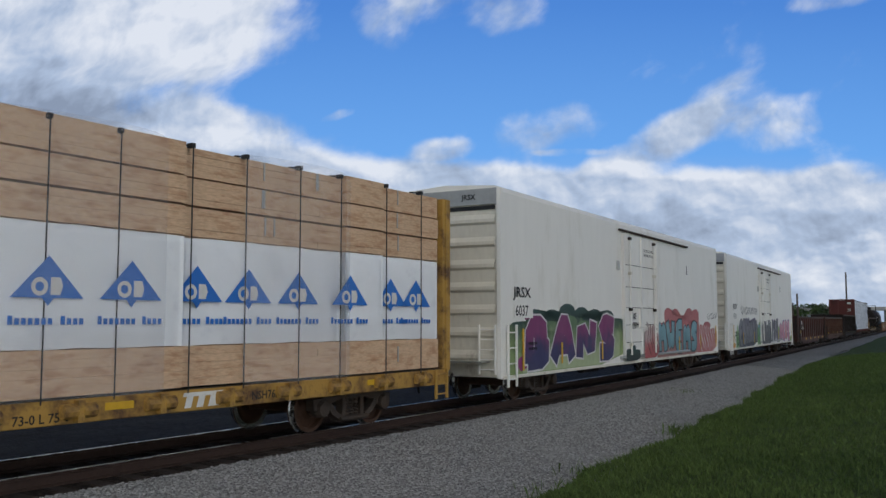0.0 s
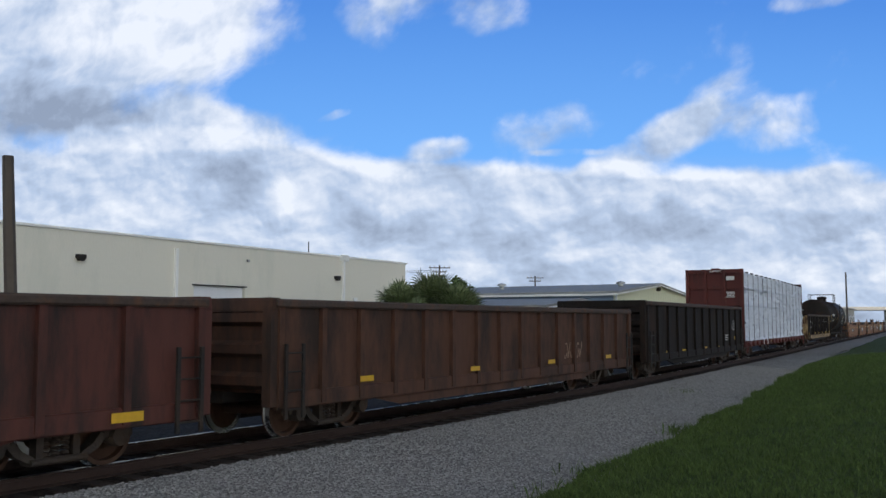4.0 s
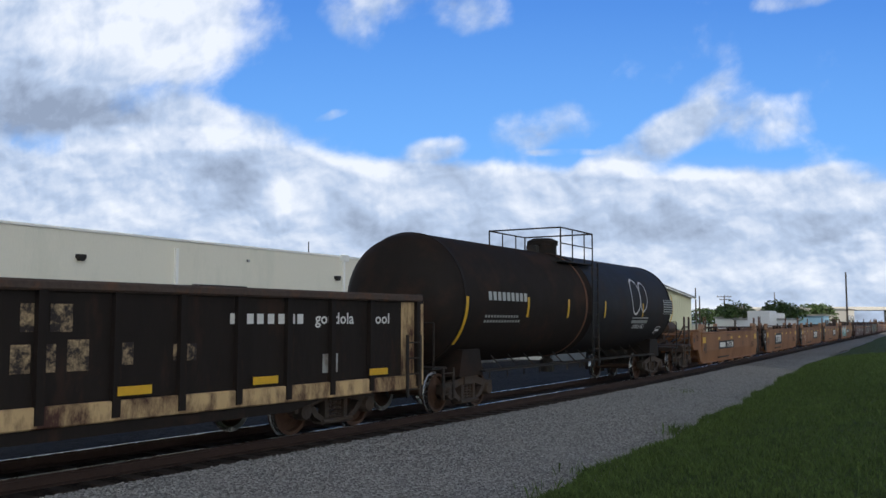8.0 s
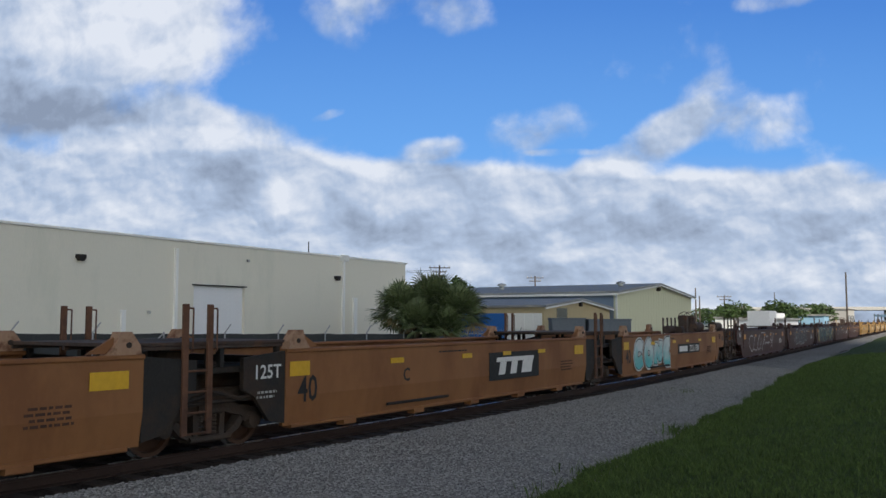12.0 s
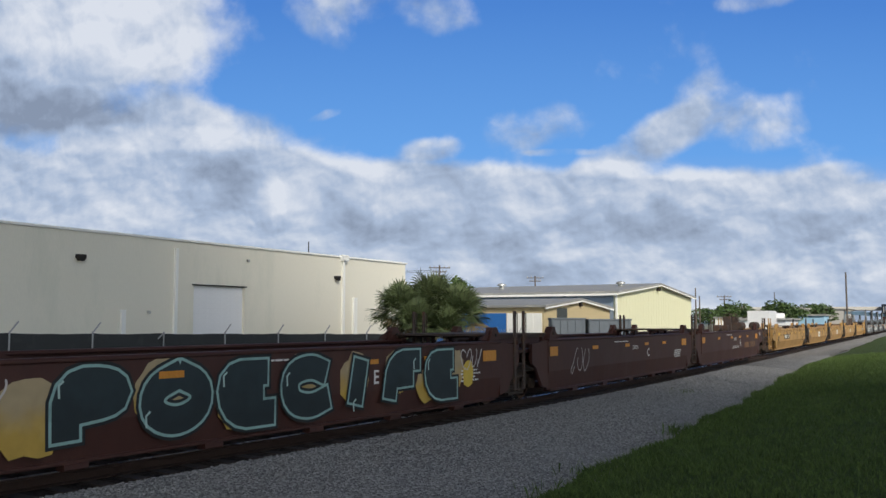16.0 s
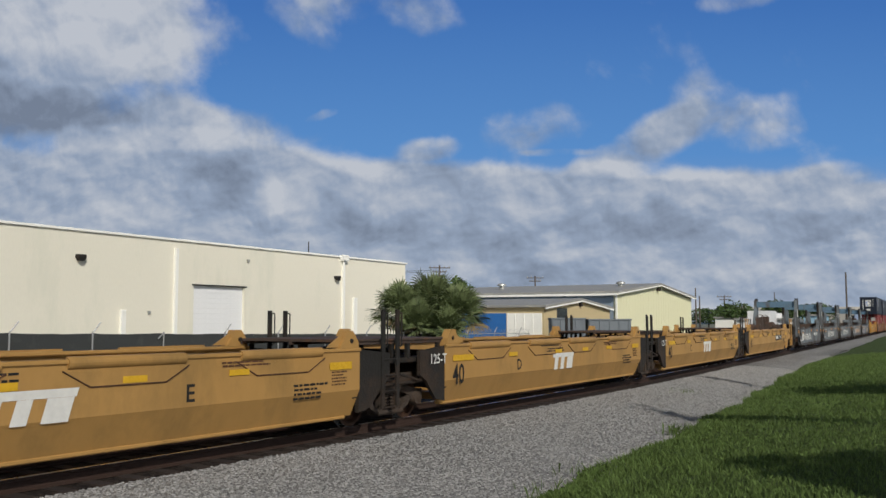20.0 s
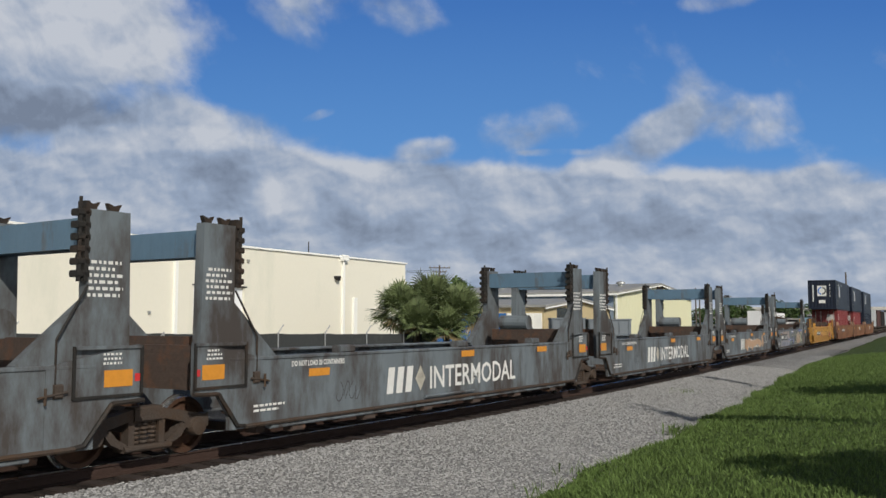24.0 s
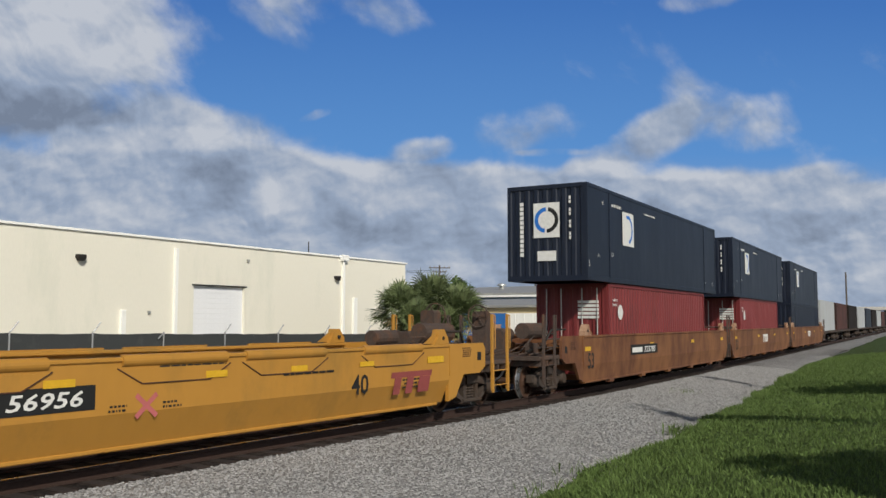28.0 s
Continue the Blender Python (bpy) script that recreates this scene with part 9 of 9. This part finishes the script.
lettering(e, "40", 2.85, 0.66, -y - 0.004, 0.36, M_BLACK, name="well_length", width=0.5)
letter_slabs(e, 3.95, 0.58, 1.4, 0.42, -y - 0.008, ink((0.24, 0.055, 0.05)), 0)
bars(e, 0.9, 2.8, 1.08, 1.15, -y - 0.014, M_BLACK, 1, 6)

# ---------------------------------------------------------------- three-unit well car with stacked containers
STK = ((528.6, 546.2), (548.5, 566.3), (568.6, 586.2))
for i, (a, b) in enumerate(STK):
    e, hf, y = well_unit(a, b, M_RUSTORANGE, "rusty orange long well car unit under stacked containers", "loaded well car", i == 0, i == 2, 1.2, 1.2, "53", (False, False), flare=False, zt=1.58)
    if i == 0:
        plate(e, "number_panel", -4.6, -1.65, 0.9, 1.22, -y - 0.004, M_BLACK)
        lettering(e, "723785", -3.2, 0.96, -y - 0.009, 0.19, M_WHITE, 0.2, 1.3, name="car_number")
        plate(e, "owner_mark", -4.45, -3.4, 0.97, 1.13, -y - 0.009, M_WHITE, "white owner initials drawn as a bar")
    else:
        letter_slabs(e, -1.0, 0.85, 1.6, 0.4, -y - 0.006, M_WHITE, 0)
    for x in (-hf + 0.1, -2.5, 3.0, hf - 0.7):
        sidebar(e, x, x + 0.45, -y - 0.003, 1.2, M_AMBER, 0.12)
    c = (a + b) / 2
    if i < 2:
        low, hl, hw = container(c + 0.12, 12.19, 2.44, 2.85, 0.32, M_REDBOX, "red corrugated shipping container in the well", "lower containers", half_piv=hf + 0.8)
        bm = B()
        turned(bm, ((0.01, -0.006), (0.24, -0.004), (0.24, 0.0)), -hl + 1.1, -hw - 0.0, 1.95, "Y", 20)
        part("round_mark", bm, M_WHITE, low)
        bm = B()
        for k in range(5):
            box(bm, -hl - 0.006, -hl - 0.002, -0.9, -0.2, 1.75 + 0.12 * k, 1.83 + 0.12 * k)
        part("end_stencil", bm, M_WHITE, low)
        for yv in (-0.85, -0.35, 0.35, 0.85):
            part("door_bar", rod(B(), (-hl - 0.03, yv, 0.2), (-hl - 0.03, yv, 2.7), 0.02, 6), M_STEEL, low, "pale locking bar")
        bars(low, -hl + 0.35, -hl + 0.9, 2.1, 2.4, -hw - 0.004, M_WHITE, 2, 55 + i)
    else:
        low, hl, hw = container(c + 0.12, 16.15, 2.59, 2.85, 0.32, M_NAVY, "navy blue container in the well", "lower containers", half_piv=hf + 0.8)
    up, hl, hw = container(c + 0.12, 16.15, 2.59, 2.9, 3.18, M_NAVY, "long navy blue container stacked on top", "upper containers", half_piv=hf + 0.8, ribbed_side=False)
    # white square mark with a blue and a dark arc, and small white stencil lines
    pl = plate(up, "mark_panel", -hl + 3.2, -hl + 4.35, 1.25, 2.35, -hw - 0.003, M_WHITE, "white square mark on the side")
    bm = B()
    for s0 in range(12):
        a0, a1 = radians(-80 + 16 * s0), radians(-80 + 16 * (s0 + 1))
        q = [(-hl + 3.75 + math.cos(t) * r_, 1.8 + math.sin(t) * r_) for t, r_ in ((a0, 0.36), (a0, 0.47), (a1, 0.47), (a1, 0.36))]
        bm.faces.new([bm.verts.new((px, -hw - 0.009, pz)) for px, pz in q])
    part("arc_mark", bm, M_BLUEINK, pl)
    endp = part("end_mark_panel", box(B(), -hl - 0.008, -hl - 0.002, -0.42, 0.42, 1.3, 2.35), M_WHITE, up, "white square mark on the end")
    bm = B()
    for s0 in range(12):
        for off, rad in ((-80, 0.33), (100, 0.33)):
            a0, a1 = radians(off + 14 * s0), radians(off + 14 * (s0 + 1))
            q = [(math.cos(t) * r_, 1.83 + math.sin(t) * r_) for t, r_ in ((a0, rad - 0.06), (a0, rad + 0.06), (a1, rad + 0.06), (a1, rad - 0.06))]
            f = bm.faces.new([bm.verts.new((-hl - 0.012, py, pz)) for py, pz in q])
            f.material_index = 0 if off < 0 else 1
    part("arc_mark", bm, [M_BLUEINK, M_BLACK], endp)
    bm = B()
    for k in range(12):
        box(bm, -hl - 0.008, -hl - 0.002, 0.75, 0.87, 0.75 + 0.14 * k, 0.86 + 0.14 * k)
        if k % 3:
            box(bm, -hl - 0.008, -hl - 0.002, -0.78, -0.72, 1.1 + 0.12 * k, 1.2 + 0.12 * k)
    box(bm, -hl - 0.008, -hl - 0.002, -0.3, 0.3, 0.6, 0.9)
    part("end_stencil", bm, M_WHITE, up)
    for x0, x1, z0, z1 in ((-hl + 1.3, -hl + 1.45, 2.3, 2.55), (-hl + 2.1, -hl + 3.1, 2.35, 2.52), (-hl + 5.6, -hl + 7.2, 2.45, 2.55), (-hl + 0.85, -hl + 1.05, 0.65, 0.9), (-hl + 2.1, -hl + 2.25, 0.75, 1.0), (hl - 2.0, hl - 1.8, 0.3, 0.55), (hl - 0.8, hl - 0.6, 0.3, 0.55), (-hl + 0.1, -hl + 0.25, 0.3, 0.7)):
        bars(up, x0, x1, z0, z1, -hw - 0.003, M_WHITE, 1, int(x0 * 10) + 200)

# ---------------------------------------------------------------- far end of the train: flat cars with pale containers
for i in range(12):
    q = 595.0 + 14.6 * i
    e = empty("flat_car", None, "low dark flat car under a container", "freight car", "far flat cars")
    part("deck", chamfer(B(), -7.0, 7.0, -1.3, 1.3, 0.9, 1.1, 0.03), M_TRUCK, e)
    part("sill", chamfer(B(), -6.0, 6.0, -0.4, 0.4, 0.6, 0.9, 0.03), M_TRUCK, e)
    part("hitch", chamfer(B(), 5.8, 6.6, -1.1, 1.1, 1.1, 2.9, 0.05), M_GONRED, e)
    for s in (-1, 1):
        truck(e, s * 5.6)
    rolling(e, q, 5.6)
    container(q - 0.9, 12.19, 2.44, 2.7, 1.12, (M_WHITEBOX, M_GONRED, M_GONBLACK)[i % 3] if i % 5 != 4 else M_NAVY, "pale container on a far flat car" if i % 3 == 0 and i % 5 != 4 else "dark container on a far flat car", "far containers", half_piv=5.6, ribbed_side=False)

# ---------------------------------------------------------------- motion
def motions():
    """The train runs past at an even speed; the clouds drift."""
    times = [0.5 * i for i in range(57)]
    for ob, q, half, z in ROLLING:
        walk(ob, [(t, on_track(q - SPEED * t, half, z)) for t in times])
    # wheels turn; all trucks share the two turning axles
    turn = SPEED / WHEEL_R
    made = {}
    for w, s in WHEELSETS:
        if s not in made:
            walk(w, [(k / FPS, pose(s * 0.89, 0, WHEEL_R) @ Matrix.Rotation(-turn * k / FPS, 4, "Y")) for k in range(841)])
            made[s] = (w.animation_data.action, w.animation_data.action_slot)
        else:
            w.rotation_mode = "QUATERNION"
            w.animation_data_create()
            w.animation_data.action, w.animation_data.action_slot = made[s]
    walk(clouds, [(0.0, pose(46.0, 0, EYE)), (28.0, pose(-38.0, 0, EYE))])
    for_wind = Vector((0.6, 0.8, 0.0))
    rows = []
    for t in (0.0, 14.0, 28.0):
        p = SUN_CLOUD_AT + for_wind * (16.0 * (18.95 - t) - 10.0)
        rows.append((t, pose(p.x, p.y, p.z, 0, 0, 53.13)))
    walk(sun_cloud, rows)


motions()
